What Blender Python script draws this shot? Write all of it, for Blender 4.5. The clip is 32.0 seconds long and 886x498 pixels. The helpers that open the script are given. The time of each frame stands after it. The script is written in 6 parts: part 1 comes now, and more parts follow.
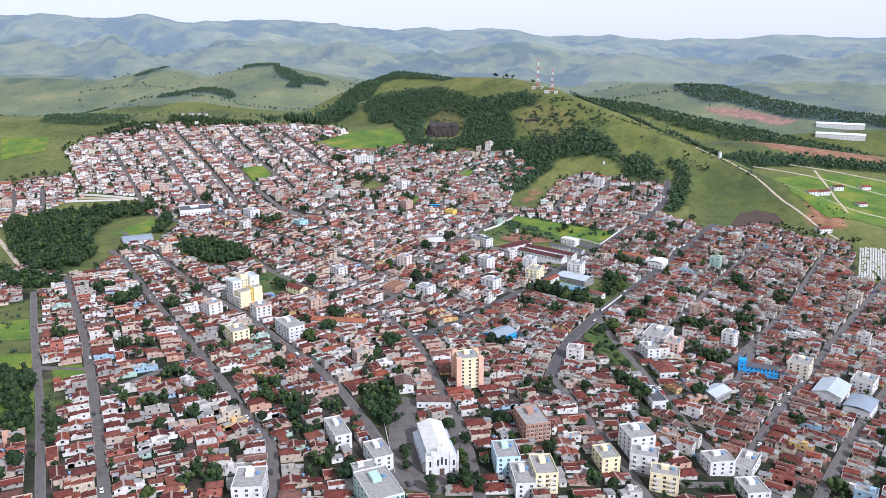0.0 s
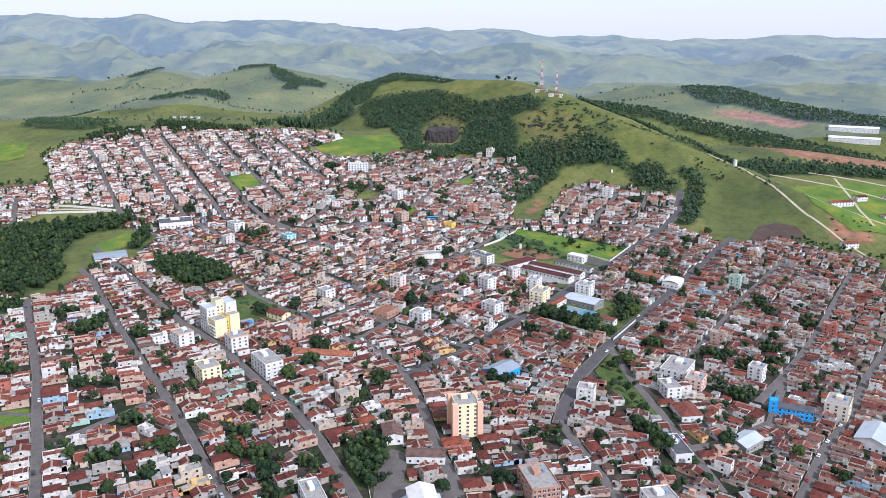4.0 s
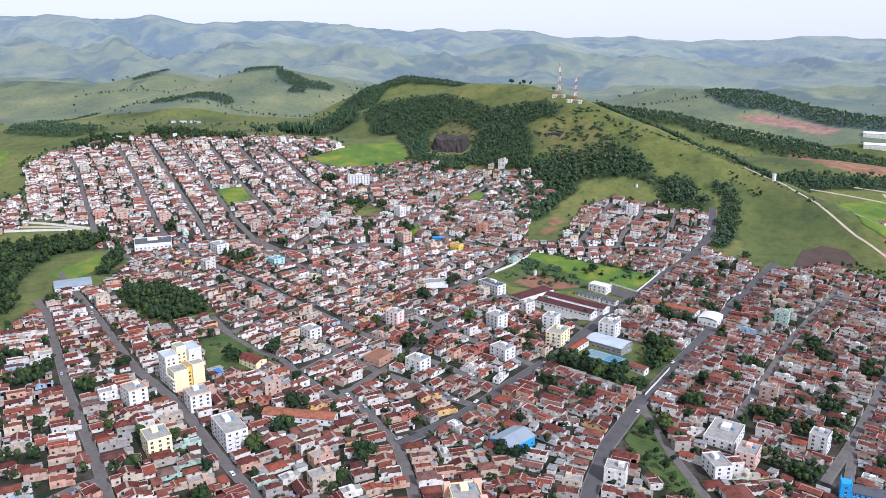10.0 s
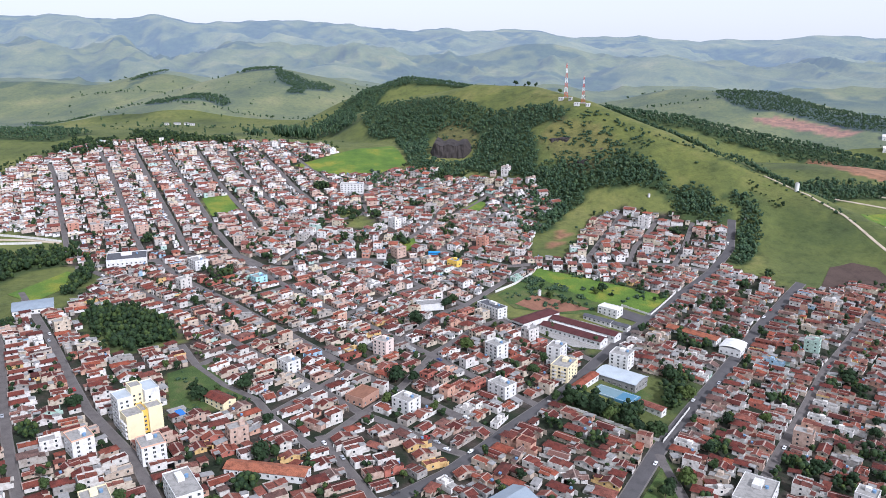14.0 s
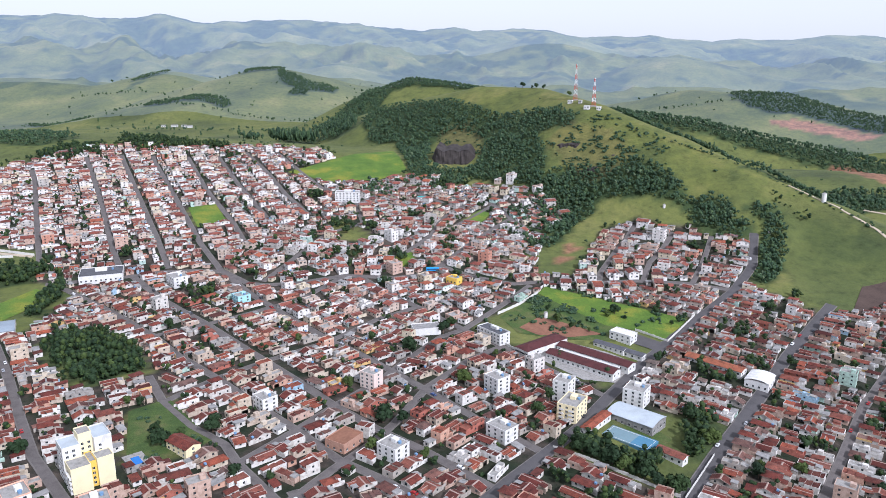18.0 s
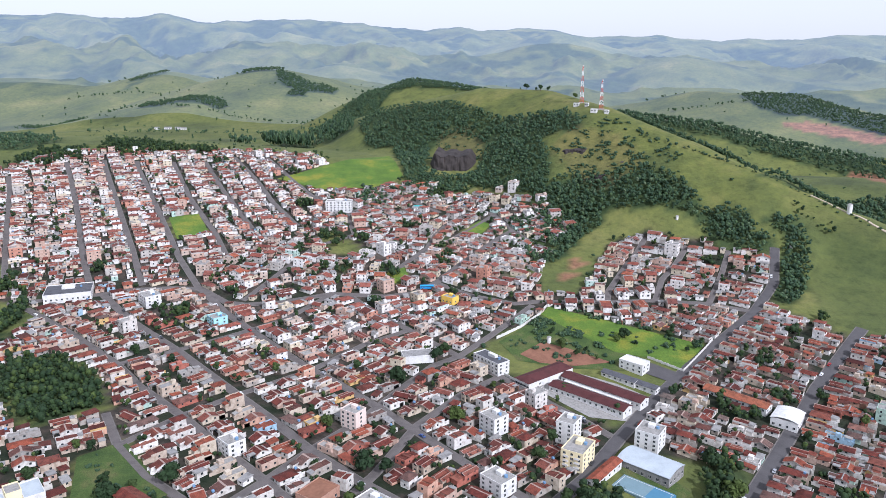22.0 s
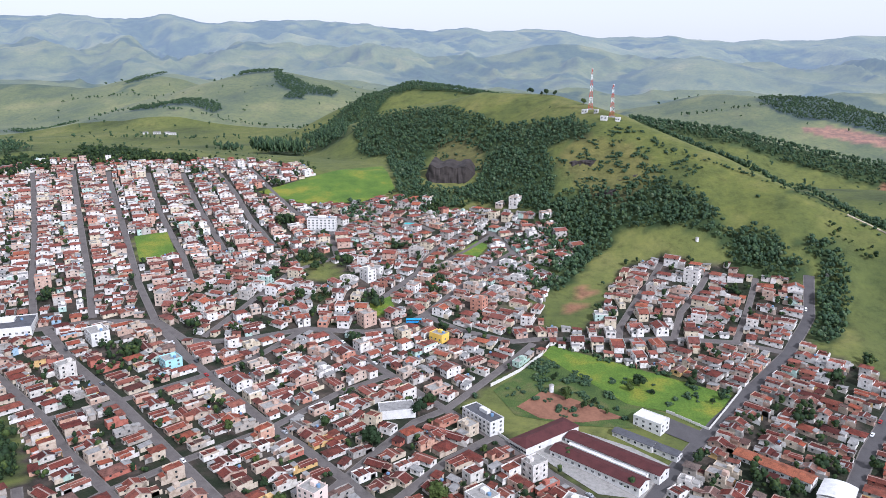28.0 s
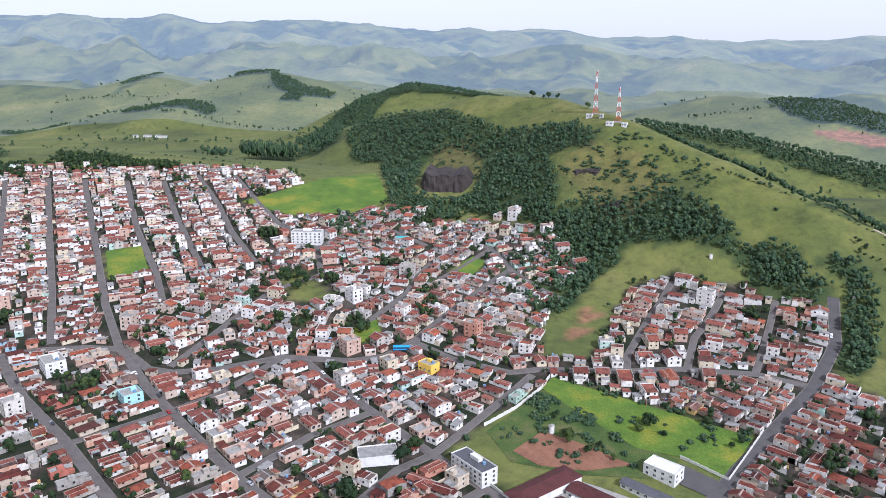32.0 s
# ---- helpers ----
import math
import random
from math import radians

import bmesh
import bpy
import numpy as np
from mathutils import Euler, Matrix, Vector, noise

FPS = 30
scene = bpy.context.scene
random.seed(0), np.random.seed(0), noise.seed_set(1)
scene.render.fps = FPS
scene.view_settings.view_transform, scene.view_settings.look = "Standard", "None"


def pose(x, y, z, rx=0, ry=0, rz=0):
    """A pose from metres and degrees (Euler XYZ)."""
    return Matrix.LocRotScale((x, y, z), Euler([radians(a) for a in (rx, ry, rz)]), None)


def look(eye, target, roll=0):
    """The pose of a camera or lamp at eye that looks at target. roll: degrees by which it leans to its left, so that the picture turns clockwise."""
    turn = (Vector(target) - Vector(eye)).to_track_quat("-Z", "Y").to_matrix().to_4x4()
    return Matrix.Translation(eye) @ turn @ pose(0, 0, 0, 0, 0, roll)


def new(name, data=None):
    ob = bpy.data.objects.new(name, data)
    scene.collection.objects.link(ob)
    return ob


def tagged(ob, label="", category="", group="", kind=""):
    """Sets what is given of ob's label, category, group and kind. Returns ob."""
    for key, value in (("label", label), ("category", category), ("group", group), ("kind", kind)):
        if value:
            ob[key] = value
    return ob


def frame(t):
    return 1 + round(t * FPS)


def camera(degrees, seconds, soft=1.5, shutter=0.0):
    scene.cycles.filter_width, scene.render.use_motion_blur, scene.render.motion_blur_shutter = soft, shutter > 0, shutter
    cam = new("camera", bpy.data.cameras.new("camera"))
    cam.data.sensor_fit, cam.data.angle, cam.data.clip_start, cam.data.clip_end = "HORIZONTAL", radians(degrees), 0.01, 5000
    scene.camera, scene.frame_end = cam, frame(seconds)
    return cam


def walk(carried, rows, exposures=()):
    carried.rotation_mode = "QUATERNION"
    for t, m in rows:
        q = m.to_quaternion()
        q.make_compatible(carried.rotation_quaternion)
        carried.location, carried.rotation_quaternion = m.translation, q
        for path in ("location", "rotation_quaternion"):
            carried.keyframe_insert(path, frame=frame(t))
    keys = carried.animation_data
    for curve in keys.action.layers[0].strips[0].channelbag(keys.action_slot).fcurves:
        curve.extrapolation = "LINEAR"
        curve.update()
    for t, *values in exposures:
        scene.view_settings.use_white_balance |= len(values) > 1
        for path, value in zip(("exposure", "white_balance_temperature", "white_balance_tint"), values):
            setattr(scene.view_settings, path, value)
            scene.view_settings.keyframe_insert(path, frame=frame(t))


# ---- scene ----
cam = camera(60, 32.0, soft=0.5)
PATH = [
    (0, (4.35, -7.35, 210.20), 74.623, 0.000, 6.740),
    (1, (2.80, 8.78, 210.17), 74.555, 0.000, 6.379),
    (2, (2.34, 23.59, 210.31), 74.609, -0.000, 6.474),
    (3, (1.98, 38.07, 210.90), 74.621, 0.000, 6.676),
    (6, (-0.04, 83.72, 210.97), 74.674, 0.000, 7.223),
    (9, (-1.23, 127.75, 210.72), 74.687, 0.000, 7.774),
    (11, (-1.16, 157.26, 210.72), 74.745, 0.000, 8.153),
    (13, (-1.22, 187.61, 210.39), 74.707, -0.000, 8.312),
    (16.5, (-0.78, 237.18, 210.03), 74.721, -0.000, 8.925),
    (19, (-0.61, 270.53, 209.60), 74.683, -0.000, 9.247),
    (21, (-1.00, 297.02, 209.11), 74.688, -0.000, 9.447),
    (23, (-0.43, 323.32, 209.02), 74.703, -0.000, 9.691),
    (25.5, (0.10, 355.83, 208.87), 74.722, -0.000, 10.019),
    (28, (0.19, 388.08, 208.82), 74.756, -0.000, 10.235),
    (30, (0.37, 413.48, 209.05), 74.737, -0.000, 10.489),
    (32, (0.01, 438.39, 209.29), 74.745, -0.000, 10.549),
]
walk(cam, [(t, pose(*eye, rx, ry, rz)) for t, eye, rx, ry, rz in PATH],
     [(0, 0.1, 5450, 16), (32, 0.1, 5450, 16)])

# ---- light ----
SUN_HEIGHT, SUN_TURN = 38, 134  # degrees above the horizon; clockwise from +y, where the light comes from
world = bpy.data.worlds.new("sky")
scene.world = world
world.use_nodes = True
sky = world.node_tree.nodes.new("ShaderNodeTexSky")
sky.sky_type, sky.sun_disc = "NISHITA", False
sky.sun_elevation, sky.sun_rotation = radians(SUN_HEIGHT), radians(SUN_TURN)
sky.air_density, sky.dust_density, sky.ozone_density = 1.0, 1.5, 1.0
backdrop = world.node_tree.nodes["Background"]
backdrop.inputs["Strength"].default_value = 0.067
veil = world.node_tree.nodes.new("ShaderNodeMix")  # thin white cloud over the whole sky
veil.data_type = "RGBA"
veil.inputs[0].default_value, veil.inputs[7].default_value = 0.58, (19.6, 19.2, 18.5, 1)
world.node_tree.links.new(sky.outputs["Color"], veil.inputs[6])
world.node_tree.links.new(veil.outputs[2], backdrop.inputs["Color"])
sun_data = bpy.data.lights.new("sun", "SUN")
sun_data.energy, sun_data.angle, sun_data.color = 4.1, radians(2.5), (1.0, 0.95, 0.88)
sun = new("sun", sun_data)
sun.matrix_world = look((0, 0, 0), (-math.sin(radians(SUN_TURN)) * math.cos(radians(SUN_HEIGHT)),
                                    -math.cos(radians(SUN_TURN)) * math.cos(radians(SUN_HEIGHT)), -math.sin(radians(SUN_HEIGHT))))


# ---- materials ----
def material(name, rough=0.9, metal=0.0):
    m = bpy.data.materials.new(name)
    m.use_nodes = True
    b = m.node_tree.nodes["Principled BSDF"]
    b.inputs["Roughness"].default_value, b.inputs["Metallic"].default_value = rough, metal
    b.inputs["Specular IOR Level"].default_value = 0.3
    return m, m.node_tree.nodes, m.node_tree.links, b


def ramp(nodes, links, source, stops, mode="LINEAR"):
    r = nodes.new("ShaderNodeValToRGB")
    r.color_ramp.interpolation = mode
    while len(r.color_ramp.elements) < len(stops):
        r.color_ramp.elements.new(0.5)
    for e, (p, c) in zip(r.color_ramp.elements, stops):
        e.position, e.color = p, (*c, 1)
    links.new(source, r.inputs["Fac"])
    return r.outputs["Color"]


def noise_node(nodes, links, scale, detail=4.0, coords=None, rough=0.55):
    n = nodes.new("ShaderNodeTexNoise")
    n.inputs["Scale"].default_value, n.inputs["Detail"].default_value, n.inputs["Roughness"].default_value = scale, detail, rough
    if coords is not None:
        links.new(coords, n.inputs["Vector"])
    return n.outputs["Fac"]


def mix_node(nodes, links, fac, a, b, blend="MIX"):
    m = nodes.new("ShaderNodeMix")
    m.data_type, m.blend_type = "RGBA", blend
    for value, socket in ((fac, m.inputs[0]), (a, m.inputs[6]), (b, m.inputs[7])):
        if isinstance(value, (int, float)):
            socket.default_value = value
        elif isinstance(value, tuple):
            socket.default_value = (*value, 1)
        else:
            links.new(value, socket)
    return m.outputs[2]


def bump_node(nodes, links, b, height_out, strength, distance):
    n = nodes.new("ShaderNodeBump")
    n.inputs["Strength"].default_value, n.inputs["Distance"].default_value = strength, distance
    links.new(height_out, n.inputs["Height"])
    links.new(n.outputs["Normal"], b.inputs["Normal"])


def place(nodes):
    return nodes.new("ShaderNodeNewGeometry").outputs["Position"]


def by_object(nodes):
    return nodes.new("ShaderNodeObjectInfo").outputs["Random"]


def by_piece(nodes):
    return nodes.new("ShaderNodeNewGeometry").outputs["Random Per Island"]


def make_plain(name, colour, rough=0.85, vary=0.12, scale=0.6, metal=0.0):
    """A painted or cast surface with stains at two scales."""
    m, nodes, links, b = material(name, rough, metal)
    dark = tuple(c * (1 - 2.2 * vary) for c in colour)
    pale = tuple(min(1, c * (1 + vary)) for c in colour)
    at = place(nodes)
    c = ramp(nodes, links, noise_node(nodes, links, scale, 5, at), [(0.3, dark), (0.5, colour), (0.7, pale)])
    links.new(mix_node(nodes, links, 0.35, c, ramp(nodes, links, noise_node(nodes, links, scale * 9, 3, at), [(0.3, dark), (0.65, pale)])), b.inputs["Base Color"])
    bump_node(nodes, links, b, noise_node(nodes, links, scale * 12, 3, at), 0.25, 0.03)
    return m


def make_wall(name, stops, source):
    """House paint in the town's colours, one for each house, with rain stains."""
    m, nodes, links, b = material(name, 0.88)
    at = place(nodes)
    paint = ramp(nodes, links, source(nodes), stops, "CONSTANT")
    stain = ramp(nodes, links, noise_node(nodes, links, 0.5, 6, at), [(0.35, (0.62, 0.58, 0.54)), (0.55, (1, 1, 1))])
    fine = ramp(nodes, links, noise_node(nodes, links, 3.5, 4, at), [(0.3, (0.82, 0.8, 0.78)), (0.6, (1, 1, 1))])
    links.new(mix_node(nodes, links, 0.8, mix_node(nodes, links, 0.8, paint, stain, "MULTIPLY"), fine, "MULTIPLY"), b.inputs["Base Color"])
    return m


def make_tiles(name, stops, source):
    """Clay roof tiles: a colour for each roof, mottled by age, with rows of tiles in relief."""
    m, nodes, links, b = material(name, 0.85)
    at = place(nodes)
    clay = ramp(nodes, links, source(nodes), stops)
    clay = mix_node(nodes, links, 0.35, clay, ramp(nodes, links, by_piece(nodes), stops))  # wings and slopes relaid at other times
    old = ramp(nodes, links, noise_node(nodes, links, 0.35, 6, at), [(0.3, (0.45, 0.42, 0.42)), (0.5, (0.95, 0.95, 0.95)), (0.72, (1.25, 1.18, 1.14))])
    fine = ramp(nodes, links, noise_node(nodes, links, 2.6, 5, at, 0.7), [(0.28, (0.36, 0.34, 0.34)), (0.5, (0.95, 0.93, 0.92)), (0.68, (1.4, 1.32, 1.28))])
    links.new(mix_node(nodes, links, 0.85, mix_node(nodes, links, 0.9, clay, old, "MULTIPLY"), fine, "MULTIPLY"), b.inputs["Base Color"])
    rows = nodes.new("ShaderNodeTexWave")
    rows.inputs["Scale"].default_value, rows.inputs["Distortion"].default_value = 1.1, 0.6
    local = nodes.new("ShaderNodeTexCoord")
    links.new(local.outputs["Object"], rows.inputs["Vector"])
    bump_node(nodes, links, b, rows.outputs["Fac"], 0.5, 0.08)
    return m


WALLS = [(0.0, (0.62, 0.59, 0.55)), (0.2, (0.5, 0.41, 0.33)), (0.32, (0.74, 0.72, 0.69)), (0.44, (0.5, 0.36, 0.29)), (0.54, (0.56, 0.34, 0.25)), (0.6, (0.4, 0.36, 0.32)),
         (0.68, (0.66, 0.63, 0.6)), (0.77, (0.62, 0.42, 0.18)), (0.8, (0.34, 0.32, 0.3)), (0.84, (0.56, 0.48, 0.38)), (0.93, (0.42, 0.56, 0.48)), (0.95, (0.34, 0.48, 0.6)), (0.965, (0.42, 0.15, 0.11))]
CLAYS = [(0.0, (0.055, 0.014, 0.011)), (0.2, (0.1, 0.024, 0.018)), (0.38, (0.155, 0.04, 0.027)), (0.5, (0.08, 0.029, 0.023)), (0.62, (0.3, 0.08, 0.04)),
         (0.76, (0.175, 0.06, 0.042)), (0.88, (0.25, 0.1, 0.07)), (0.94, (0.14, 0.115, 0.1)), (1.0, (0.09, 0.044, 0.036))]
PALE_WALLS = [(0.0, (0.7, 0.67, 0.64)), (0.25, (0.54, 0.44, 0.37)), (0.4, (0.76, 0.74, 0.72)), (0.6, (0.52, 0.37, 0.3)), (0.72, (0.62, 0.54, 0.41)), (0.84, (0.46, 0.43, 0.4)), (0.93, (0.46, 0.6, 0.54)), (0.95, (0.5, 0.25, 0.18))]
PINK_CLAYS = [(0.0, (0.11, 0.033, 0.025)), (0.3, (0.2, 0.06, 0.042)), (0.55, (0.27, 0.092, 0.066)), (0.75, (0.15, 0.058, 0.046)), (0.9, (0.33, 0.1, 0.052)), (1.0, (0.11, 0.048, 0.038))]
wall_paint = make_wall("house_paint", WALLS, by_object)
wall_paint_far = make_wall("house_paint_far", WALLS, by_piece)
pale_wall = make_wall("pale_house_paint", PALE_WALLS, by_object)
pale_wall_far = make_wall("pale_house_paint_far", PALE_WALLS, by_piece)
roof_tiles = make_tiles("roof_tiles", CLAYS, by_object)
roof_tiles_far = make_tiles("roof_tiles_far", CLAYS, by_piece)
pink_tiles = make_tiles("new_roof_tiles", PINK_CLAYS, by_object)
pink_tiles_far = make_tiles("new_roof_tiles_far", PINK_CLAYS, by_piece)
orange_tiles = make_tiles("orange_roof_tiles", [(0.0, (0.27, 0.09, 0.048)), (1.0, (0.33, 0.125, 0.07))], by_object)
fibre_cement = make_plain("fibre_cement", (0.26, 0.25, 0.24), 0.85, 0.25, 0.4)
concrete = make_plain("concrete", (0.3, 0.285, 0.265), 0.9, 0.2, 0.5)
asphalt = make_plain("asphalt", (0.085, 0.079, 0.08), 0.92, 0.14, 0.15)
cobbles = make_plain("stone_paving", (0.125, 0.11, 0.104), 0.92, 0.16, 0.2)
pale_path = make_plain("dirt_path", (0.42, 0.35, 0.26), 0.95, 0.15, 0.2)
pavement_mat = make_plain("pavement_concrete", (0.15, 0.135, 0.125), 0.92, 0.16, 0.3)
white_paint = make_plain("white_paint", (0.66, 0.645, 0.62), 0.8, 0.13, 0.3)
cream_paint = make_plain("cream_paint", (0.76, 0.66, 0.42), 0.8, 0.06, 0.3)
pink_paint = make_plain("pink_paint", (0.7, 0.42, 0.3), 0.8, 0.06, 0.3)
blue_paint = make_plain("blue_paint", (0.04, 0.32, 0.72), 0.7, 0.06, 0.3)
cyan_paint = make_plain("cyan_paint", (0.36, 0.6, 0.64), 0.75, 0.06, 0.3)
green_paint = make_plain("green_paint", (0.42, 0.58, 0.5), 0.8, 0.08, 0.3)
yellow_paint = make_plain("yellow_paint", (0.75, 0.5, 0.1), 0.8, 0.08, 0.3)
orange_brick = make_plain("orange_brick", (0.4, 0.23, 0.165), 0.9, 0.15, 0.6)
maroon_sheet = make_plain("maroon_roof", (0.08, 0.024, 0.024), 0.75, 0.2, 0.25)
grey_sheet = make_plain("grey_sheet_roof", (0.42, 0.46, 0.49), 0.55, 0.1, 0.15)
blue_sheet = make_plain("blue_grey_sheet_roof", (0.25, 0.29, 0.33), 0.55, 0.1, 0.15)
dark_slab = make_plain("dark_flat_roof", (0.09, 0.09, 0.1), 0.85, 0.2, 0.3)
window_glass = make_plain("window_glass", (0.035, 0.04, 0.045), 0.25, 0.1, 0.5)
court_blue = make_plain("court_blue", (0.08, 0.2, 0.3), 0.7, 0.08, 0.1)
court_pale = make_plain("court_pale_blue", (0.17, 0.25, 0.28), 0.7, 0.08, 0.1)
red_soil = make_plain("red_soil", (0.22, 0.105, 0.065), 0.95, 0.2, 0.06)
bark = make_plain("bark", (0.12, 0.085, 0.06), 0.95, 0.2, 2.0)
steel_red = make_plain("red_painted_steel", (0.5, 0.07, 0.05), 0.5, 0.1, 1.0)
steel_white = make_plain("white_painted_steel", (0.75, 0.75, 0.75), 0.5, 0.05, 1.0)
tank_blue = make_plain("blue_water_tank", (0.16, 0.27, 0.42), 0.5, 0.06, 1.0)


mortar = make_plain("ridge_mortar", (0.34, 0.25, 0.21), 0.9, 0.15, 1.5)


def make_grass(name, stops, scale):
    m, nodes, links, b = material(name, 0.95)
    at = place(nodes)
    c = ramp(nodes, links, noise_node(nodes, links, scale, 7, at, 0.6), stops)
    fine = ramp(nodes, links, noise_node(nodes, links, scale * 22, 5, at, 0.65), [(0.3, (0.55, 0.57, 0.5)), (0.62, (1.15, 1.15, 1.1))])
    links.new(mix_node(nodes, links, 0.8, c, fine, "MULTIPLY"), b.inputs["Base Color"])
    bump_node(nodes, links, b, noise_node(nodes, links, scale * 30, 4, at), 0.6, 0.5)
    return m


grass_bright = make_grass("lush_grass", [(0.3, (0.06, 0.115, 0.018)), (0.5, (0.1, 0.165, 0.022)), (0.68, (0.21, 0.21, 0.028))], 0.04)
grass_lot = make_grass("lot_grass", [(0.3, (0.035, 0.065, 0.018)), (0.5, (0.065, 0.1, 0.025)), (0.68, (0.13, 0.12, 0.05))], 0.06)


def make_leaves(name, stops, source):
    m, nodes, links, b = material(name, 0.8)
    at = place(nodes)
    c = ramp(nodes, links, source(nodes), stops)
    v = ramp(nodes, links, noise_node(nodes, links, 1.4, 4, at), [(0.3, (0.55, 0.6, 0.5)), (0.65, (1.3, 1.3, 1.2))])
    links.new(mix_node(nodes, links, 0.9, c, v, "MULTIPLY"), b.inputs["Base Color"])
    return m


LEAVES = [(0.0, (0.011, 0.026, 0.01)), (0.4, (0.018, 0.037, 0.013)), (0.75, (0.03, 0.053, 0.016)), (1.0, (0.06, 0.085, 0.02))]
# leaf greens made paler and bluer: haze over the hill woods is mixed in
HAZED_LEAVES = [(0.0, (0.024, 0.048, 0.03)), (0.35, (0.034, 0.066, 0.036)), (0.7, (0.048, 0.084, 0.04)), (0.92, (0.066, 0.104, 0.042)), (1.0, (0.1, 0.13, 0.08))]
leaves = make_leaves("leaves", LEAVES, by_object)
leaves_yard = make_leaves("yard_leaves", LEAVES, by_piece)
leaves_hazed = make_leaves("wood_leaves", HAZED_LEAVES, by_piece)


def make_land():
    """Pasture with its cattle tracks, drier on the ridges, and bare soil where the cover says so."""
    m, nodes, links, b = material("pasture", 0.95)
    at = place(nodes)
    cover = nodes.new("ShaderNodeAttribute")
    cover.attribute_name = "cover"
    part_of = nodes.new("ShaderNodeSeparateColor")
    links.new(cover.outputs["Color"], part_of.inputs["Color"])
    big = noise_node(nodes, links, 0.006, 8, at, 0.62)
    green = ramp(nodes, links, big, [(0.32, (0.05, 0.065, 0.022)), (0.44, (0.087, 0.105, 0.03)), (0.56, (0.122, 0.135, 0.038)), (0.68, (0.172, 0.167, 0.056))])
    dry = ramp(nodes, links, noise_node(nodes, links, 0.02, 7, at, 0.65), [(0.3, (0.062, 0.08, 0.025)), (0.5, (0.105, 0.12, 0.03)), (0.7, (0.155, 0.15, 0.048))])
    green = mix_node(nodes, links, cover.outputs["Alpha"], green, dry)
    # yard earth and grass, with shade between the houses darkened into the colour
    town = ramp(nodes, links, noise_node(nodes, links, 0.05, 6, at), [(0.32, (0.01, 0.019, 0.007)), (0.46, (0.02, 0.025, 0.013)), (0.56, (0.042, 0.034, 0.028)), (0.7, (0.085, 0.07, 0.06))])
    wood = ramp(nodes, links, noise_node(nodes, links, 0.03, 6, at), [(0.3, (0.025, 0.045, 0.015)), (0.7, (0.06, 0.085, 0.03))])
    soil = ramp(nodes, links, noise_node(nodes, links, 0.05, 6, at), [(0.3, (0.16, 0.075, 0.045)), (0.7, (0.32, 0.16, 0.1))])
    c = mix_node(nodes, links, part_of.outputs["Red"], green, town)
    c = mix_node(nodes, links, part_of.outputs["Green"], c, wood)
    c = mix_node(nodes, links, part_of.outputs["Blue"], c, soil)
    fine = ramp(nodes, links, noise_node(nodes, links, 0.1, 9, at, 0.75), [(0.3, (0.4, 0.42, 0.36)), (0.48, (0.95, 0.95, 0.92)), (0.68, (1.35, 1.28, 1.1))])
    links.new(mix_node(nodes, links, 0.75, c, fine, "MULTIPLY"), b.inputs["Base Color"])
    bump_node(nodes, links, b, noise_node(nodes, links, 0.25, 6, at), 0.7, 1.5)
    return m


pasture = make_land()


def make_hazed_land(name, glow):
    """Pale backdrop hills towards the horizon, haze painted in as a faint glow."""
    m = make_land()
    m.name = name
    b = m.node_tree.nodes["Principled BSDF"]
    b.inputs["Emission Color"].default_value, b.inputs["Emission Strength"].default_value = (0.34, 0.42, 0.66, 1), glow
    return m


# start y of each band and its painted haze: emission grows with distance
HAZE_BANDS = [(1900, make_hazed_land("distant_hills", 0.13)), (2600, make_hazed_land("distant_ranges", 0.24)), (3150, make_hazed_land("distant_mountains", 0.38)), (3900, make_hazed_land("distant_skyline", 0.5))]
rock = make_plain("dark_rock", (0.048, 0.04, 0.037), 0.9, 0.3, 0.12)
fence_white = make_plain("whitewashed_wall", (0.6, 0.58, 0.54), 0.9, 0.12, 0.4)


# ---- the land ----
def smooth(a, b, v):
    """0 below a, 1 above b, with a soft step between."""
    u = np.clip((v - a) / (b - a), 0, 1)
    return u * u * (3 - 2 * u)


def soft_max(a, b, k):
    """The higher of two surfaces, with their crease rounded off."""
    h = np.clip(0.5 + 0.5 * (a - b) / k, 0, 1)
    return b * (1 - h) + a * h + k * h * (1 - h)


# crests of the wooded hill and of the lower spurs behind it: x, y, z
CREST = [(-420, 1640, 60), (-260, 1480, 112), (-130, 1415, 142), (-40, 1370, 143), (28, 1235, 134),
         (110, 1150, 108), (180, 1090, 83), (252, 1045, 56), (330, 960, 28), (400, 860, -8)]
SPUR = [(60, 1600, 92), (201, 1560, 80), (373, 1500, 48), (560, 1440, 14)]
SPUR_TWO = [(330, 2420, 78), (430, 2300, 79), (520, 2285, 76), (600, 2210, 52), (700, 2100, 36), (900, 1960, 16)]
# the wooded ridge that rises behind the hill
BACK_RIDGE = [(-454, 1640, 45), (-424, 1680, 60), (-403, 1760, 78), (-368, 1800, 112), (-313, 1830, 129), (-234, 1790, 123), (-155, 1740, 115), (-88, 1700, 100), (0, 1660, 70)]

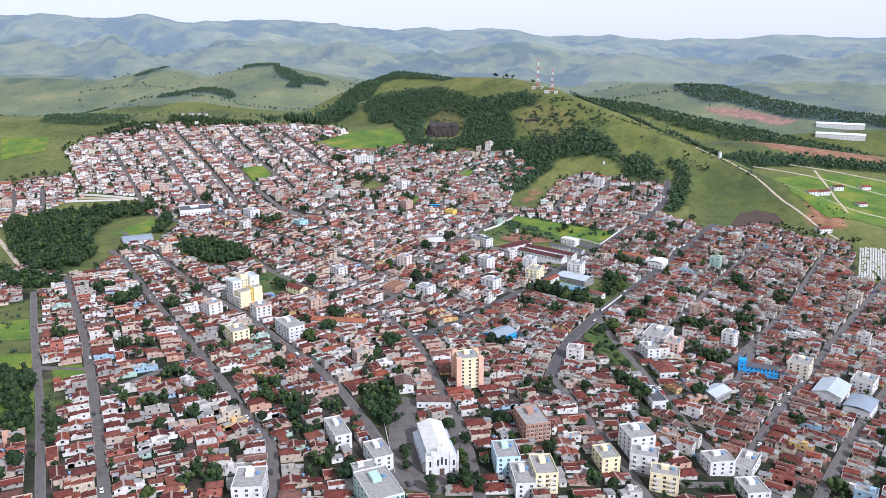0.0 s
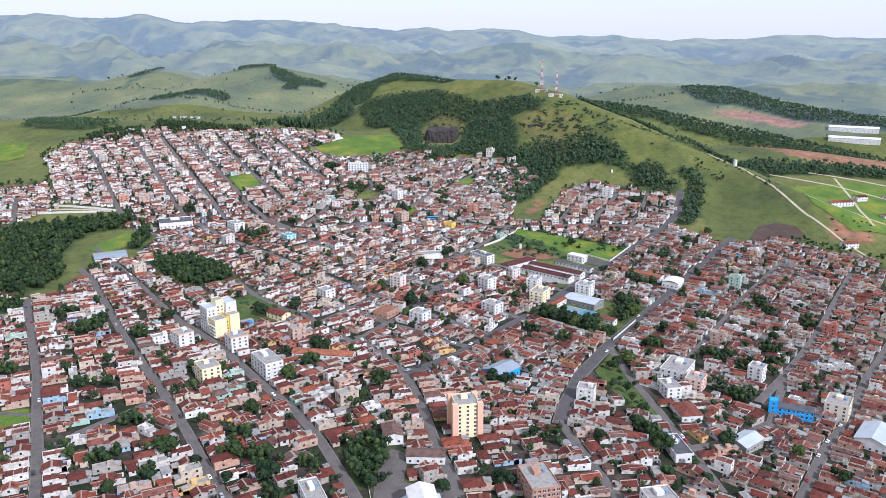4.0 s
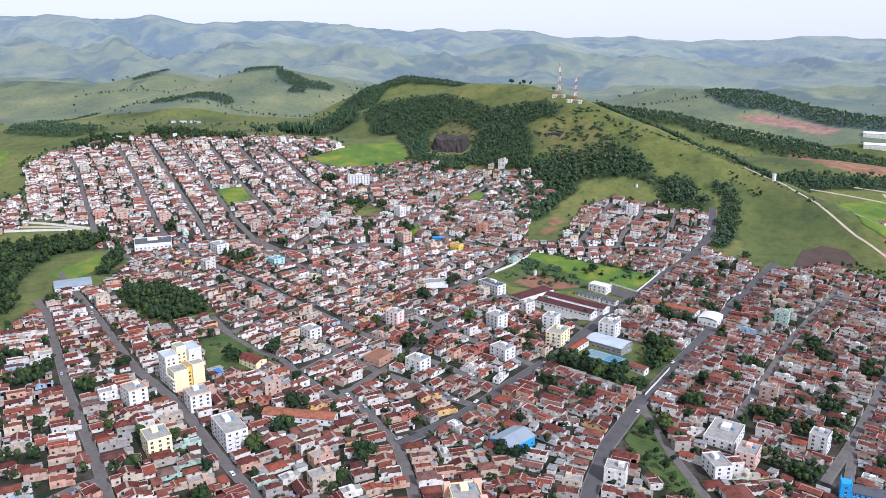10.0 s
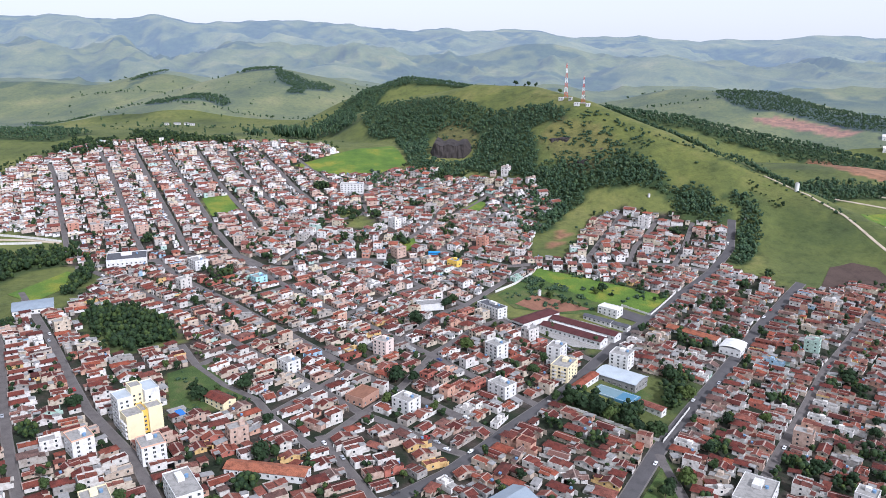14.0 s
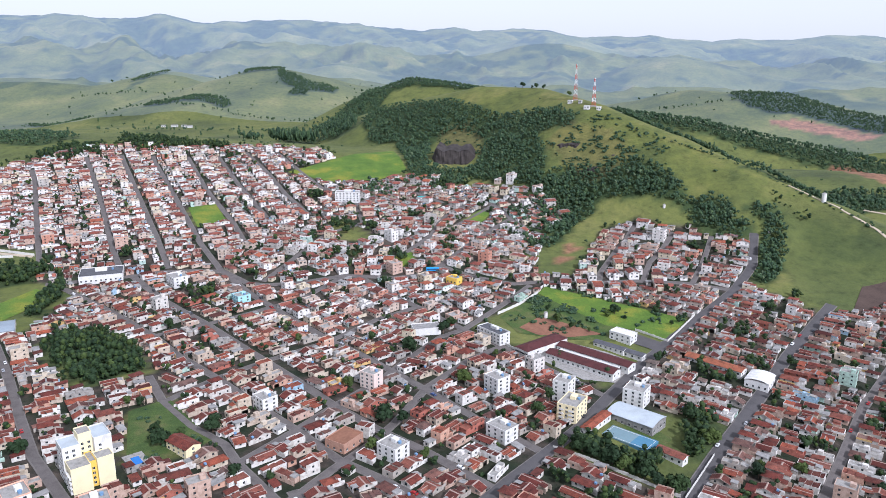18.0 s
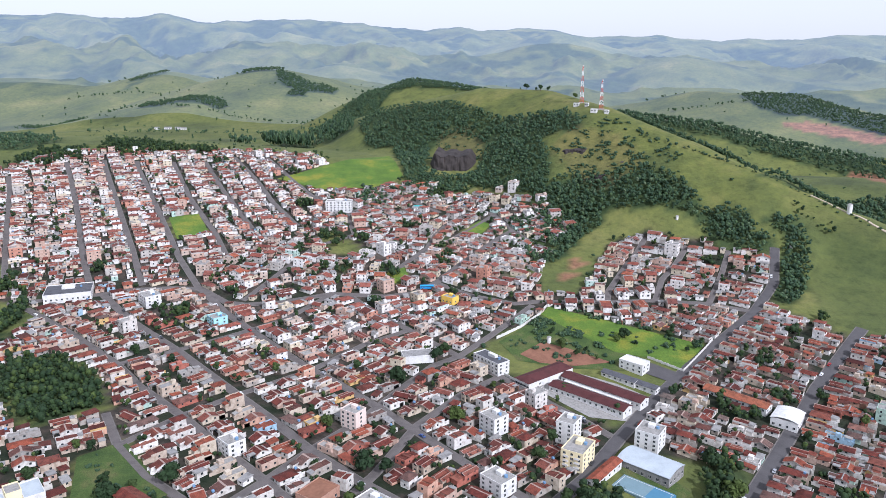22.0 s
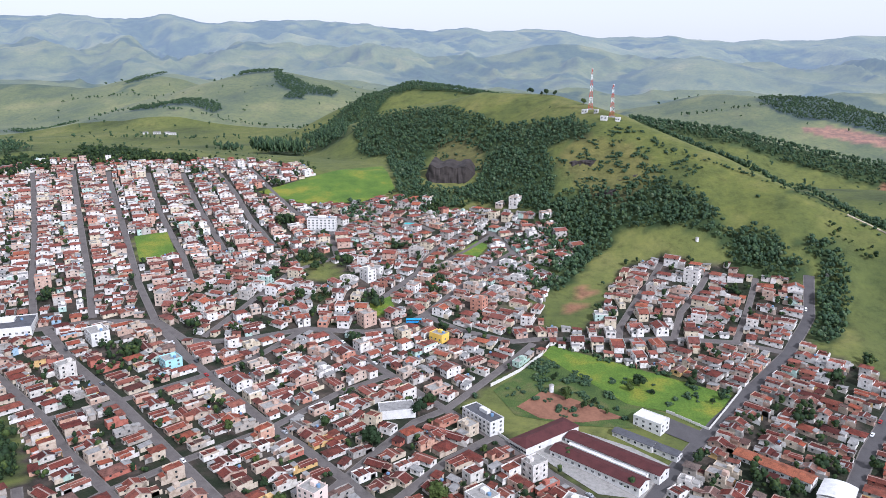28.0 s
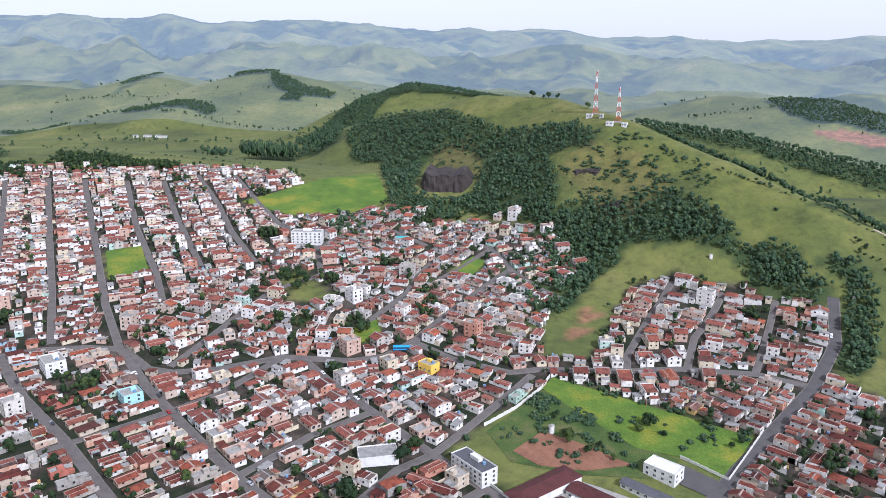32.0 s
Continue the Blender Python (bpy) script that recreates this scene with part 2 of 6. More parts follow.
# far hills: x, y, height, reach across, reach along, turn in degrees
PASTURE_HILLS = [(-2025, 2650, 50, 300, 170, 0), (-224, 2650, 86, 260, 150, 8)]
SWELLS = [[(-1304, 1900, -2), (-1165, 1930, 18), (-1053, 1960, 41), (-1004, 2000, 54), (-948, 2030, 65), (-880, 2040, 75), (-829, 2050, 65), (-774, 2050, 46), (-690, 2030, 24)],
          [(-979, 2300, 76), (-934, 2310, 91), (-888, 2320, 112), (-834, 2328, 129), (-794, 2328, 130), (-741, 2310, 113), (-673, 2290, 90), (-608, 2280, 80), (-518, 2280, 74)],
          [(-2069, 2550, 31), (-1817, 2550, 55), (-1703, 2560, 66), (-1598, 2580, 66), (-1429, 2560, 55), (-1343, 2540, 30)],
          [(-1494, 2660, 44), (-1389, 2660, 83), (-1330, 2664, 103), (-1290, 2664, 107), (-1231, 2660, 92), (-1114, 2650, 61)],
          [(-1109, 3300, 78), (-1025, 3330, 95), (-937, 3347, 108), (-842, 3340, 87), (-723, 3320, 59)],
          [(-420, 1640, 46), (-520, 1560, 42), (-640, 1500, 34), (-800, 1470, 22)]]
HUMPS = [[(195, 3500, 57), (341, 3500, 124), (414, 3500, 140), (510, 3500, 126), (638, 3500, 91), (805, 3500, 63)],
         [(-490, 4100, 103), (-382, 4100, 156), (-276, 4100, 202), (-104, 4100, 239), (41, 4100, 195), (173, 4100, 144), (306, 4100, 81)]]
RIGHT_HILLS = [(426, 2650, 40, 240, 130, -10), (680, 2600, 28, 230, 140, -6), (1150, 2500, 30, 300, 150, 0), (1300, 3100, 60, 320, 200, 0)]
# the mountains' skyline: x, z
SKYLINE = [(-4639, 390), (-3443, 378), (-2702, 361), (-2345, 359), (-2207, 334), (-2086, 324), (-1998, 339), (-1659, 331), (-1262, 305), (-1004, 292), (-813, 274), (-641, 291), (-531, 267), (-317, 272), (-135, 261), (74, 237), (280, 228), (410, 242), (511, 222), (740, 202), (878, 219), (1017, 208), (1179, 219), (1311, 244), (1391, 241), (1519, 227), (3092, 230)]


def wave(x, y, size, seed):
    """Smooth rolling noise made of a few crossing waves."""
    out = 0
    for n in range(5):
        a = seed * 1.7 + n * 2.399
        k = 2 * np.pi / (size * (0.7 + 0.23 * n))
        out = out + np.sin((x * np.cos(a) + y * np.sin(a)) * k + seed * 3.1 + n * n + 1.5 * np.sin((x * np.sin(a) - y * np.cos(a)) * k * 0.6 + n))
    return out / 5


def gradient_noise(x, y, seed):
    """Uneven noise from a lattice of random slopes, about -0.7 to 0.7."""
    xi, yi = np.floor(x), np.floor(y)
    fx, fy = x - xi, y - yi
    u, v = fx * fx * fx * (fx * (fx * 6 - 15) + 10), fy * fy * fy * (fy * (fy * 6 - 15) + 10)

    def corner(i, j):
        h = np.sin((xi + i) * 127.1 + (yi + j) * 311.7 + seed * 74.7) * 43758.5453
        a = (h - np.floor(h)) * 6.2832
        return np.cos(a) * (fx - i) + np.sin(a) * (fy - j)
    low = corner(0, 0) * (1 - u) + corner(1, 0) * u
    return low * (1 - v) + (corner(0, 1) * (1 - u) + corner(1, 1) * u) * v


def ridged(x, y, size, seed, octaves=5):
    """Sharp crests that branch into spurs, 0 in the valleys to about 1."""
    out, weight, amp = 0, 1, 1
    for n in range(octaves):
        v = (1 - np.abs(gradient_noise(x / size, y / size, seed + n * 3.3)) * 1.8) ** 2
        out = out + amp * v * weight
        weight, amp, size = np.clip(v * 1.25, 0, 1), amp * 0.56, size / 2.05
    return out / 1.95


def mountain_ridges(x, y):
    """Long spurs that run down towards the valley, bent and branching."""
    bend = 170 * gradient_noise(x / 900, y / 900, 3.0) + 30 * gradient_noise(x / 260, y / 260, 4.0)
    return ridged(0.72 * x + 0.69 * y + bend, 0.3 * (0.7 * y - x) - bend, 520, 11.0, 5)


def mountains(x, y):
    """Ranges that climb one behind the other to the skyline."""
    top = np.interp(x * 4318 / (np.maximum(y, 1500) - 322), [p[0] for p in SKYLINE], [p[1] for p in SKYLINE])
    rise = np.interp(y, [2450, 2700, 2950, 3250, 3600, 4000, 4350, 4640, 4850], [-0.4, -0.16, 0.05, 0.25, 0.46, 0.66, 0.84, 0.98, 0.8])
    cut = 0.58 - 0.5 * smooth(3900, 4560, y)
    small = ridged(0.8 * x + 0.5 * y, (y * 0.7 - 0.8 * x) * 0.5, 250, 19.0, 4) - 0.45
    return top * rise * (1 - cut + cut * 1.35 * np.tanh(mountain_ridges(x, y) / 0.8)) + 32 * small * smooth(2800, 3400, y) * (1 - 0.6 * smooth(4100, 4600, y)) + 2 * gradient_noise(x / 60, y / 60, 5.0)


def along(line, x, y, steep, round_off):
    """A crest with flanks that fall away on both sides."""
    top = np.full(np.broadcast(x, y).shape, -200.0)
    for (ax, ay, az), (bx, by, bz) in zip(line, line[1:]):
        dx, dy = bx - ax, by - ay
        u = np.clip(((x - ax) * dx + (y - ay) * dy) / (dx * dx + dy * dy), 0, 1)
        d = np.hypot(x - ax - u * dx, y - ay - u * dy)
        top = np.maximum(top, az + u * (bz - az) - steep * d * d / (d + round_off) + 3 * wave(x, y, 130, 2.0) * smooth(20, 120, d))
    return top


def height(x, y):
    """The lie of the land, in metres."""
    x, y = np.asarray(x, float), np.asarray(y, float)
    base = -3 - 0.035 * np.clip(x, -600, 0) - (0.02 + 0.085 * smooth(880, 600, y)) * np.clip(x - 15, 0, 330)
    climb = 0.15 * np.logaddexp(0, (y - 815) / 35) * 35
    base = base + np.minimum(climb, 60 - 0.02 * np.clip(y - 1200, 0, 2000)) - (55 - 22 * smooth(0, -500, x)) * smooth(1250, 1600, y)
    base = base - 30 * smooth(-520, -800, x) * smooth(1300, 700, y) - 22 * smooth(330, 620, x)
    base = base - 36 * smooth(-850, -1250, x) * smooth(1500, 1950, y)
    if np.max(y) < 900:
        return soft_max(along(CREST, x, y, 0.66, 36), base, 14)
    base = base + 3 * wave(x, y, 420, 1.0) * smooth(900, 1300, y)
    land = soft_max(along(CREST, x, y, 0.66, 36), base, 14)
    if np.max(y) < 1300:
        return land
    land = soft_max(along(SPUR, x, y, 0.4, 40), land, 12)
    land = soft_max(along(SPUR_TWO, x, y, 0.3, 60), land, 12)
    land = soft_max(along(BACK_RIDGE, x, y, 0.5, 40), land, 12)
    for line in SWELLS:
        land = soft_max(along(line, x, y, 0.3, 70), land, 16)
    roll = np.zeros(land.shape)
    for hx, hy, hz, ra, rb, turn in PASTURE_HILLS + RIGHT_HILLS:
        c, s = math.cos(math.radians(turn)), math.sin(math.radians(turn))
        u, v = ((x - hx) * c + (y - hy) * s) / ra, ((y - hy) * c - (x - hx) * s) / rb
        bell = np.exp(-0.5 * (u * u + v * v))
        roll = soft_max(roll, hz * (0.7 * bell + 0.3 * bell * bell), 8) - 2
    fine = np.abs(wave(x, y, 120, 6.0)) * 10 + wave(x, y, 75, 5.0) * 3 + wave(x, y, 420, 3.0) * 8
    land = land + (roll + fine * smooth(15, 90, roll) * smooth(1500, 2300, y)) * smooth(1450, 1700, y)
    if np.max(y) < 2500:
        return land
    for line in HUMPS:
        land = soft_max(along(line, x, y, 0.4, 120), land, 20)
    return soft_max(mountains(x, y), land, 14)


def part(name, bm, mat, parent=None, label=""):
    """Links a bmesh as one mesh object, under a thing or under a part of one."""
    me = bpy.data.meshes.new(name)
    bm.to_mesh(me)
    bm.free()
    for m in mat if isinstance(mat, (list, tuple)) else [mat]:
        me.materials.append(m)
    ob = new(name, me)
    if parent is not None:
        ob.parent = parent
    return tagged(ob, label)


def share(name, me, parent=None, at=None):
    ob = new(name, me)
    if parent is not None:
        ob.parent = parent
    if at is not None:
        ob.matrix_basis = at
    return ob


def mesh_of(name, verts, faces, mats, slots=None):
    me = bpy.data.meshes.new(name)
    me.from_pydata(verts, [], faces)
    for m in mats:
        me.materials.append(m)
    if slots is not None:
        me.polygons.foreach_set("material_index", slots)
    me.update()
    return me


def box(bm, x0, y0, z0, x1, y1, z1, slot=0, bevel=0.0):
    v = [bm.verts.new(p) for p in ((x0, y0, z0), (x1, y0, z0), (x1, y1, z0), (x0, y1, z0), (x0, y0, z1), (x1, y0, z1), (x1, y1, z1), (x0, y1, z1))]
    fs = [bm.faces.new([v[i] for i in f]) for f in ((3, 2, 1, 0), (4, 5, 6, 7), (0, 1, 5, 4), (1, 2, 6, 5), (2, 3, 7, 6), (3, 0, 4, 7))]
    for f in fs:
        f.material_index = slot
    if bevel:
        bmesh.ops.bevel(bm, geom=list({e for f in fs for e in f.edges}), offset=bevel, segments=1, affect="EDGES")
    return fs


# streets: width and line; the ground left free of houses; bare soil
STREETS = {
    "a": (5.4, [(-397, 588), (-304, 462), (-251, 383), (-220, 335), (-185, 280), (-160, 225)]),
    "w_one": (4.4, [(-658, 894), (-614, 831), (-575, 772)]),
    "w_two": (4.4, [(-621, 897), (-578, 832), (-550, 786)]),
    "w_none": (4.4, [(-690, 890), (-640, 816), (-605, 765)]),
    "wall_track": (4.0, [(-560, 846), (-531, 851), (-501, 855), (-470, 854)]),
    "a_side": (4.2, [(-396, 542), (-344, 465), (-308, 414), (-270, 360), (-219, 283), (-195, 240)]),
    "track_to_wood": (4.2, [(-690, 800), (-620, 760), (-520, 674), (-457, 610), (-424, 586), (-397, 588)]),
    "a_cross": (4.2, [(-245, 378), (-238, 401), (-218, 440), (-210, 447)]),
    "a_cross_two": (4.2, [(-305, 410), (-270, 414)]),
    "a_cross_three": (4.2, [(-241, 318), (-219, 333)]),
    "b": (5.4, [(-400, 668), (-372, 640), (-282, 528), (-219, 456), (-183, 412), (-152, 372), (-129, 345), (-113, 303), (-100, 235)]),
    "c": (5.7, [(-425, 735), (-372, 682), (-333, 643), (-291, 598), (-261, 567), (-209, 525), (-167, 479), (-133, 446), (-110, 417), (-82, 373), (-50, 320)]),
    "d": (6, [(-123, 565), (-111, 551), (-78, 508), (-62, 468), (-46, 420), (-34, 390), (-25, 357), (-18, 325), (-6, 265), (4, 215)]),
    "t_one": (5.4, [(-400, 795), (-337, 760), (-283, 725), (-253, 700), (-211, 672), (-168, 640), (-141, 621), (-109, 596), (-84, 584), (-54, 566), (-38, 560)]),
    "t_two": (6, [(-361, 832), (-313, 792), (-257, 754), (-208, 716), (-159, 678), (-129, 653), (-97, 631), (-67, 614), (-30, 588)]),
    "t_three": (5.7, [(-290, 856), (-251, 819), (-205, 782), (-160, 746), (-138, 732), (-95, 698), (-45, 656), (-8, 628)]),
    "p_three": (5.4, [(-169, 867), (-138, 840), (-112, 821), (-89, 802), (-66, 784), (-31, 757), (-3, 731), (28, 703)]),
    "s_two": (6.7, [(-78, 508), (-69, 518), (-50, 542), (-34, 571), (-22, 595), (-5, 625), (14, 659), (32, 703), (54, 752), (83, 806), (113, 852), (142, 896), (168, 949), (176, 990)]),
    "s_three": (7.4, [(20, 457), (25, 486), (36, 531), (60, 592), (87, 650), (124, 723), (160, 793), (198, 855), (215, 882)]),
    "s_four": (5.4, [(98, 548), (129, 612), (156, 665), (190, 732), (235, 802), (258, 836)]),
    "g_one": (5, [(310, 808), (277, 750), (221, 648), (177, 572), (150, 528)]),
    "g_two": (6, [(356, 765), (290, 669), (245, 597), (202, 518), (173, 474), (144, 420), (116, 368)]),
    "g_three": (6, [(300, 585), (255, 517), (220, 465), (193, 422), (165, 375), (140, 330)]),
    "f": (6, [(60, 588), (70, 533), (81, 496), (93, 448), (102, 408), (113, 383), (119, 360), (132, 300), (150, 240)]),
    "f_two": (5.4, [(20, 462), (38, 415), (49, 385), (58, 358), (76, 300), (95, 235)]),
    "f_cross": (4.7, [(93, 452), (120, 470), (150, 500), (180, 572)]),
    "f_low": (4.7, [(58, 358), (88, 352), (119, 360), (140, 350)]),
    "x_one": (5, [(-123, 552), (-110, 587), (-97, 616), (-90, 640), (-80, 690), (-60, 736), (-40, 764)]),
    "x_two": (4.7, [(-158, 582), (-141, 621), (-129, 653), (-112, 690), (-98, 735), (-85, 770), (-70, 788)]),
    "x_three": (4.7, [(-227, 635), (-211, 672), (-190, 705), (-160, 746), (-138, 790), (-112, 821)]),
    "x_four": (4.7, [(-283, 725), (-257, 754), (-228, 790), (-205, 820), (-185, 869)]),
    "t_four": (4.7, [(-253, 665), (-227, 635), (-198, 612), (-172, 598), (-158, 582), (-123, 552)]),
    "q_one": (4.7, [(-70, 788), (-51, 828), (-26, 880)]),
    "ring": (5.7, [(-420, 800), (-361, 832), (-344, 844), (-315, 854), (-290, 857), (-261, 838), (-245, 837), (-220, 846), (-185, 869), (-141, 873), (-121, 883), (-107, 905), (-89, 953), (-67, 1004), (-54, 1029)]),
    "ring_side": (4.4, [(-249, 843), (-239, 902), (-228, 956), (-200, 990)]),
    "loop": (4.4, [(-144, 925), (-127, 972), (-125, 1002), (-120, 1026), (-96, 1075), (-75, 1067), (-54, 1029), (-32, 1002), (-10, 985)]),
    "loop_in": (4.2, [(-112, 990), (-92, 1030), (-75, 1067)]),
    "west_lane": (4.2, [(-200, 990), (-221, 1037), (-197, 1092), (-164, 1085), (-130, 1060)]),
    "c_less": (4.7, [(-640, 1090), (-600, 1040), (-520, 930), (-450, 835)]),
    "c_none": (4.7, [(-600, 1140), (-569, 1100), (-482, 984), (-416, 891), (-380, 845)]),
    "c_one": (5, [(-560, 1155), (-541, 1128), (-433, 982), (-386, 919), (-339, 853)]),
    "c_two": (5, [(-520, 1160), (-507, 1140), (-410, 1010), (-337, 911), (-292, 857)]),
    "c_three": (4.7, [(-475, 1165), (-465, 1150), (-397, 1052), (-354, 998), (-331, 970), (-300, 925)]),
    "c_four": (4.7, [(-438, 1174), (-376, 1085), (-332, 1027), (-300, 985)]),
    "c_five": (4.7, [(-412, 1199), (-351, 1121), (-307, 1057), (-260, 1000)]),
    "c_six": (4.4, [(-372, 1205), (-320, 1140), (-275, 1085), (-221, 1037)]),
    "r_two": (5, [(-107, 905), (-77, 888), (-40, 880), (-20, 888), (29, 894), (64, 903), (110, 905), (142, 896)]),
    "n_one": (4.4, [(32, 896), (33, 914), (51, 971), (69, 1014)]),
    "n_two": (4.4, [(69, 903), (78, 944), (104, 1000)]),
    "n_three": (4.2, [(110, 905), (125, 950), (138, 990)]),
    "track_plots": (3.4, [(312, 1110), (380, 1080), (460, 1029), (520, 990)]),
    "track_plots_two": (3.4, [(365, 1126), (430, 1112), (486, 1096), (560, 1070)]),
    "track_plots_three": (3.4, [(318, 985), (360, 965), (422, 936), (470, 910)]),
    "track_plots_four": (3.2, [(395, 1110), (390, 1040), (376, 928)]),
    "ridge_track": (2.6, [(222, 1066), (240, 1052), (261, 1033), (284, 997), (300, 956), (322, 905), (340, 850)]),
}
STREETS = {name: (width * 0.82 if width < 6.5 and "track" not in name else width, line) for name, (width, line) in STREETS.items()}
# gardens left green between the houses: x, y, reach
GREEN_YARDS = [(-222, 978, 13), (-148, 917, 11), (-237, 945, 8), (-145, 860, 7), (-190, 912, 7), (-206, 910, 6), (-272, 1056, 10), (-424, 1174, 9), (-263, 852, 6), (-287, 811, 10), (-223, 1031, 8), (-190, 981, 8), (-156, 1017, 6), (-317, 1152, 8), (-138, 1115, 9), (0, 754, 5), (29, 733, 6), (96, 760, 6), (114, 748, 6), (135, 773, 7), (189, 892, 6), (121, 978, 7), (98, 748, 7), (166, 865, 7), (131, 816, 6), (196, 783, 6), (15, 712, 5), (69, 766, 5)]
GREEN_YARDS += [(77, 647, 9), (49, 632, 7), (147, 679, 7), (157, 782, 6), (138, 596, 8), (94, 603, 8), (202, 729, 6), (206, 709, 7), (184, 625, 8), (232, 690, 9), (184, 708, 6), (3, 602, 7), (27, 589, 6), (134, 729, 6), (181, 597, 8), (117, 580, 7), (158, 585, 8), (103, 746, 6), (140, 533, 12), (102, 351, 9), (72, 461, 5), (77, 419, 5), (128, 540, 6), (175, 575, 7), (168, 459, 5), (14, 438, 8), (165, 366, 8), (41, 337, 6)]
GREEN_YARDS += [(135, 598, 6), (-212, 378, 8), (-254, 454, 6), (-184, 365, 6), (-150, 306, 11), (-131, 393, 11), (-153, 413, 7), (-204, 454, 6), (-216, 414, 7), (-116, 360, 7), (-143, 509, 8), (-109, 389, 7), (-322, 460, 8), (-98, 330, 7), (-268, 452, 6), (-291, 474, 5), (-315, 536, 12), (-310, 554, 9), (-273, 534, 8), (-347, 564, 10), (-391, 873, 9), (-383, 669, 7), (-303, 812, 6)]
ESTATE_EDGE = [(40, 1018), (73, 1022), (101, 1009), (123, 1014), (133, 996), (155, 992), (176, 986), (200, 1000), (200, 1080), (20, 1080)]
OPEN_GROUND = {
    "football": [(-392, 997), (-368, 1012), (-336, 968), (-358, 948)],
    "meadow": [(-13, 880), (97, 838), (78, 796), (56, 812), (34, 816), (-19, 866)],
    "school_yard": [(-18, 866), (36, 818), (58, 812), (80, 794), (52, 750), (30, 712), (-34, 766), (-62, 792), (-50, 822)],
    "gym_block": [(-2, 632), (34, 696), (66, 690), (86, 694), (96, 686), (88, 655), (62, 602)],
    "yard_of_flats": [(-240, 620), (-226, 640), (-180, 600), (-205, 566), (-214, 574)],
    "park_lane": [(-236, 985), (-215, 995), (-180, 955), (-205, 940)],
    "loop_green": [(-100, 1020), (-88, 1048), (-76, 1040), (-84, 1010)],
    "back_meadow": [(-330, 1130), (-280, 1200), (-230, 1260), (-190, 1160), (-215, 1120), (-270, 1105)],
    "soccer_gap": [(-300, 350), (-290, 392), (-262, 372), (-262, 336)],
    "strip": [(-452, 580), (-394, 582), (-381, 555), (-404, 546), (-432, 552)],
    "lot_grove": [(-319, 395), (-292, 392), (-268, 357), (-252, 346), (-244, 329), (-277, 332), (-290, 354)],
    "church_grove": [(-95, 415), (-74, 422), (-65, 382), (-82, 374)],
    "west_lots": [(-420, 470), (-385, 530), (-352, 482), (-318, 425), (-350, 400)],
    "wood_west": [(-557, 734), (-560, 790), (-530, 870), (-453, 860), (-400, 700), (-382, 600), (-420, 590), (-489, 645)],
    "wood_mid": [(-355, 700), (-328, 730), (-290, 712), (-255, 672), (-283, 640), (-318, 662)],
    "stadium": [(-440, 720), (-425, 805), (-385, 790), (-372, 705), (-400, 690)],
    "triangle": [(64, 585), (72, 533), (85, 478), (60, 500), (46, 540)],
    "church_square": [(-62, 318), (-74, 392), (-70, 414), (-60, 410), (-58, 384), (-34, 380), (-24, 335), (-36, 314)],
    "cemetery": [(325, 760), (352, 836), (392, 838), (372, 752)],
    "west_plot": [(-378, 476), (-362, 486), (-337, 451), (-356, 446)],
    "west_plot_two": [(-296, 412), (-281, 420), (-268, 401), (-283, 393)],
    "west_plot_three": [(-339, 422), (-322, 430), (-308, 409), (-323, 400)],
    "west_plot_four": [(-303, 372), (-287, 380), (-267, 350), (-280, 340)],
    "west_grove": [(-320, 396), (-303, 404), (-285, 379), (-303, 372)],
    "north_plot": [(-152, 914), (-139, 929), (-130, 910), (-142, 895)],
    "estate_edge": ESTATE_EDGE,
    "forest_edge": [(156, 912), (170, 955), (176, 1040), (240, 1000), (300, 920), (232, 872), (200, 868)],
    "hill_foot": [(-20, 905), (10, 905), (16, 939), (27, 975), (40, 1015), (30, 1060), (-20, 1000)],
}
BARE_SOIL = {
    "streak": [(-4, 958), (4, 976), (18, 970), (12, 954)],
    "streak_two": [(-12, 936), (2, 950), (14, 944), (2, 930)],
    "far_field": [(345, 1265), (375, 1440), (470, 1420), (560, 1300), (520, 1190), (399, 1181), (363, 1203)],
    "red_slope": [(444, 2100), (509, 2108), (560, 2082), (600, 2050), (650, 2005), (620, 1975), (553, 2018), (494, 2045), (455, 2072)],
    "quarry": [(318, 890), (360, 880), (370, 930), (330, 940)],
}
BROW = {
    "rock_brow": [(-180, 1250), (-172, 1313), (-139, 1318), (-108, 1282), (-105, 1215), (-130, 1240)],
    "scar_brow": [(-25, 1165), (0, 1195), (40, 1175), (75, 1120), (45, 1085), (5, 1105)],
}
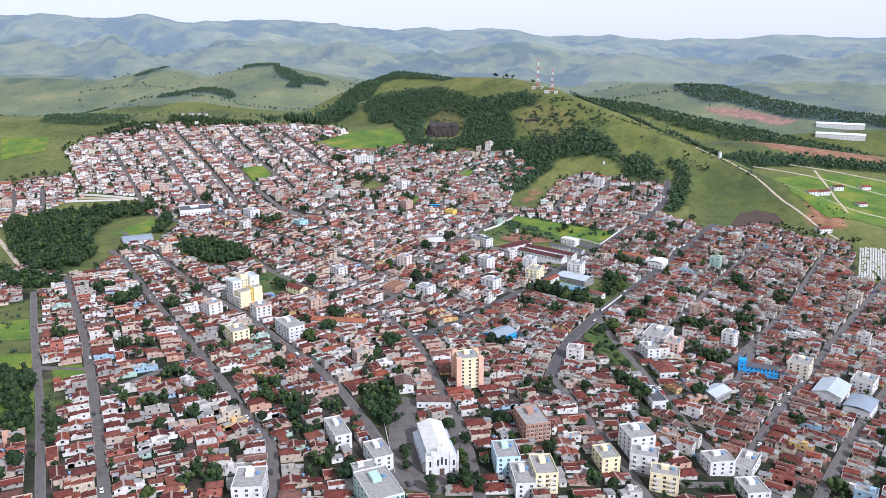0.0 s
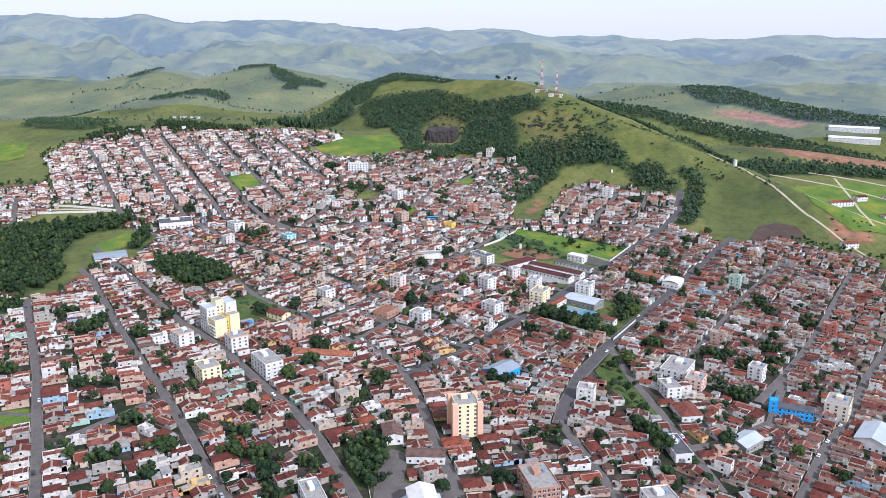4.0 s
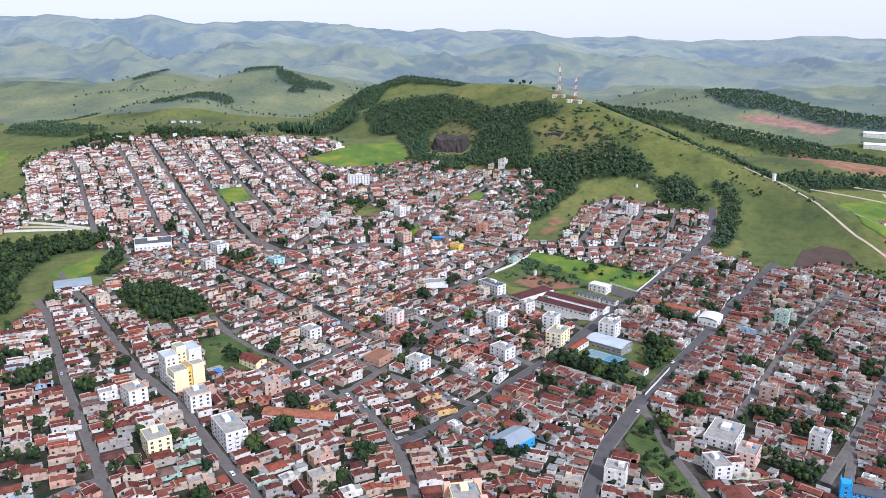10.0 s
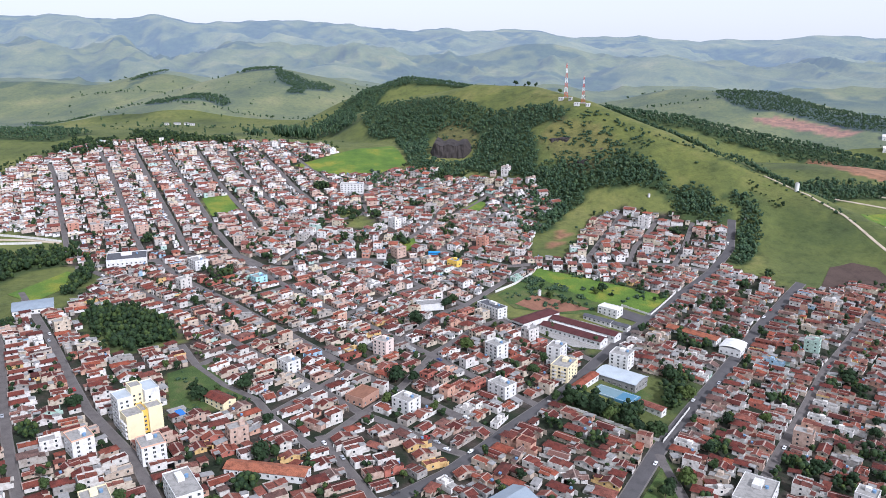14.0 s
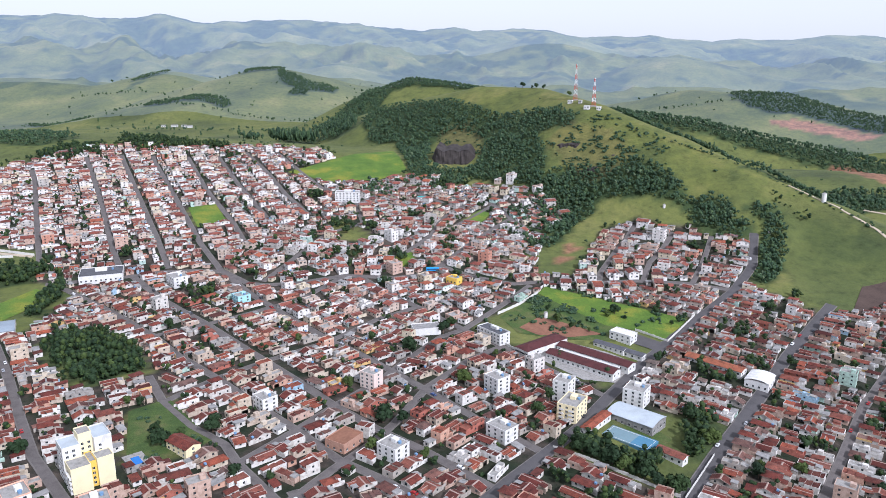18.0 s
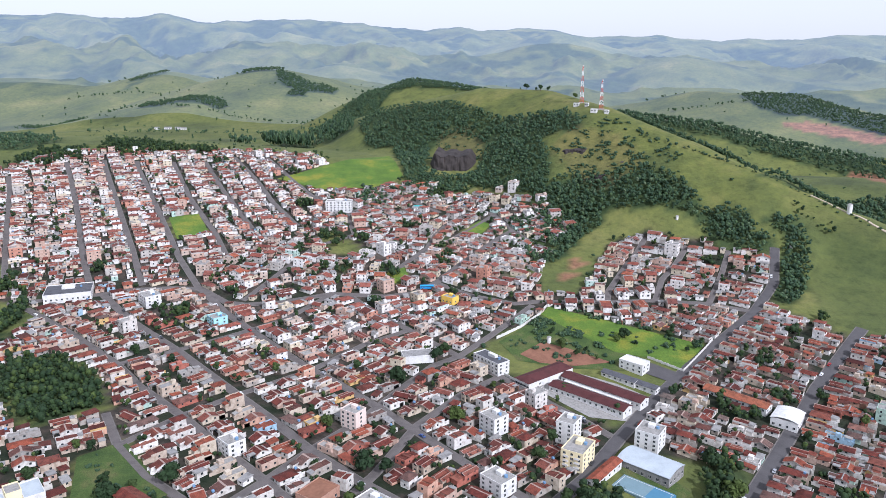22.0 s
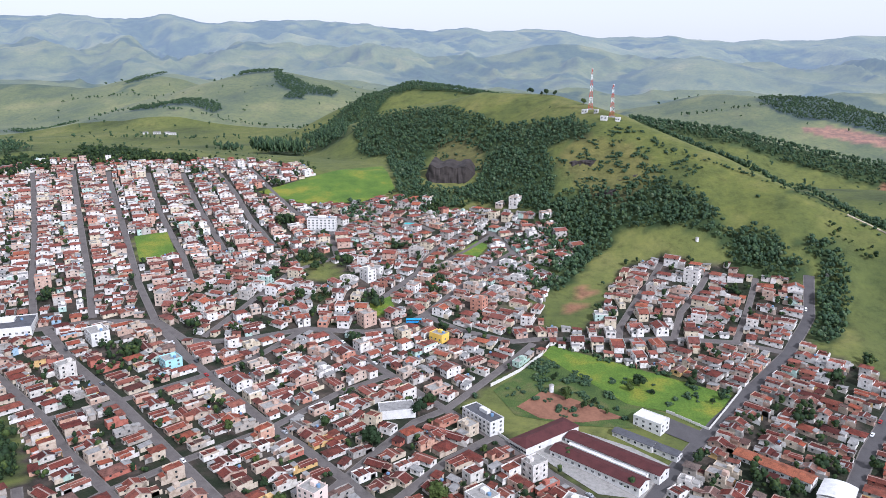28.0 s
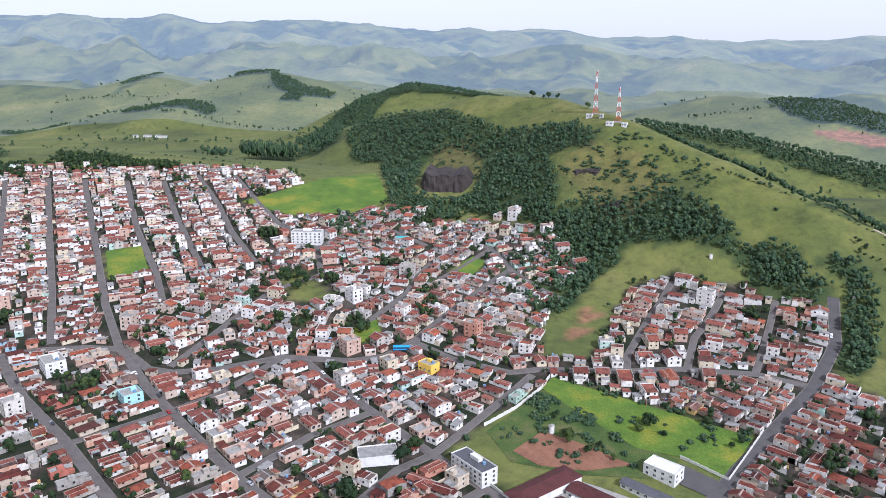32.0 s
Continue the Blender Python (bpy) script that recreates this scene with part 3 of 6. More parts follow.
WOODS = {
    "hill_face": [(-330, 1470), (-300, 1480), (-234, 1438), (-188, 1400), (-145, 1362), (-103, 1320), (-73, 1290), (-40, 1264), (-8, 1238), (10, 1198), (7, 1185), (-18, 1189), (-37, 1189), (-24, 1152), (-22, 1116), (-26, 1100), (-3, 1102), (8, 1115), (22, 1085),
                  (48, 1071), (70, 1070), (79, 1086), (96, 1076), (115, 1059), (121, 1041), (136, 1032), (159, 1024), (166, 1008), (180, 999), (178, 983), (153, 981), (137, 990), (124, 1005), (116, 1030), (93, 1043), (73, 1050),
                  (52, 1055), (31, 1058), (29, 1037), (12, 1020), (2, 991), (-9, 962), (-30, 1053), (-44, 1098), (-66, 1115), (-108, 1139), (-128, 1155), (-108, 1174), (-106, 1232), (-102, 1244), (-125, 1290), (-155, 1306), (-179, 1287),
                  (-178, 1238), (-172, 1182), (-162, 1139), (-186, 1150), (-216, 1243), (-243, 1331), (-270, 1347), (-295, 1379)],
    "left_foot": [(-230, 1095), (-224, 1119), (-198, 1108), (-183, 1076), (-197, 1059), (-219, 1069)],
    "mid_foot": [(-184, 1134), (-162, 1139), (-128, 1155), (-113, 1133), (-130, 1108), (-132, 1086), (-150, 1096), (-192, 1110)],
    "west": [(-557, 734), (-555, 753), (-529, 784), (-497, 812), (-470, 836), (-453, 848), (-428, 826), (-438, 794), (-458, 780), (-448, 734), (-440, 699), (-404, 648), (-400, 612), (-406, 597), (-436, 593), (-489, 645)],
    "west_strip": [(-452, 580), (-433, 577), (-394, 579), (-381, 557), (-404, 546), (-432, 552)],
    "pitch_trees": [(-428, 825), (-409, 820), (-391, 785), (-381, 735), (-394, 737), (-405, 782)],
    "mid": [(-352, 700), (-328, 726), (-292, 708), (-258, 672), (-283, 643), (-316, 664)],
    "stream": [(-20, 1000), (0, 1035), (-50, 1060), (-70, 1020), (-30, 960), (-12, 960)],
    "town_back": [(-582, 1199), (-600, 1230), (-560, 1250), (-500, 1225), (-440, 1226), (-430, 1208), (-492, 1200), (-546, 1178)],
    "rock_foot": [(-176, 1190), (-162, 1139), (-128, 1155), (-106, 1172), (-104, 1190), (-112, 1176), (-132, 1168), (-156, 1180)],
    "gully": [(-135, 1000), (-118, 1010), (-92, 960), (-112, 925)],
    "crest": [(-470, 1620), (-414, 1570), (-376, 1492), (-350, 1520), (-370, 1571), (-360, 1700), (-350, 1775), (-306, 1785), (-232, 1765), (-150, 1715), (-80, 1670), (-60, 1690), (-150, 1760), (-240, 1815), (-313, 1860), (-390, 1830), (-440, 1720)],
    "far_right": [(390, 2300), (430, 2310), (520, 2300), (600, 2220), (700, 2110), (860, 1990), (860, 1900), (650, 2010), (575, 2090), (512, 2132), (450, 2145), (415, 2190)],
    "spur": [(60, 1590), (155, 1530), (260, 1478), (311, 1455), (364, 1430), (460, 1390), (560, 1370), (620, 1400), (560, 1460), (373, 1520), (201, 1580), (80, 1620)],
    "shoulder": [(60, 1235), (130, 1172), (205, 1118), (222, 1140), (145, 1200), (75, 1265)],
    "lot_grove": [(-319, 395), (-312, 401), (-292, 392), (-268, 357), (-252, 346), (-244, 329), (-262, 329), (-277, 336), (-276, 349), (-290, 354)],
    "church_grove": [(-95, 415), (-74, 422), (-65, 382), (-82, 374)],
    "gym_trees": [(70, 682), (86, 694), (96, 686), (90, 660), (78, 640), (73, 652), (71, 668)],
    "gym_row": [(5, 646), (18, 649), (35, 641), (54, 634), (51, 621), (31, 620), (6, 633)],
    "hill_west": [(-795, 2321), (-769, 2303), (-680, 2247), (-599, 2248), (-598, 2198), (-651, 2162), (-648, 2131), (-690, 2109), (-688, 2163), (-747, 2212)],
    "hill_west_low": [(-1373, 2540), (-1362, 2600), (-1329, 2670), (-1290, 2670), (-1290, 2620), (-1333, 2560)],
    "hill_west_top": [(-873, 2270), (-880, 2330), (-800, 2345), (-770, 2325), (-794, 2300), (-840, 2290)],
    "hill_west_two": [(-1010, 1985), (-1000, 2010), (-930, 2045), (-870, 2052), (-820, 2045), (-789, 2000), (-795, 1965), (-845, 1985), (-905, 1990), (-985, 1965)],
    "field_clump": [(-475, 1430), (-430, 1430), (-405, 1480), (-430, 1535), (-480, 1530)],
    "west_back": [(-675, 1151), (-660, 1180), (-600, 1190), (-585, 1150), (-622, 1120), (-652, 1121)],
    "valley_left": [(-1400, 2080), (-1300, 2120), (-1180, 2060), (-1200, 2020), (-1330, 2030)],
    "field_small": [(-500, 1375), (-480, 1365), (-465, 1400), (-485, 1410)],
    "hollow": [(-420, 1522), (-421, 1603), (-380, 1590), (-325, 1440), (-360, 1440)],
    "west_block": [(-820, 1200), (-700, 1180), (-660, 1230), (-760, 1280), (-840, 1270)],
    "right_edge": [(180, 1085), (300, 1160), (520, 1180), (520, 1140), (330, 1110), (250, 1060)],
    "foot_right": [(122, 1039), (143, 1042), (161, 1028), (162, 1010), (149, 1001), (130, 1010)],
    "foot_east": [(172, 1022), (201, 1023), (207, 999), (201, 967), (178, 917), (166, 912), (176, 963), (187, 995)],
    "foot_mid": [(-20, 1111), (5, 1116), (35, 1106), (73, 1107), (86, 1098), (116, 1066), (119, 1053), (96, 1046), (57, 1063), (32, 1075), (16, 1062), (7, 1021), (-6, 1000), (-18, 1018), (-33, 1072)],
    "west_grove": [(-320, 396), (-303, 404), (-285, 379), (-303, 372)],
    "west_grove_low": [(-283, 344), (-265, 364), (-243, 333), (-266, 320)],
    "right_low": [(182, 992), (199, 986), (195, 954), (184, 925), (166, 905), (162, 932)],
}


def wood_cover(x, y):
    out = np.zeros(np.broadcast(x, y).shape)
    for poly in WOODS.values():
        out[inside(poly, x, y)] = 1
    return out


def inside(poly, x, y):
    """Which of the points lie inside a polygon."""
    hit = np.zeros(np.broadcast(x, y).shape, bool)
    for (ax, ay), (bx, by) in zip(poly, poly[1:] + poly[:1]):
        if ay != by:
            hit ^= ((ay > y) != (by > y)) & (x < (bx - ax) * (y - ay) / (by - ay) + ax)
    return hit


def to_line(line, x, y):
    """The distance from points to a polyline, and the turn of its nearest stretch."""
    best, turn = np.full(np.broadcast(x, y).shape, 1e9), np.zeros(np.broadcast(x, y).shape)
    for (ax, ay), (bx, by) in zip(line, line[1:]):
        dx, dy = bx - ax, by - ay
        u = np.clip(((x - ax) * dx + (y - ay) * dy) / (dx * dx + dy * dy), 0, 1)
        d = np.hypot(x - ax - u * dx, y - ay - u * dy)
        turn = np.where(d < best, math.atan2(dy, dx), turn)
        best = np.minimum(best, d)
    return best, turn


# the town's raster, one cell a metre: 0 free, 1 taken
X0, Y0, X1, Y1 = -720, 200, 460, 1260
CX, CY = np.meshgrid(np.arange(X0, X1) + 0.5, np.arange(Y0, Y1) + 0.5, indexing="ij")
NEAR, TURN = np.full(CX.shape, 1e9), np.zeros(CX.shape)
TAKEN = np.zeros(CX.shape, bool)
for name, (width, line) in STREETS.items():
    if name.endswith("_track") or name.startswith("track"):
        continue
    xs, ys = [p[0] for p in line], [p[1] for p in line]
    i0, i1 = max(int(min(xs)) - 80 - X0, 0), max(int(max(xs)) + 80 - X0, 0)
    j0, j1 = max(int(min(ys)) - 80 - Y0, 0), max(int(max(ys)) + 80 - Y0, 0)
    d, turn = to_line(line, CX[i0:i1, j0:j1], CY[i0:i1, j0:j1])
    d = d - width / 2
    closer = d < NEAR[i0:i1, j0:j1]
    TURN[i0:i1, j0:j1] = np.where(closer, turn, TURN[i0:i1, j0:j1])
    NEAR[i0:i1, j0:j1] = np.minimum(d, NEAR[i0:i1, j0:j1])
TAKEN |= NEAR < 0.7
for poly in OPEN_GROUND.values():
    TAKEN |= inside(poly, CX, CY)

for gx, gy, reach in GREEN_YARDS:
    TAKEN |= (np.hypot(CX - gx, CY - gy) < reach * 0.8) & (NEAR > 0.7)


def build_ground():
    def spaced(stops):
        out = [stops[0][0]]
        for (a, _), (b, step) in zip(stops, stops[1:]):
            n = max(1, round((b - a) / step))
            out += [a + (b - a) * (k + 1) / n for k in range(n)]
        return np.array(out)
    xs = spaced([(-2700, 0), (-1500, 24), (-760, 14), (500, 8), (1300, 18), (2100, 30)])
    ys = spaced([(-300, 0), (200, 40), (1300, 8), (2600, 13), (4900, 14)])
    gx, gy = np.meshgrid(xs, ys, indexing="ij")
    gx = gx * np.maximum(1, (gy - 240) / 2360)  # the sheet spreads out towards the mountains
    gz = height(gx, gy)
    nx, ny = gx.shape
    idx = np.arange(nx * ny).reshape(nx, ny)
    quads = np.stack([idx[:-1, :-1], idx[1:, :-1], idx[1:, 1:], idx[:-1, 1:]], -1).reshape(-1, 4)
    me = bpy.data.meshes.new("ground")
    me.vertices.add(nx * ny)
    me.vertices.foreach_set("co", np.stack([gx, gy, gz], -1).ravel())
    me.loops.add(quads.size)
    me.loops.foreach_set("vertex_index", quads.ravel())
    me.polygons.add(len(quads))
    me.polygons.foreach_set("loop_start", np.arange(0, quads.size, 4))
    me.polygons.foreach_set("use_smooth", np.ones(len(quads), bool))
    me.update(calc_edges=True)
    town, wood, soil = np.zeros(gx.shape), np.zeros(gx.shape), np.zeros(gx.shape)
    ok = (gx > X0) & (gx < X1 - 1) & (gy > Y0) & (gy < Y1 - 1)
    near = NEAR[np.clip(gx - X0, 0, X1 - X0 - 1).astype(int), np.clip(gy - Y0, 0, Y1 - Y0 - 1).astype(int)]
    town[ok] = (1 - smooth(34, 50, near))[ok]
    for poly in OPEN_GROUND.values():
        town[inside(poly, gx, gy)] = 0
    wood = wood_cover(gx, gy)
    clumps = gradient_noise(gx / 230, gy / 230, 21.0) + 0.6 * gradient_noise(gx / 80, gy / 80, 22.0)
    wood = np.maximum(wood, 0.9 * smooth(0.24, 0.32, clumps) * smooth(2200, 2500, gy))
    gullies = 1 - mountain_ridges(gx, gy)
    wood = np.maximum(wood, 0.9 * smooth(0.66, 0.78, gullies + 0.4 * clumps + 0.2 * gradient_noise(gx / 70, gy / 70, 23.0)) * smooth(2700, 3000, gy))
    ridge, _ = to_line([(x, y) for x, y, z in CREST], gx, gy)
    dry = np.maximum(smooth(120, 40, ridge) * smooth(1450, 1380, gy) * smooth(990, 1080, gy), 0.55 * smooth(-0.05, 0.4, gradient_noise(gx / 190, gy / 190, 31.0)) * smooth(1250, 1500, gy))
    wood[inside([(188, 880), (330, 850), (310, 960), (200, 1040)], gx, gy)] = 0.4
    for poly in BROW.values():
        soil[inside(poly, gx, gy)] = 0.14
    for poly in BARE_SOIL.values():
        soil[inside(poly, gx, gy)] = 0.9
    cover = me.color_attributes.new("cover", "FLOAT_COLOR", "POINT")
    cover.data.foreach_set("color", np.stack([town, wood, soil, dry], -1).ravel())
    me.materials.append(pasture)
    # far bands of the land carry the painted haze
    for _, hazy in HAZE_BANDS:
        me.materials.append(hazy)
    me.polygons.foreach_set("material_index", sum((gy[:-1, :-1] > start).astype(np.int32) for start, _ in HAZE_BANDS).ravel())
    tagged(new("ground", me), "rolling green pasture land with the town on it", "ground", kind="structure")


def build_street(name, width, line, mat, kind, lift, label):
    """A strip that follows the lie of the land, with its edges let down into it."""
    pts = []
    for (ax, ay), (bx, by) in zip(line, line[1:]):
        n = max(1, int(math.hypot(bx - ax, by - ay) / 6))
        pts += [(ax + (bx - ax) * k / n, ay + (by - ay) * k / n) for k in range(n)]
    pts.append(line[-1])
    p = np.array(pts, float)
    way = np.gradient(p, axis=0)
    way /= np.linalg.norm(way, axis=1)[:, None]
    offs = np.array([-width / 2 - 0.1, -width / 2, -width / 6, width / 6, width / 2, width / 2 + 0.1])
    px, py = p[:, :1] - way[:, 1:] * offs, p[:, 1:] + way[:, :1] * offs
    pz = height(px, py) + np.array([-0.6, lift, lift + 0.05, lift + 0.05, lift, -0.6])
    verts, faces = np.stack([px, py, pz], -1).reshape(-1, 3).tolist(), []
    for k in range(len(pts) - 1):
        for i in range(5):
            a = k * 6 + i
            faces.append((a, a + 1, a + 7, a + 6))
    me = mesh_of(kind, verts, faces, [mat])
    tagged(new(name, me), label, kind, kind="structure")


def patch(name, poly, mat, lift, label, category="ground", kind="structure"):
    """A sheet of ground cover cut to an outline and laid over the land."""
    bm = bmesh.new()
    bm.faces.new([bm.verts.new((x, y, 0)) for x, y in poly])
    bmesh.ops.triangulate(bm, faces=bm.faces)
    for _ in range(5):
        long_ones = [e for e in bm.edges if e.calc_length() > 7]
        if not long_ones:
            break
        bmesh.ops.subdivide_edges(bm, edges=long_ones, cuts=1)
        bmesh.ops.triangulate(bm, faces=bm.faces)
    co = np.array([v.co[:] for v in bm.verts])
    zs = height(co[:, 0], co[:, 1]) + lift
    for v, z in zip(bm.verts, zs):
        v.co.z = z
    bmesh.ops.recalc_face_normals(bm, faces=bm.faces)
    return tagged(part(name, bm, mat), label, category, kind=kind)


def lie(x, y):
    return float(height(x, y))


def footprint(x, y, w, d, turn, grow=0.0):
    """The raster cells under a turned rectangle."""
    c, s = math.cos(turn), math.sin(turn)
    us = np.linspace(-w / 2 - grow, w / 2 + grow, max(3, int(w / 0.8)))
    vs = np.linspace(-d / 2 - grow, d / 2 + grow, max(3, int(d / 0.8)))
    u, v = np.meshgrid(us, vs)
    return np.clip((x + u * c - v * s - X0).astype(int), 0, X1 - X0 - 1), np.clip((y + u * s + v * c - Y0).astype(int), 0, Y1 - Y0 - 1)


build_ground()
for n, (name, (width, line)) in enumerate(STREETS.items()):
    paved = "track" not in name
    if paved:
        build_street("pavement_%d" % (n + 1), width + 1.4, line, pavement_mat, "pavement", 0.28 + 0.006 * (n % 7), "grey concrete pavement along the street")
    mat = asphalt if paved and width > 6.5 else cobbles if paved else pale_path
    build_street("road_%d" % (n + 1), width, line, mat, "road", 0.36 + 0.01 * (n % 9),
                 "worn grey asphalt street" if mat is asphalt else "stone-paved side street" if paved else "pale dirt track")
patch("grass_pitch", OPEN_GROUND["football"], grass_bright, 0.35, "mown green playing field among the houses", "pitch")
patch("meadow", OPEN_GROUND["meadow"], grass_bright, 0.35, "lush green meadow behind the school", "meadow")
patch("stadium_pitch", [(-432, 728), (-421, 790), (-396, 778), (-402, 716)], grass_bright, 0.35, "green football pitch beside the wood", "pitch")
patch("back_meadow", OPEN_GROUND["back_meadow"], grass_bright, 0.35, "bright green meadow at the hill's foot", "meadow")
patch("loop_green", OPEN_GROUND["loop_green"], grass_bright, 0.35, "small green between the new houses", "lawn")
patch("yard_of_flats", OPEN_GROUND["yard_of_flats"], grass_lot, 0.35, "overgrown grass plot beside the flats", "plot")
patch("triangle_park", OPEN_GROUND["triangle"], grass_lot, 0.35, "small triangular park with grass and trees", "park")
patch("west_meadow", [(-833, 1120), (-755, 1126), (-722, 1062), (-770, 1027)], grass_bright, 0.5, "bright green meadow beyond the western streets", "meadow")
for plot in ("west_plot", "west_plot_two", "west_plot_three", "west_plot_four", "north_plot"):
    patch("grass_plot", OPEN_GROUND[plot], grass_bright, 0.35, "bright green empty plot between the houses", "plot")
patch("church_square", OPEN_GROUND["church_square"], cobbles, 0.2, "grey paved square round the church", "square")
patch("new_estate", [(322, 1060), (420, 1100), (520, 1090), (520, 960), (420, 900), (345, 905), (318, 960)], grass_bright, 0.4, "green building plots with pale tracks", "plot")
patch("school_forecourt", [(-22, 758), (-4, 784), (34, 770), (60, 752), (46, 724), (16, 722)], concrete, 0.3, "pale concrete forecourt between the school wings", "yard")
patch("school_garden", [(-18, 864), (36, 818), (56, 810), (40, 790), (6, 786), (-30, 790), (-46, 816)], grass_lot, 0.22, "rough dark grass behind the school", "yard")
patch("gym_lawn", [(30, 668), (58, 650), (66, 662), (38, 682)], grass_lot, 0.32, "lawn beside the sports hall", "lawn")
patch("burnt_plot", [(228, 872), (250, 920), (272, 930), (290, 920), (294, 900), (276, 870), (250, 858)], make_plain("burnt_soil", (0.075, 0.05, 0.04), 0.95, 0.2, 0.08), 0.4, "dark bare soil at the foot of the pasture", "soil")


def cliff(x0, x1, y, back, tall, seed, label):
    """A broken rock face that stands out of the slope, with ledges."""
    xs, vs = np.linspace(x0, x1, 46), np.linspace(0, 1, 22)
    gx, gv = np.meshgrid(xs, vs, indexing="ij")
    end = smooth(x0, x0 + 12, gx) * smooth(x1, x1 - 12, gx)
    foot = y + 6 * gradient_noise(gx / 18, gx * 0 + 0.5, seed) + (1 - end) * back * 0.6
    steep = np.where(gv < 0.62, gv * 0.22, 0.136 + (gv - 0.62) * 2.27)
    gy = foot + steep * back + 2.4 * gradient_noise(gx / 5, gv * 4, seed + 1) + 1.5 * gradient_noise(gx / 2.2, gv * 2, seed + 2)
    low = height(gx, foot) - 2
    rise = np.where(gv < 0.62, gv / 0.62, 1 + (gv - 0.62) * 0.5)
    gz = np.maximum(low + rise * tall * end * (0.9 + 0.3 * gradient_noise(gx / 14, gx * 0 + 0.3, seed + 4)) + 1.2 * gradient_noise(gx / 6, gv * 9, seed + 3), height(gx, gy) - 2.5)
    n = len(vs)
    faces = [(i * n + k, (i + 1) * n + k, (i + 1) * n + k + 1, i * n + k + 1) for i in range(len(xs) - 1) for k in range(n - 1)]
    tagged(new("rock_outcrop", mesh_of("rock_outcrop", np.stack([gx, gy, gz], -1).reshape(-1, 3).tolist(), faces, [rock])), label, "rock", kind="structure")


cliff(-172, -110, 1194, 34, 21, 3.0, "bare dark rock face among the trees")
cliff(-18, 22, 1146, 20, 7, 5.0, "low broken rock ledge under the masts")
cliff(6, 40, 1100, 20, 7, 7.0, "low broken rock ledge on the hill's flank")
cliff(26, 62, 1118, 14, 4, 9.0, "weathered rock ledge in the scrub")


patch("school_soil", [(-30, 800), (-16, 822), (2, 816), (20, 806), (32, 800), (8, 790), (-16, 790)], red_soil, 0.3, "bare brown soil in the school garden", "soil")


def yard_wall(line, tall, label="low whitewashed boundary wall"):
    """A wall that steps along the ground."""
    bm = bmesh.new()
    for (ax, ay), (bx, by) in zip(line, line[1:]):
        n = max(1, int(math.hypot(bx - ax, by - ay) / 5))
        nx, ny = -(by - ay), bx - ax
        r = 0.12 / math.hypot(nx, ny)
        for k in range(n):
            p, q = (ax + (bx - ax) * k / n, ay + (by - ay) * k / n), (ax + (bx - ax) * (k + 1) / n, ay + (by - ay) * (k + 1) / n)
            top = max(lie(*p), lie(*q)) + tall
            vs = [bm.verts.new((x + s * nx * r, y + s * ny * r, z)) for z in (top - tall - 1.5, top) for (x, y) in (p, q) for s in (-1, 1)]
            for f in ((0, 2, 6, 4), (1, 5, 7, 3), (4, 6, 7, 5), (0, 4, 5, 1), (2, 3, 7, 6)):
                bm.faces.new([vs[i] for i in f])
    tagged(part("boundary_wall", bm, fence_white), label, "wall", kind="structure")


yard_wall([(-572, 862), (-531, 860), (-501, 859), (-470, 856)], 2.2, "long pale wall through the wood")
yard_wall([(-550, 832), (-515, 841), (-486, 849)], 2.2, "long pale wall beside the wood")
yard_wall([(78, 797), (100, 838), (104, 846)], 2.0)
yard_wall([(56, 812), (78, 797)], 1.6)
yard_wall([(-15, 880), (-19, 866), (-32, 842), (-48, 820)], 2.0)
yard_wall([(-62, 790), (-34, 764), (-22, 752)], 1.6)
yard_wall([(64, 602), (86, 650)], 1.8)
yard_wall([(-1, 633), (62, 603)], 1.6)
yard_wall([(-60, 330), (-80, 396)], 1.0, "low wall along the church square")


# ---- the town's larger buildings ----
def gable_roof(bm, a, b, h, rise, over=0.5, along_x=True):
    """A two-sided roof with its thickness, over a block of half sizes a and b."""
    def at(x, y, z):
        return (x, y, z) if along_x else (y, x, z)
    p, q = (a, b) if along_x else (b, a)
    for side in (-1, 1):
        z = h - over * rise / q
        top = [bm.verts.new(at(*c)) for c in ((-p - over, side * (q + over), z), (p + over, side * (q + over), z), (p + over, 0, h + rise), (-p - over, 0, h + rise))]
        low = [bm.verts.new(v.co - Vector((0, 0, 0.18))) for v in top]
        bm.faces.new(top)
        bm.faces.new(low[::-1])
        for k in range(4):
            bm.faces.new((top[k], low[k], low[(k + 1) % 4], top[(k + 1) % 4]))
    bmesh.ops.recalc_face_normals(bm, faces=bm.faces)


PANES = {}


def pane(wide, tall, slab=None):
    """A window with its frame, sill and middle bar, facing -y."""
    key = (round(wide, 2), round(tall, 2))
    if key not in PANES:
        bm = bmesh.new()
        box(bm, -wide / 2, -0.04, 0, wide / 2, 0.05, tall, 0)
        box(bm, -wide / 2 - 0.1, -0.14, -0.1, wide / 2 + 0.1, 0.0, 0.0, 1)
        if wide > 0.9:
            box(bm, -0.035, -0.07, 0, 0.035, 0.0, tall, 1)
        me = bpy.data.meshes.new("window")
        bm.to_mesh(me)
        bm.free()
        me.materials.append(window_glass)
        me.materials.append(white_paint)
        PANES[key] = me
    return PANES[key]


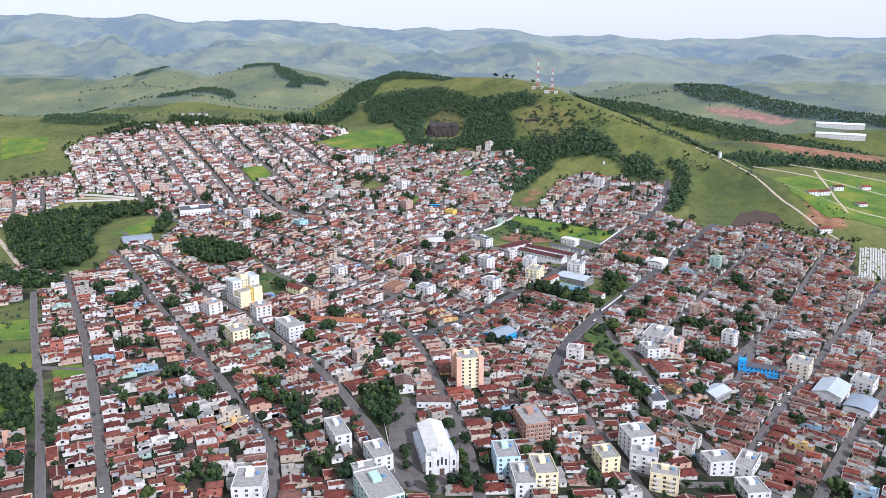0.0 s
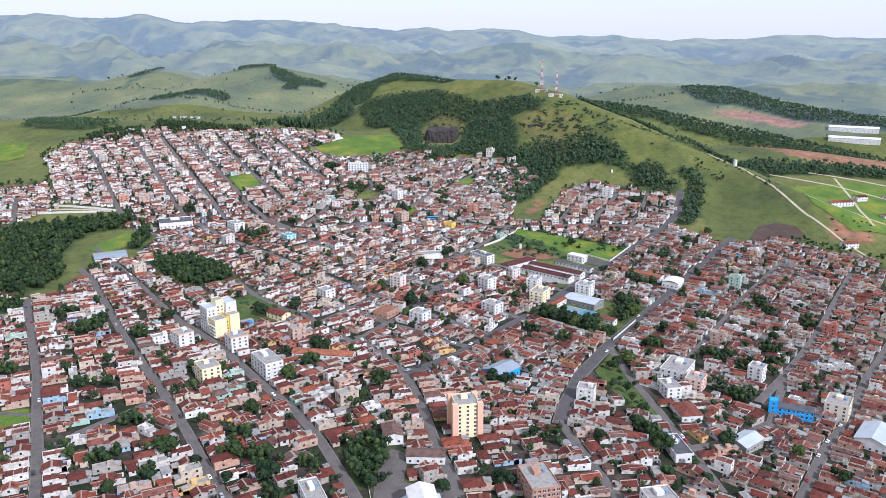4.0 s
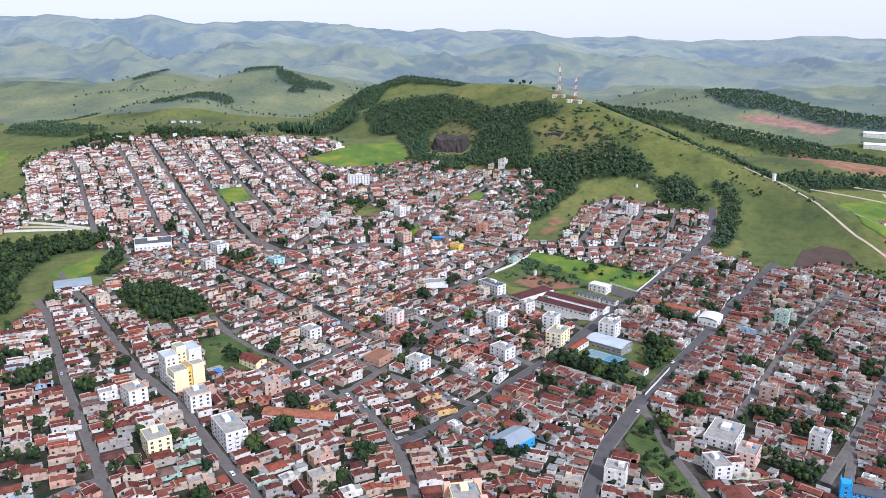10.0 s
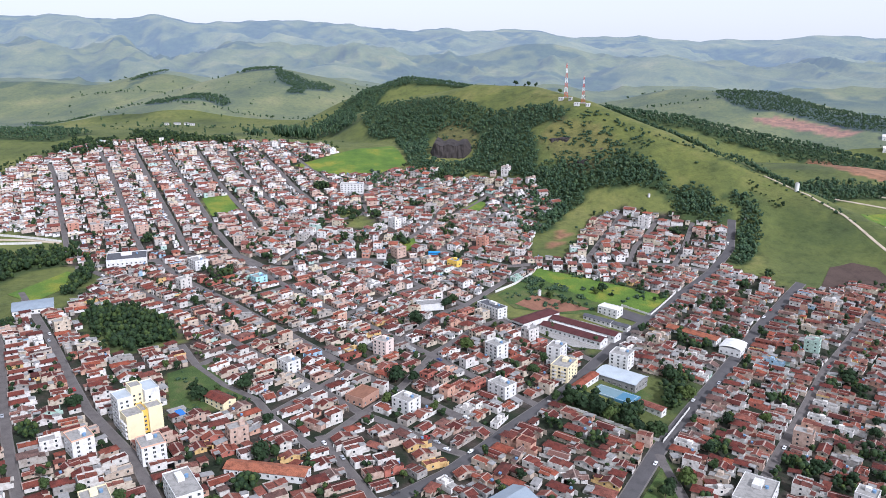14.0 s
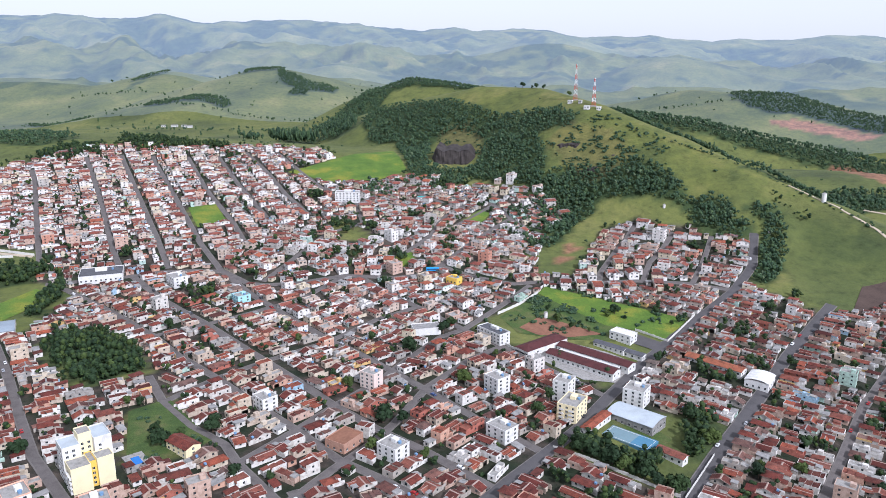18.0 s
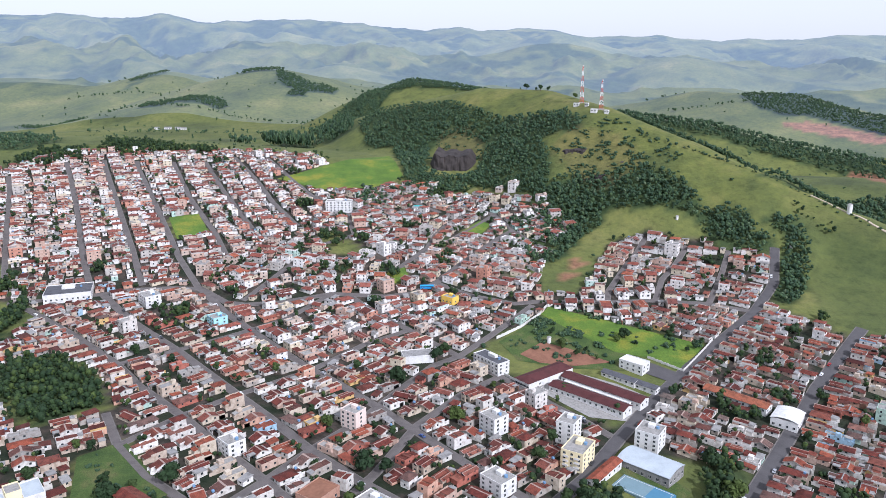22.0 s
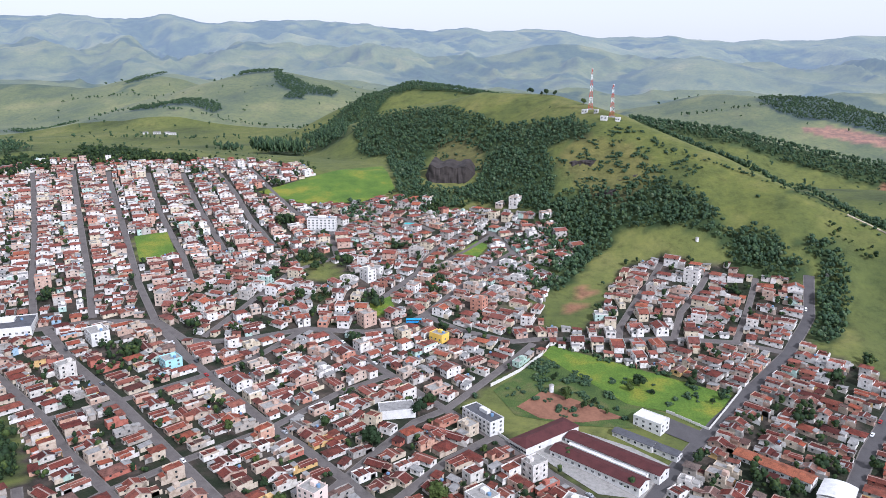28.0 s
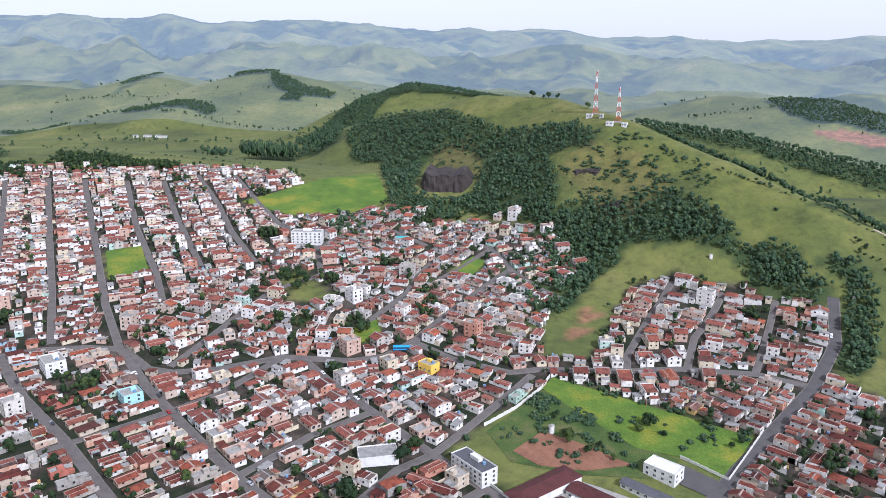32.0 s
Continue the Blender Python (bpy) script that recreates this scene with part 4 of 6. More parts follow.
def windows_on(thing, a, b, z0, floors, storey, per_x, per_y, wide=1.3, tall=1.25, sides="swe"):
    """Rows of windows on the faces of a block of half sizes a and b."""
    for floor in range(floors):
        z = z0 + floor * storey + 1.0
        for s, n, half, turn in (("s", per_x, a, 0), ("n", per_x, a, 180), ("e", per_y, b, 90), ("w", per_y, b, -90)):
            if s not in sides:
                continue
            for k in range(n):
                u = (k + 0.5) / n * 2 * half - half
                place_at = {"s": (u, -b), "n": (u, b), "e": (a, u), "w": (-a, u)}[s]
                share("window", pane(wide, tall), thing, pose(place_at[0], place_at[1], z, 0, 0, turn))


def lean_to(x, y):
    return TURN[int(x - X0), int(y - Y0)]


def block(name, label, x, y, w, d, floors, mat, roof="flat", roof_mat=None, turn=None, storey=3.0, per_x=None, per_y=None, sides="swe", category="apartment building", head=True, balconies=0, trim=None, glazed=True):
    """A building of several storeys: body, roof, parapet, windows, balconies, stair head and water tank."""
    turn = lean_to(x, y) if turn is None else radians(turn)
    # keep the face that looks south as its front
    while math.cos(turn) < 0:
        turn += math.pi
    if math.cos(turn) < 0.7:
        turn += -math.pi / 2 if math.sin(turn) > 0 else math.pi / 2
        w, d = d, w
    TAKEN[footprint(x, y, w, d, turn, 0.8)] = True
    storey = storey * 0.82 if floors > 1 else storey
    h, a, b = floors * storey + 0.3, w / 2, d / 2
    thing = new(name)
    thing.matrix_world = Matrix.Translation((x, y, lie(x, y) + 0.2)) @ Matrix.Rotation(turn, 4, "Z")
    tagged(thing, label, category)
    bm = bmesh.new()
    box(bm, -a, -b, -4, a, b, h)
    if roof == "gable":
        for side in (-1, 1):
            if w >= d:
                bm.faces.new([bm.verts.new(p) for p in ((side * a, -b, h), (side * a, b, h), (side * a, 0, h + 0.32 * b))])
            else:
                bm.faces.new([bm.verts.new(p) for p in ((-a, side * b, h), (a, side * b, h), (0, side * b, h + 0.32 * a))])
    part("body", bm, mat, thing)
    bm = bmesh.new()
    if roof == "flat":
        box(bm, -a + 0.2, -b + 0.2, h - 0.2, a - 0.2, b - 0.2, h + 0.1)
        part("roof", bm, roof_mat or concrete, thing)
        bm = bmesh.new()
        for x0, y0, x1, y1 in ((-a - 0.05, -b - 0.05, a + 0.05, -b + 0.2), (-a - 0.05, b - 0.2, a + 0.05, b + 0.05), (-a - 0.05, -b + 0.2, -a + 0.2, b - 0.2), (a - 0.2, -b + 0.2, a + 0.05, b - 0.2)):
            box(bm, x0, y0, h, x1, y1, h + 0.7)
        part("parapet", bm, trim or mat, thing)
        if head:
            bm = bmesh.new()
            box(bm, -a * 0.3, b * 0.05, h + 0.1, a * 0.25, b * 0.6, h + 2.1, 0, 0.06)
            part("stair_head", bm, mat, thing)
            bm = bmesh.new()
            bmesh.ops.create_cone(bm, cap_ends=True, segments=14, radius1=0.85, radius2=0.95, depth=1.3, matrix=Matrix.Translation((a * 0.5, b * 0.3, h + 0.75)))
            part("water_tank", bm, tank_blue, thing, "blue water tank")
    elif roof == "gable":
        gable_roof(bm, a, b, h, 0.32 * min(a, b), 0.5, w >= d)
        part("roof", bm, roof_mat or roof_tiles, thing)
    elif roof == "hip":
        o, rise, r = 0.6, 0.36 * min(a, b), abs(a - b)
        c = [bm.verts.new(p) for p in ((-a - o, -b - o, h - 0.1), (a + o, -b - o, h - 0.1), (a + o, b + o, h - 0.1), (-a - o, b + o, h - 0.1))]
        r1, r2 = (bm.verts.new((-r, 0, h + rise)), bm.verts.new((r, 0, h + rise))) if a >= b else (bm.verts.new((0, -r, h + rise)), bm.verts.new((0, r, h + rise)))
        fs = ((c[0], c[1], r2, r1), (c[1], c[2], r2), (c[2], c[3], r1, r2), (c[3], c[0], r1)) if a >= b else ((c[0], c[1], r1), (c[1], c[2], r2, r1), (c[2], c[3], r2), (c[3], c[0], r1, r2))
        for f in fs:
            bm.faces.new(f)
        bm.faces.new(c[::-1])
        part("roof", bm, roof_mat or roof_tiles, thing)
    elif roof == "arch":
        n = 10
        rise = min(a, b) * 0.2
        p, q = (a, b) if a >= b else (b, a)
        rings = []
        for k in range(n + 1):
            u = k / n * 2 - 1
            rings.append([(s * (p + 0.4), u * (q + 0.4), h + rise * (1 - u * u)) for s in (-1, 1)])
        vs = [[bm.verts.new(c if a >= b else (c[1], c[0], c[2])) for c in ring] for ring in rings]
        lo = [[bm.verts.new(v.co - Vector((0, 0, 0.2))) for v in ring] for ring in vs]
        for k in range(n):
            bm.faces.new((vs[k][0], vs[k][1], vs[k + 1][1], vs[k + 1][0]))
            bm.faces.new((lo[k][1], lo[k][0], lo[k + 1][0], lo[k + 1][1]))
            for s in (0, 1):
                bm.faces.new((vs[k][s], vs[k + 1][s], lo[k + 1][s], lo[k][s]))
        bmesh.ops.recalc_face_normals(bm, faces=bm.faces)
        part("roof", bm, roof_mat or grey_sheet, thing)
    if glazed:
        windows_on(thing, a, b, 0, floors, storey, per_x or max(2, int(w / 3.6)), per_y or max(1, int(d / 4.6)), sides=sides)
    for k in range(balconies):
        for floor in range(1, floors):
            u = ((k + 0.5) / balconies * 2 - 1) * a
            bm = bmesh.new()
            box(bm, u - 1.4, -b - 1.1, floor * storey - 0.12, u + 1.4, -b, floor * storey)
            box(bm, u - 1.4, -b - 1.1, floor * storey, u + 1.4, -b - 1.0, floor * storey + 0.95)
            part("balcony", bm, trim or white_paint, thing)
    return thing


def build_church():
    x, y, turn = -42, 350, math.atan2(-37, 12) + math.pi / 2
    TAKEN[footprint(x, y, 16, 40, turn, 2)] = True
    church = tagged(new("church"), "white church with a pale gabled nave roof and stepped facade", "church")
    church.matrix_world = Matrix.Translation((x, y, lie(x, y) + 0.2)) @ Matrix.Rotation(turn, 4, "Z")
    bm = bmesh.new()
    box(bm, -6.4, -17, -4, 6.4, 18, 10)
    for yy in (-17, 18):
        bm.faces.new([bm.verts.new(p) for p in ((-6.4, yy, 10), (6.4, yy, 10), (0, yy, 12.4))])
    part("nave", bm, white_paint, church)
    bm = bmesh.new()
    gable_roof(bm, 6.4, 17.6, 10, 2.4, 0.4, False)
    part("roof", bm, make_plain("pale_church_roof", (0.62, 0.6, 0.56), 0.8, 0.1, 0.3), church, "pale weathered roof")
    for s in (-1, 1):
        bm = bmesh.new()
        box(bm, min(s * 6.4, s * 9), -15, -4, max(s * 6.4, s * 9), 16, 5.4)
        part("aisle", bm, white_paint, church)
        bm = bmesh.new()
        top = [bm.verts.new(p) for p in ((s * 6.3, -15.3, 6.9), (s * 6.3, 16.3, 6.9), (s * 9.4, 16.3, 5.5), (s * 9.4, -15.3, 5.5))]
        low = [bm.verts.new(v.co - Vector((0, 0, 0.2))) for v in top]
        bm.faces.new(top)
        bm.faces.new(low[::-1])
        for k in range(4):
            bm.faces.new((top[k], low[k], low[(k + 1) % 4], top[(k + 1) % 4]))
        part("aisle_roof", bm, grey_sheet, church)
        for k in range(6):
            share("window", pane(0.9, 2.2), church, pose(s * 9, -12.5 + k * 5, 1.5, 0, 0, 90 * s))
            share("window", pane(0.9, 1.6), church, pose(s * 6.4, -12.5 + k * 5, 7.4, 0, 0, 90 * s))
    bm = bmesh.new()
    box(bm, -8.2, -18.6, -4, 8.2, -17.02, 10.2)
    box(bm, -5.4, -18.7, 10.2, 5.4, -17.02, 12.6)
    box(bm, -2.6, -18.8, 12.6, 2.6, -17.02, 14.8)
    part("facade", bm, white_paint, church)
    for u in (-8, -4.2, 4.2, 8):
        bm = bmesh.new()
        box(bm, u - 0.45, -18.95, -3, u + 0.45, -18.5, 11.4, 0, 0.08)
        box(bm, u - 0.35, -18.9, 11.4, u + 0.35, -18.3, 12.6, 0, 0.15)
        part("pilaster", bm, white_paint, church)
    for u, z, w, t in ((-6, 4.5, 0.9, 3), (6, 4.5, 0.9, 3), (-2, 5, 1, 3.4), (0, 5.4, 1.1, 4.2), (2, 5, 1, 3.4), (-6, 0.4, 1.2, 2.4), (6, 0.4, 1.2, 2.4)):
        share("window", pane(w, t), church, pose(u, -18.65, z, 0, 0, 0))
    bm = bmesh.new()
    box(bm, -1.2, -18.85, 0, 1.2, -18.5, 3.2)
    part("door", bm, bark, church, "dark wooden double door")
    bm = bmesh.new()
    box(bm, -0.12, -18.1, 14.8, 0.12, -17.9, 17)
    box(bm, -0.7, -18.1, 16, 0.7, -17.9, 16.25)
    part("cross", bm, concrete, church)


def build_tall_flats():
    """The tall white and yellow block of flats with two wings of different height."""
    x, y = -222, 556
    turn = radians(48)
    TAKEN[footprint(x, y, 24, 30, turn, 1)] = True
    tower = tagged(new("tall_apartment_block"), "tall white apartment block with a lower cream-yellow wing", "apartment building")
    tower.matrix_world = Matrix.Translation((x, y, lie(x, y) + 0.2)) @ Matrix.Rotation(turn, 4, "Z")
    for name, x0, y0, x1, y1, h, mat in (("white_wing", -11, -1, -3.02, 11, 18.6, white_paint), ("tall_white_wing", 3.02, -3, 11, 11, 20.4, white_paint), ("stair_tower", -3, 1, 3, 9, 22.6, cream_paint),
                                         ("yellow_wing", -10.5, -12, -1.52, -1.02, 12.4, cream_paint), ("yellow_wing", 1.52, -11, 9, -3.02, 13.6, cream_paint), ("recessed_bay", -1.5, -9.5, 1.5, 0.98, 12.4, yellow_paint)):
        bm = bmesh.new()
        box(bm, x0, y0, -4, x1, y1, h)
        part(name, bm, mat, tower)
        bm = bmesh.new()
        box(bm, x0 + 0.2, y0 + 0.2, h - 0.1, x1 - 0.2, y1 - 0.2, h + 0.12)
        part("roof", bm, grey_sheet if "white" in name else concrete, tower)
        bm = bmesh.new()
        for a0, b0, a1, b1 in ((x0 - 0.05, y0 - 0.05, x1 + 0.05, y0 + 0.2), (x0 - 0.05, y1 - 0.2, x1 + 0.05, y1 + 0.05), (x0 - 0.05, y0 + 0.2, x0 + 0.2, y1 - 0.2), (x1 - 0.2, y0 + 0.2, x1 + 0.05, y1 - 0.2)):
            box(bm, a0, b0, h, a1, b1, h + 0.7)
        part("parapet", bm, mat, tower)
    for floor in range(7):
        z = floor * 2.5 + 1
        for v in (2, 5, 8.5):
            share("window", pane(1.5, 1.2), tower, pose(-11, v, z, 0, 0, -90))
        if floor < 4:
            share("window", pane(1.2, 1.2), tower, pose(0, -9.5, z, 0, 0, 0))
            for v in (-10.5, -7.5, -4.5):
                share("window", pane(1.3, 1.2), tower, pose(-10.5, v, z, 0, 0, -90))
                bm = bmesh.new()
                box(bm, -11.4, v - 1.2, z - 0.9, -10.52, v + 1.2, z - 0.1)
                part("balcony", bm, white_paint, tower)
        else:
            for u in (-9, -6, 5.5):
                share("window", pane(1.2, 1.2), tower, pose(u, -1 if u < 0 else -3, z, 0, 0, 0))
            for u in (-1.5, 1.5):
                share("window", pane(1.1, 1.2), tower, pose(u, 1, z + 1.2, 0, 0, 0))
        share("window", pane(1.3, 1.2), tower, pose(11, 8, z, 0, 0, 90))
    pool = tagged(new("swimming_pool"), "small blue swimming pool on a pale terrace", "pool")
    px, py = -207, 572
    pool.matrix_world = Matrix.Translation((px, py, lie(px, py) + 0.3)) @ Matrix.Rotation(turn, 4, "Z")
    bm = bmesh.new()
    box(bm, -5, -8, -3, 5, 8, 1.2)
    part("terrace", bm, concrete, pool)
    bm = bmesh.new()
    box(bm, -2, -4, 1.2, 2, 4, 1.3)
    part("water", bm, make_plain("pool_water", (0.02, 0.16, 0.5), 0.1, 0.05, 0.5), pool)


def long_hall(name, label, x, y, w, d, h, turn, wall_mat, roof_mat, category="school building", shape="gable", n=0):
    return block(name, label, x, y, w, d, 1, wall_mat, shape, roof_mat, turn, h * 0.8, n or int(w / 4), 2, "swe", category)


def mast(x, y, tall):
    """A lattice mast in red and white bands, with antennas at its head."""
    thing = tagged(new("radio_mast"), "red and white steel lattice mast on the hilltop", "radio mast", "masts on the hill")
    thing.matrix_world = Matrix.Translation((x, y, lie(x, y) - 0.3))
    bands = 7
    for k in range(bands):
        z0, z1 = tall * k / bands, tall * (k + 1) / bands
        r0, r1 = 2.3 - 1.9 * k / bands, 2.3 - 1.9 * (k + 1) / bands
        bm = bmesh.new()
        corners = [(-1, -1), (1, -1), (1, 1), (-1, 1)]

        def rod(p, q, t):
            way = Vector(q) - Vector(p)
            m = Matrix.Translation((Vector(p) + Vector(q)) / 2) @ way.to_track_quat("Z", "Y").to_matrix().to_4x4()
            bmesh.ops.create_cone(bm, cap_ends=False, segments=5, radius1=t, radius2=t, depth=way.length, matrix=m)
        for i, (cx, cy) in enumerate(corners):
            nx, ny = corners[(i + 1) % 4]
            rod((cx * r0, cy * r0, z0), (cx * r1, cy * r1, z1), 0.22)
            rod((cx * r0, cy * r0, z0), (nx * r1, ny * r1, z1), 0.13)
            rod((nx * r0, ny * r0, z0), (cx * r1, cy * r1, z1), 0.13)
            rod((cx * r1, cy * r1, z1), (nx * r1, ny * r1, z1), 0.13)
        part("mast_section", bm, steel_red if k % 2 == 0 else steel_white, thing)
    for z, s in ((0.98, 1.2), (0.9, 0.9), (0.78, 1.0)):
        bm = bmesh.new()
        bmesh.ops.create_cone(bm, cap_ends=True, segments=10, radius1=s * 0.6, radius2=s * 0.25, depth=0.5, matrix=pose(0.4, -1.2, tall * z, 90))
        box(bm, -0.12, -0.9, tall * z - 0.12, 0.12, 0.2, tall * z + 0.12)
        part("antenna", bm, steel_white, thing)
    bm = bmesh.new()
    box(bm, -3.5, -3.5, -1.5, 3.5, 3.5, 0.5)
    part("footing", bm, concrete, thing)


build_church()
build_tall_flats()
mast(8, 1262, 44)
mast(30, 1222, 33)
for hx, hy, hw in ((2, 1250, 6), (22, 1214, 7), (36, 1212, 5), (14, 1240, 4)):
    block("equipment_hut", "small white equipment hut below the masts", hx, hy, hw, 4, 1, white_paint, "flat", None, -20, 2.6, 2, 1, category="hut", head=False)

tower = block("pink_tower_block", "cream apartment tower with salmon pink corner piers", -33, 440, 14, 13, 8, cream_paint, storey=2.9, per_x=3, per_y=2)
for px in (-7, 7):
    for py in (-6.5, 6.5):
        bm = bmesh.new()
        box(bm, px - 1.6, py - 1.5, -4, px + 1.6, py + 1.5, 20.4, 0, 0.05)
        part("corner_pier", bm, pink_paint, tower, "salmon pink corner pier")


def build_blue_building():
    turn = radians(-15)
    TAKEN[footprint(166, 516, 28, 11, turn, 1)] = True
    thing = tagged(new("blue_building"), "bright blue building with a pinnacled corner tower", "public building")
    thing.matrix_world = Matrix.Translation((167, 517, lie(167, 517) + 0.2)) @ Matrix.Rotation(turn, 4, "Z")
    for name, x0, y0, x1, y1, h in (("wing", -8, -4.5, 13, 4.5, 5.6), ("tower", -13.2, -4.5, -8.02, 1.5, 9.5)):
        bm = bmesh.new()
        box(bm, x0, y0, -4, x1, y1, h)
        part(name, bm, blue_paint, thing)
    bm = bmesh.new()
    gable_roof(bm, 10.5, 4.5, 5.6, 1.5, 0.3, True)
    bmesh.ops.translate(bm, verts=bm.verts, vec=(2.5, 0, 0))
    part("roof", bm, dark_slab, thing, "dark ridged roof")
    for cx in (-13, -8.3):
        for cy in (-4.3, 1.3):
            bm = bmesh.new()
            bmesh.ops.create_cone(bm, cap_ends=True, segments=6, radius1=0.5, radius2=0.1, depth=2, matrix=Matrix.Translation((cx, cy, 10.5)))
            part("pinnacle", bm, blue_paint, thing)
    for k in range(8):
        for z in (0.8, 3.4):
            share("window", pane(1.1, 1.4), thing, pose(-6.5 + k * 2.6, -4.5, z))
    for z in (0.8, 3.6, 6.4):
        share("window", pane(1.0, 1.5), thing, pose(-10.6, -4.5, z))


build_blue_building()
block("blue_hall", "workshop hall with blue walls and a grey-blue roof", -16, 518, 20, 15, 1, blue_paint, "gable", blue_sheet, storey=5.2, category="hall")
block("white_apartment_block", "white apartment block with blue-grey balconies", -166, 494, 24, 12, 4, white_paint, balconies=3)
block("white_apartment_block", "white apartment block with a pink roof terrace", -199, 526, 13, 12, 4, white_paint, trim=pink_paint)
block("white_apartment_block", "white apartment block with pink roof terraces", -237, 524, 13, 11, 4, white_paint, trim=pink_paint)
block("cream_apartment_block", "cream apartment block with small windows", -198, 476, 15, 12, 4, cream_paint)
block("yellow_house_block", "yellow two-storey block with a tiled roof", -190, 588, 17, 9, 2, cream_paint, "gable", category="house block")
long_hall("long_school_wing", "long building with an orange clay roof", -137, 524, 42, 9, 4.2, -2, white_paint, orange_tiles)
block("green_office_block", "pale green office block with white fins", -62, 300, 26, 16, 5, green_paint, trim=white_paint, per_x=7)
block("white_shop_block", "white two-storey shop block with a flat roof", -96, 357, 22, 9, 3, white_paint)
block("white_shop_block", "white shop block with a pale flat roof", -70, 338, 18, 10, 3, white_paint)
block("light_blue_block", "light blue apartment block with dark windows", -5, 345, 17, 12, 4, make_plain("pale_blue_paint", (0.5, 0.66, 0.74), 0.8, 0.06, 0.3))
block("white_office_block", "white office block beside the blue block", 4, 328, 20, 10, 3, white_paint)
block("brick_shell_block", "unfinished apartment block of bare orange brick", 8, 384, 22, 14, 4, orange_brick, roof_mat=concrete, per_x=6)
block("yellow_apartment_block", "yellow and pale blue apartment block", 14, 333, 18, 11, 4, cream_paint, balconies=2)
block("cream_apartment_block", "cream apartment block with rows of windows", 47, 359, 14, 10, 3, cream_paint)
block("white_apartment_block", "large white apartment block with stepped roofs", 65, 378, 16, 14, 5, white_paint)
block("white_apartment_block", "white apartment block with balconies", 67, 361, 14, 11, 4, white_paint, balconies=2)
block("yellow_apartment_block", "pale yellow apartment block with dark balconies", 75, 345, 14, 10, 4, cream_paint, balconies=2)
block("white_shop_block", "white corner block with terrace", 107, 372, 12, 14, 3, white_paint)
block("white_shop_block", "long white two-storey block", 124, 378, 20, 10, 2, white_paint)
block("white_shop_block", "white two-storey block with a flat roof", 120, 352, 15, 12, 2, white_paint)
block("office_complex", "broad white office complex with a rooftop frame", 104, 560, 26, 17, 2, white_paint, roof_mat=concrete)
block("pink_block", "salmon pink three-storey block", 112, 538, 14, 11, 3, make_plain("salmon_paint", (0.68, 0.46, 0.38), 0.8, 0.06, 0.3))
block("white_shop_block", "white block with a pink ground floor", 92, 520, 15, 10, 3, white_paint)
block("red_roofed_hall", "low hall with a large orange hipped roof", 98, 494, 18, 13, 1, white_paint, "hip", storey=4, category="hall")
block("cream_office_block", "cream office block with a flat roof", 199, 527, 17, 14, 4, make_plain("beige_paint", (0.66, 0.58, 0.46), 0.8, 0.06, 0.3))
block("grey_warehouse", "warehouse with a wide grey sheet roof", 209, 494, 26, 18, 1, white_paint, "gable", grey_sheet, storey=6, category="warehouse")
block("arched_warehouse", "warehouse with an arched pale blue roof", 221, 476, 22, 16, 1, white_paint, "arch", blue_sheet, storey=5.5, category="warehouse")
block("white_office_block", "white office block behind the warehouse", 239, 516, 20, 14, 3, white_paint)
block("white_shop_block", "low white shop with a dark flat roof", 84, 446, 22, 10, 1, white_paint, roof_mat=dark_slab, storey=4.2)
block("open_shed", "open shed with a pale metal roof", 126, 465, 18, 12, 1, concrete, "gable", grey_sheet, storey=4.5, category="shed")
block("white_apartment_block", "white apartment block with a setback top floor", -123, 298, 18, 14, 4, white_paint)
block("sports_hall", "sports hall with a broad pale metal roof", 46, 675, 29, 17, 1, fibre_cement, "arch", grey_sheet, -32, 4.6, 7, 4, category="sports hall")
block("cube_apartment_block", "white cube-shaped apartment block", 48, 700, 13, 13, 4, white_paint)
block("twin_apartment_block", "white apartment block beside the yellow one", 4, 694, 12, 10, 5, white_paint)
block("twin_apartment_block", "cream-yellow apartment block with stepped plan", 9, 671, 17, 12, 4, cream_paint, balconies=2)
block("white_apartment_block", "white apartment block with dark window slots", -37, 695, 12, 11, 4, white_paint)
block("white_apartment_block", "white three-storey block with a flat roof", -29, 638, 14, 11, 3, white_paint)
block("white_apartment_block", "slender pinkish apartment block", -114, 683, 9, 11, 4, make_plain("pale_pink_paint", (0.68, 0.56, 0.5), 0.8, 0.06, 0.3))
block("white_apartment_block", "white block with a grey flat roof", -83, 606, 13, 11, 3, white_paint)
block("white_apartment_block", "white three-storey block with small windows", -167, 642, 11, 10, 3, white_paint)
block("brick_ruin", "roofless shell of red brick walls", -111, 612, 16, 13, 1, orange_brick, roof_mat=red_soil, storey=4.5, category="unfinished building", head=False)
block("market_hall", "wide low market hall with a dark grey roof", -384, 824, 34, 26, 1, white_paint, "flat", dark_slab, storey=5, category="market hall")
block("arched_shed", "shed with an arched white roof", 131, 747, 17, 15, 1, white_paint, "arch", white_paint, storey=5, category="shed")
long_hall("long_orange_hall", "long low hall with an orange clay roof", 106, 766, 40, 9, 4, -35, white_paint, orange_tiles, "hall")
long_hall("school_front_wing", "white school wing with a maroon hipped roof", -12, 768, 40, 12, 5, 48, white_paint, maroon_sheet, shape="hip")
long_hall("school_long_wing", "long white school wing with a maroon roof", 25, 757, 56, 10, 4.6, -33, white_paint, maroon_sheet)
long_hall("school_long_wing", "long white school wing with a maroon roof and yard", 16, 743, 52, 10, 4.6, -33, white_paint, maroon_sheet)
long_hall("school_annex", "low white school annex with a dark roof", 36, 776, 24, 6, 3.8, -33, white_paint, dark_slab)
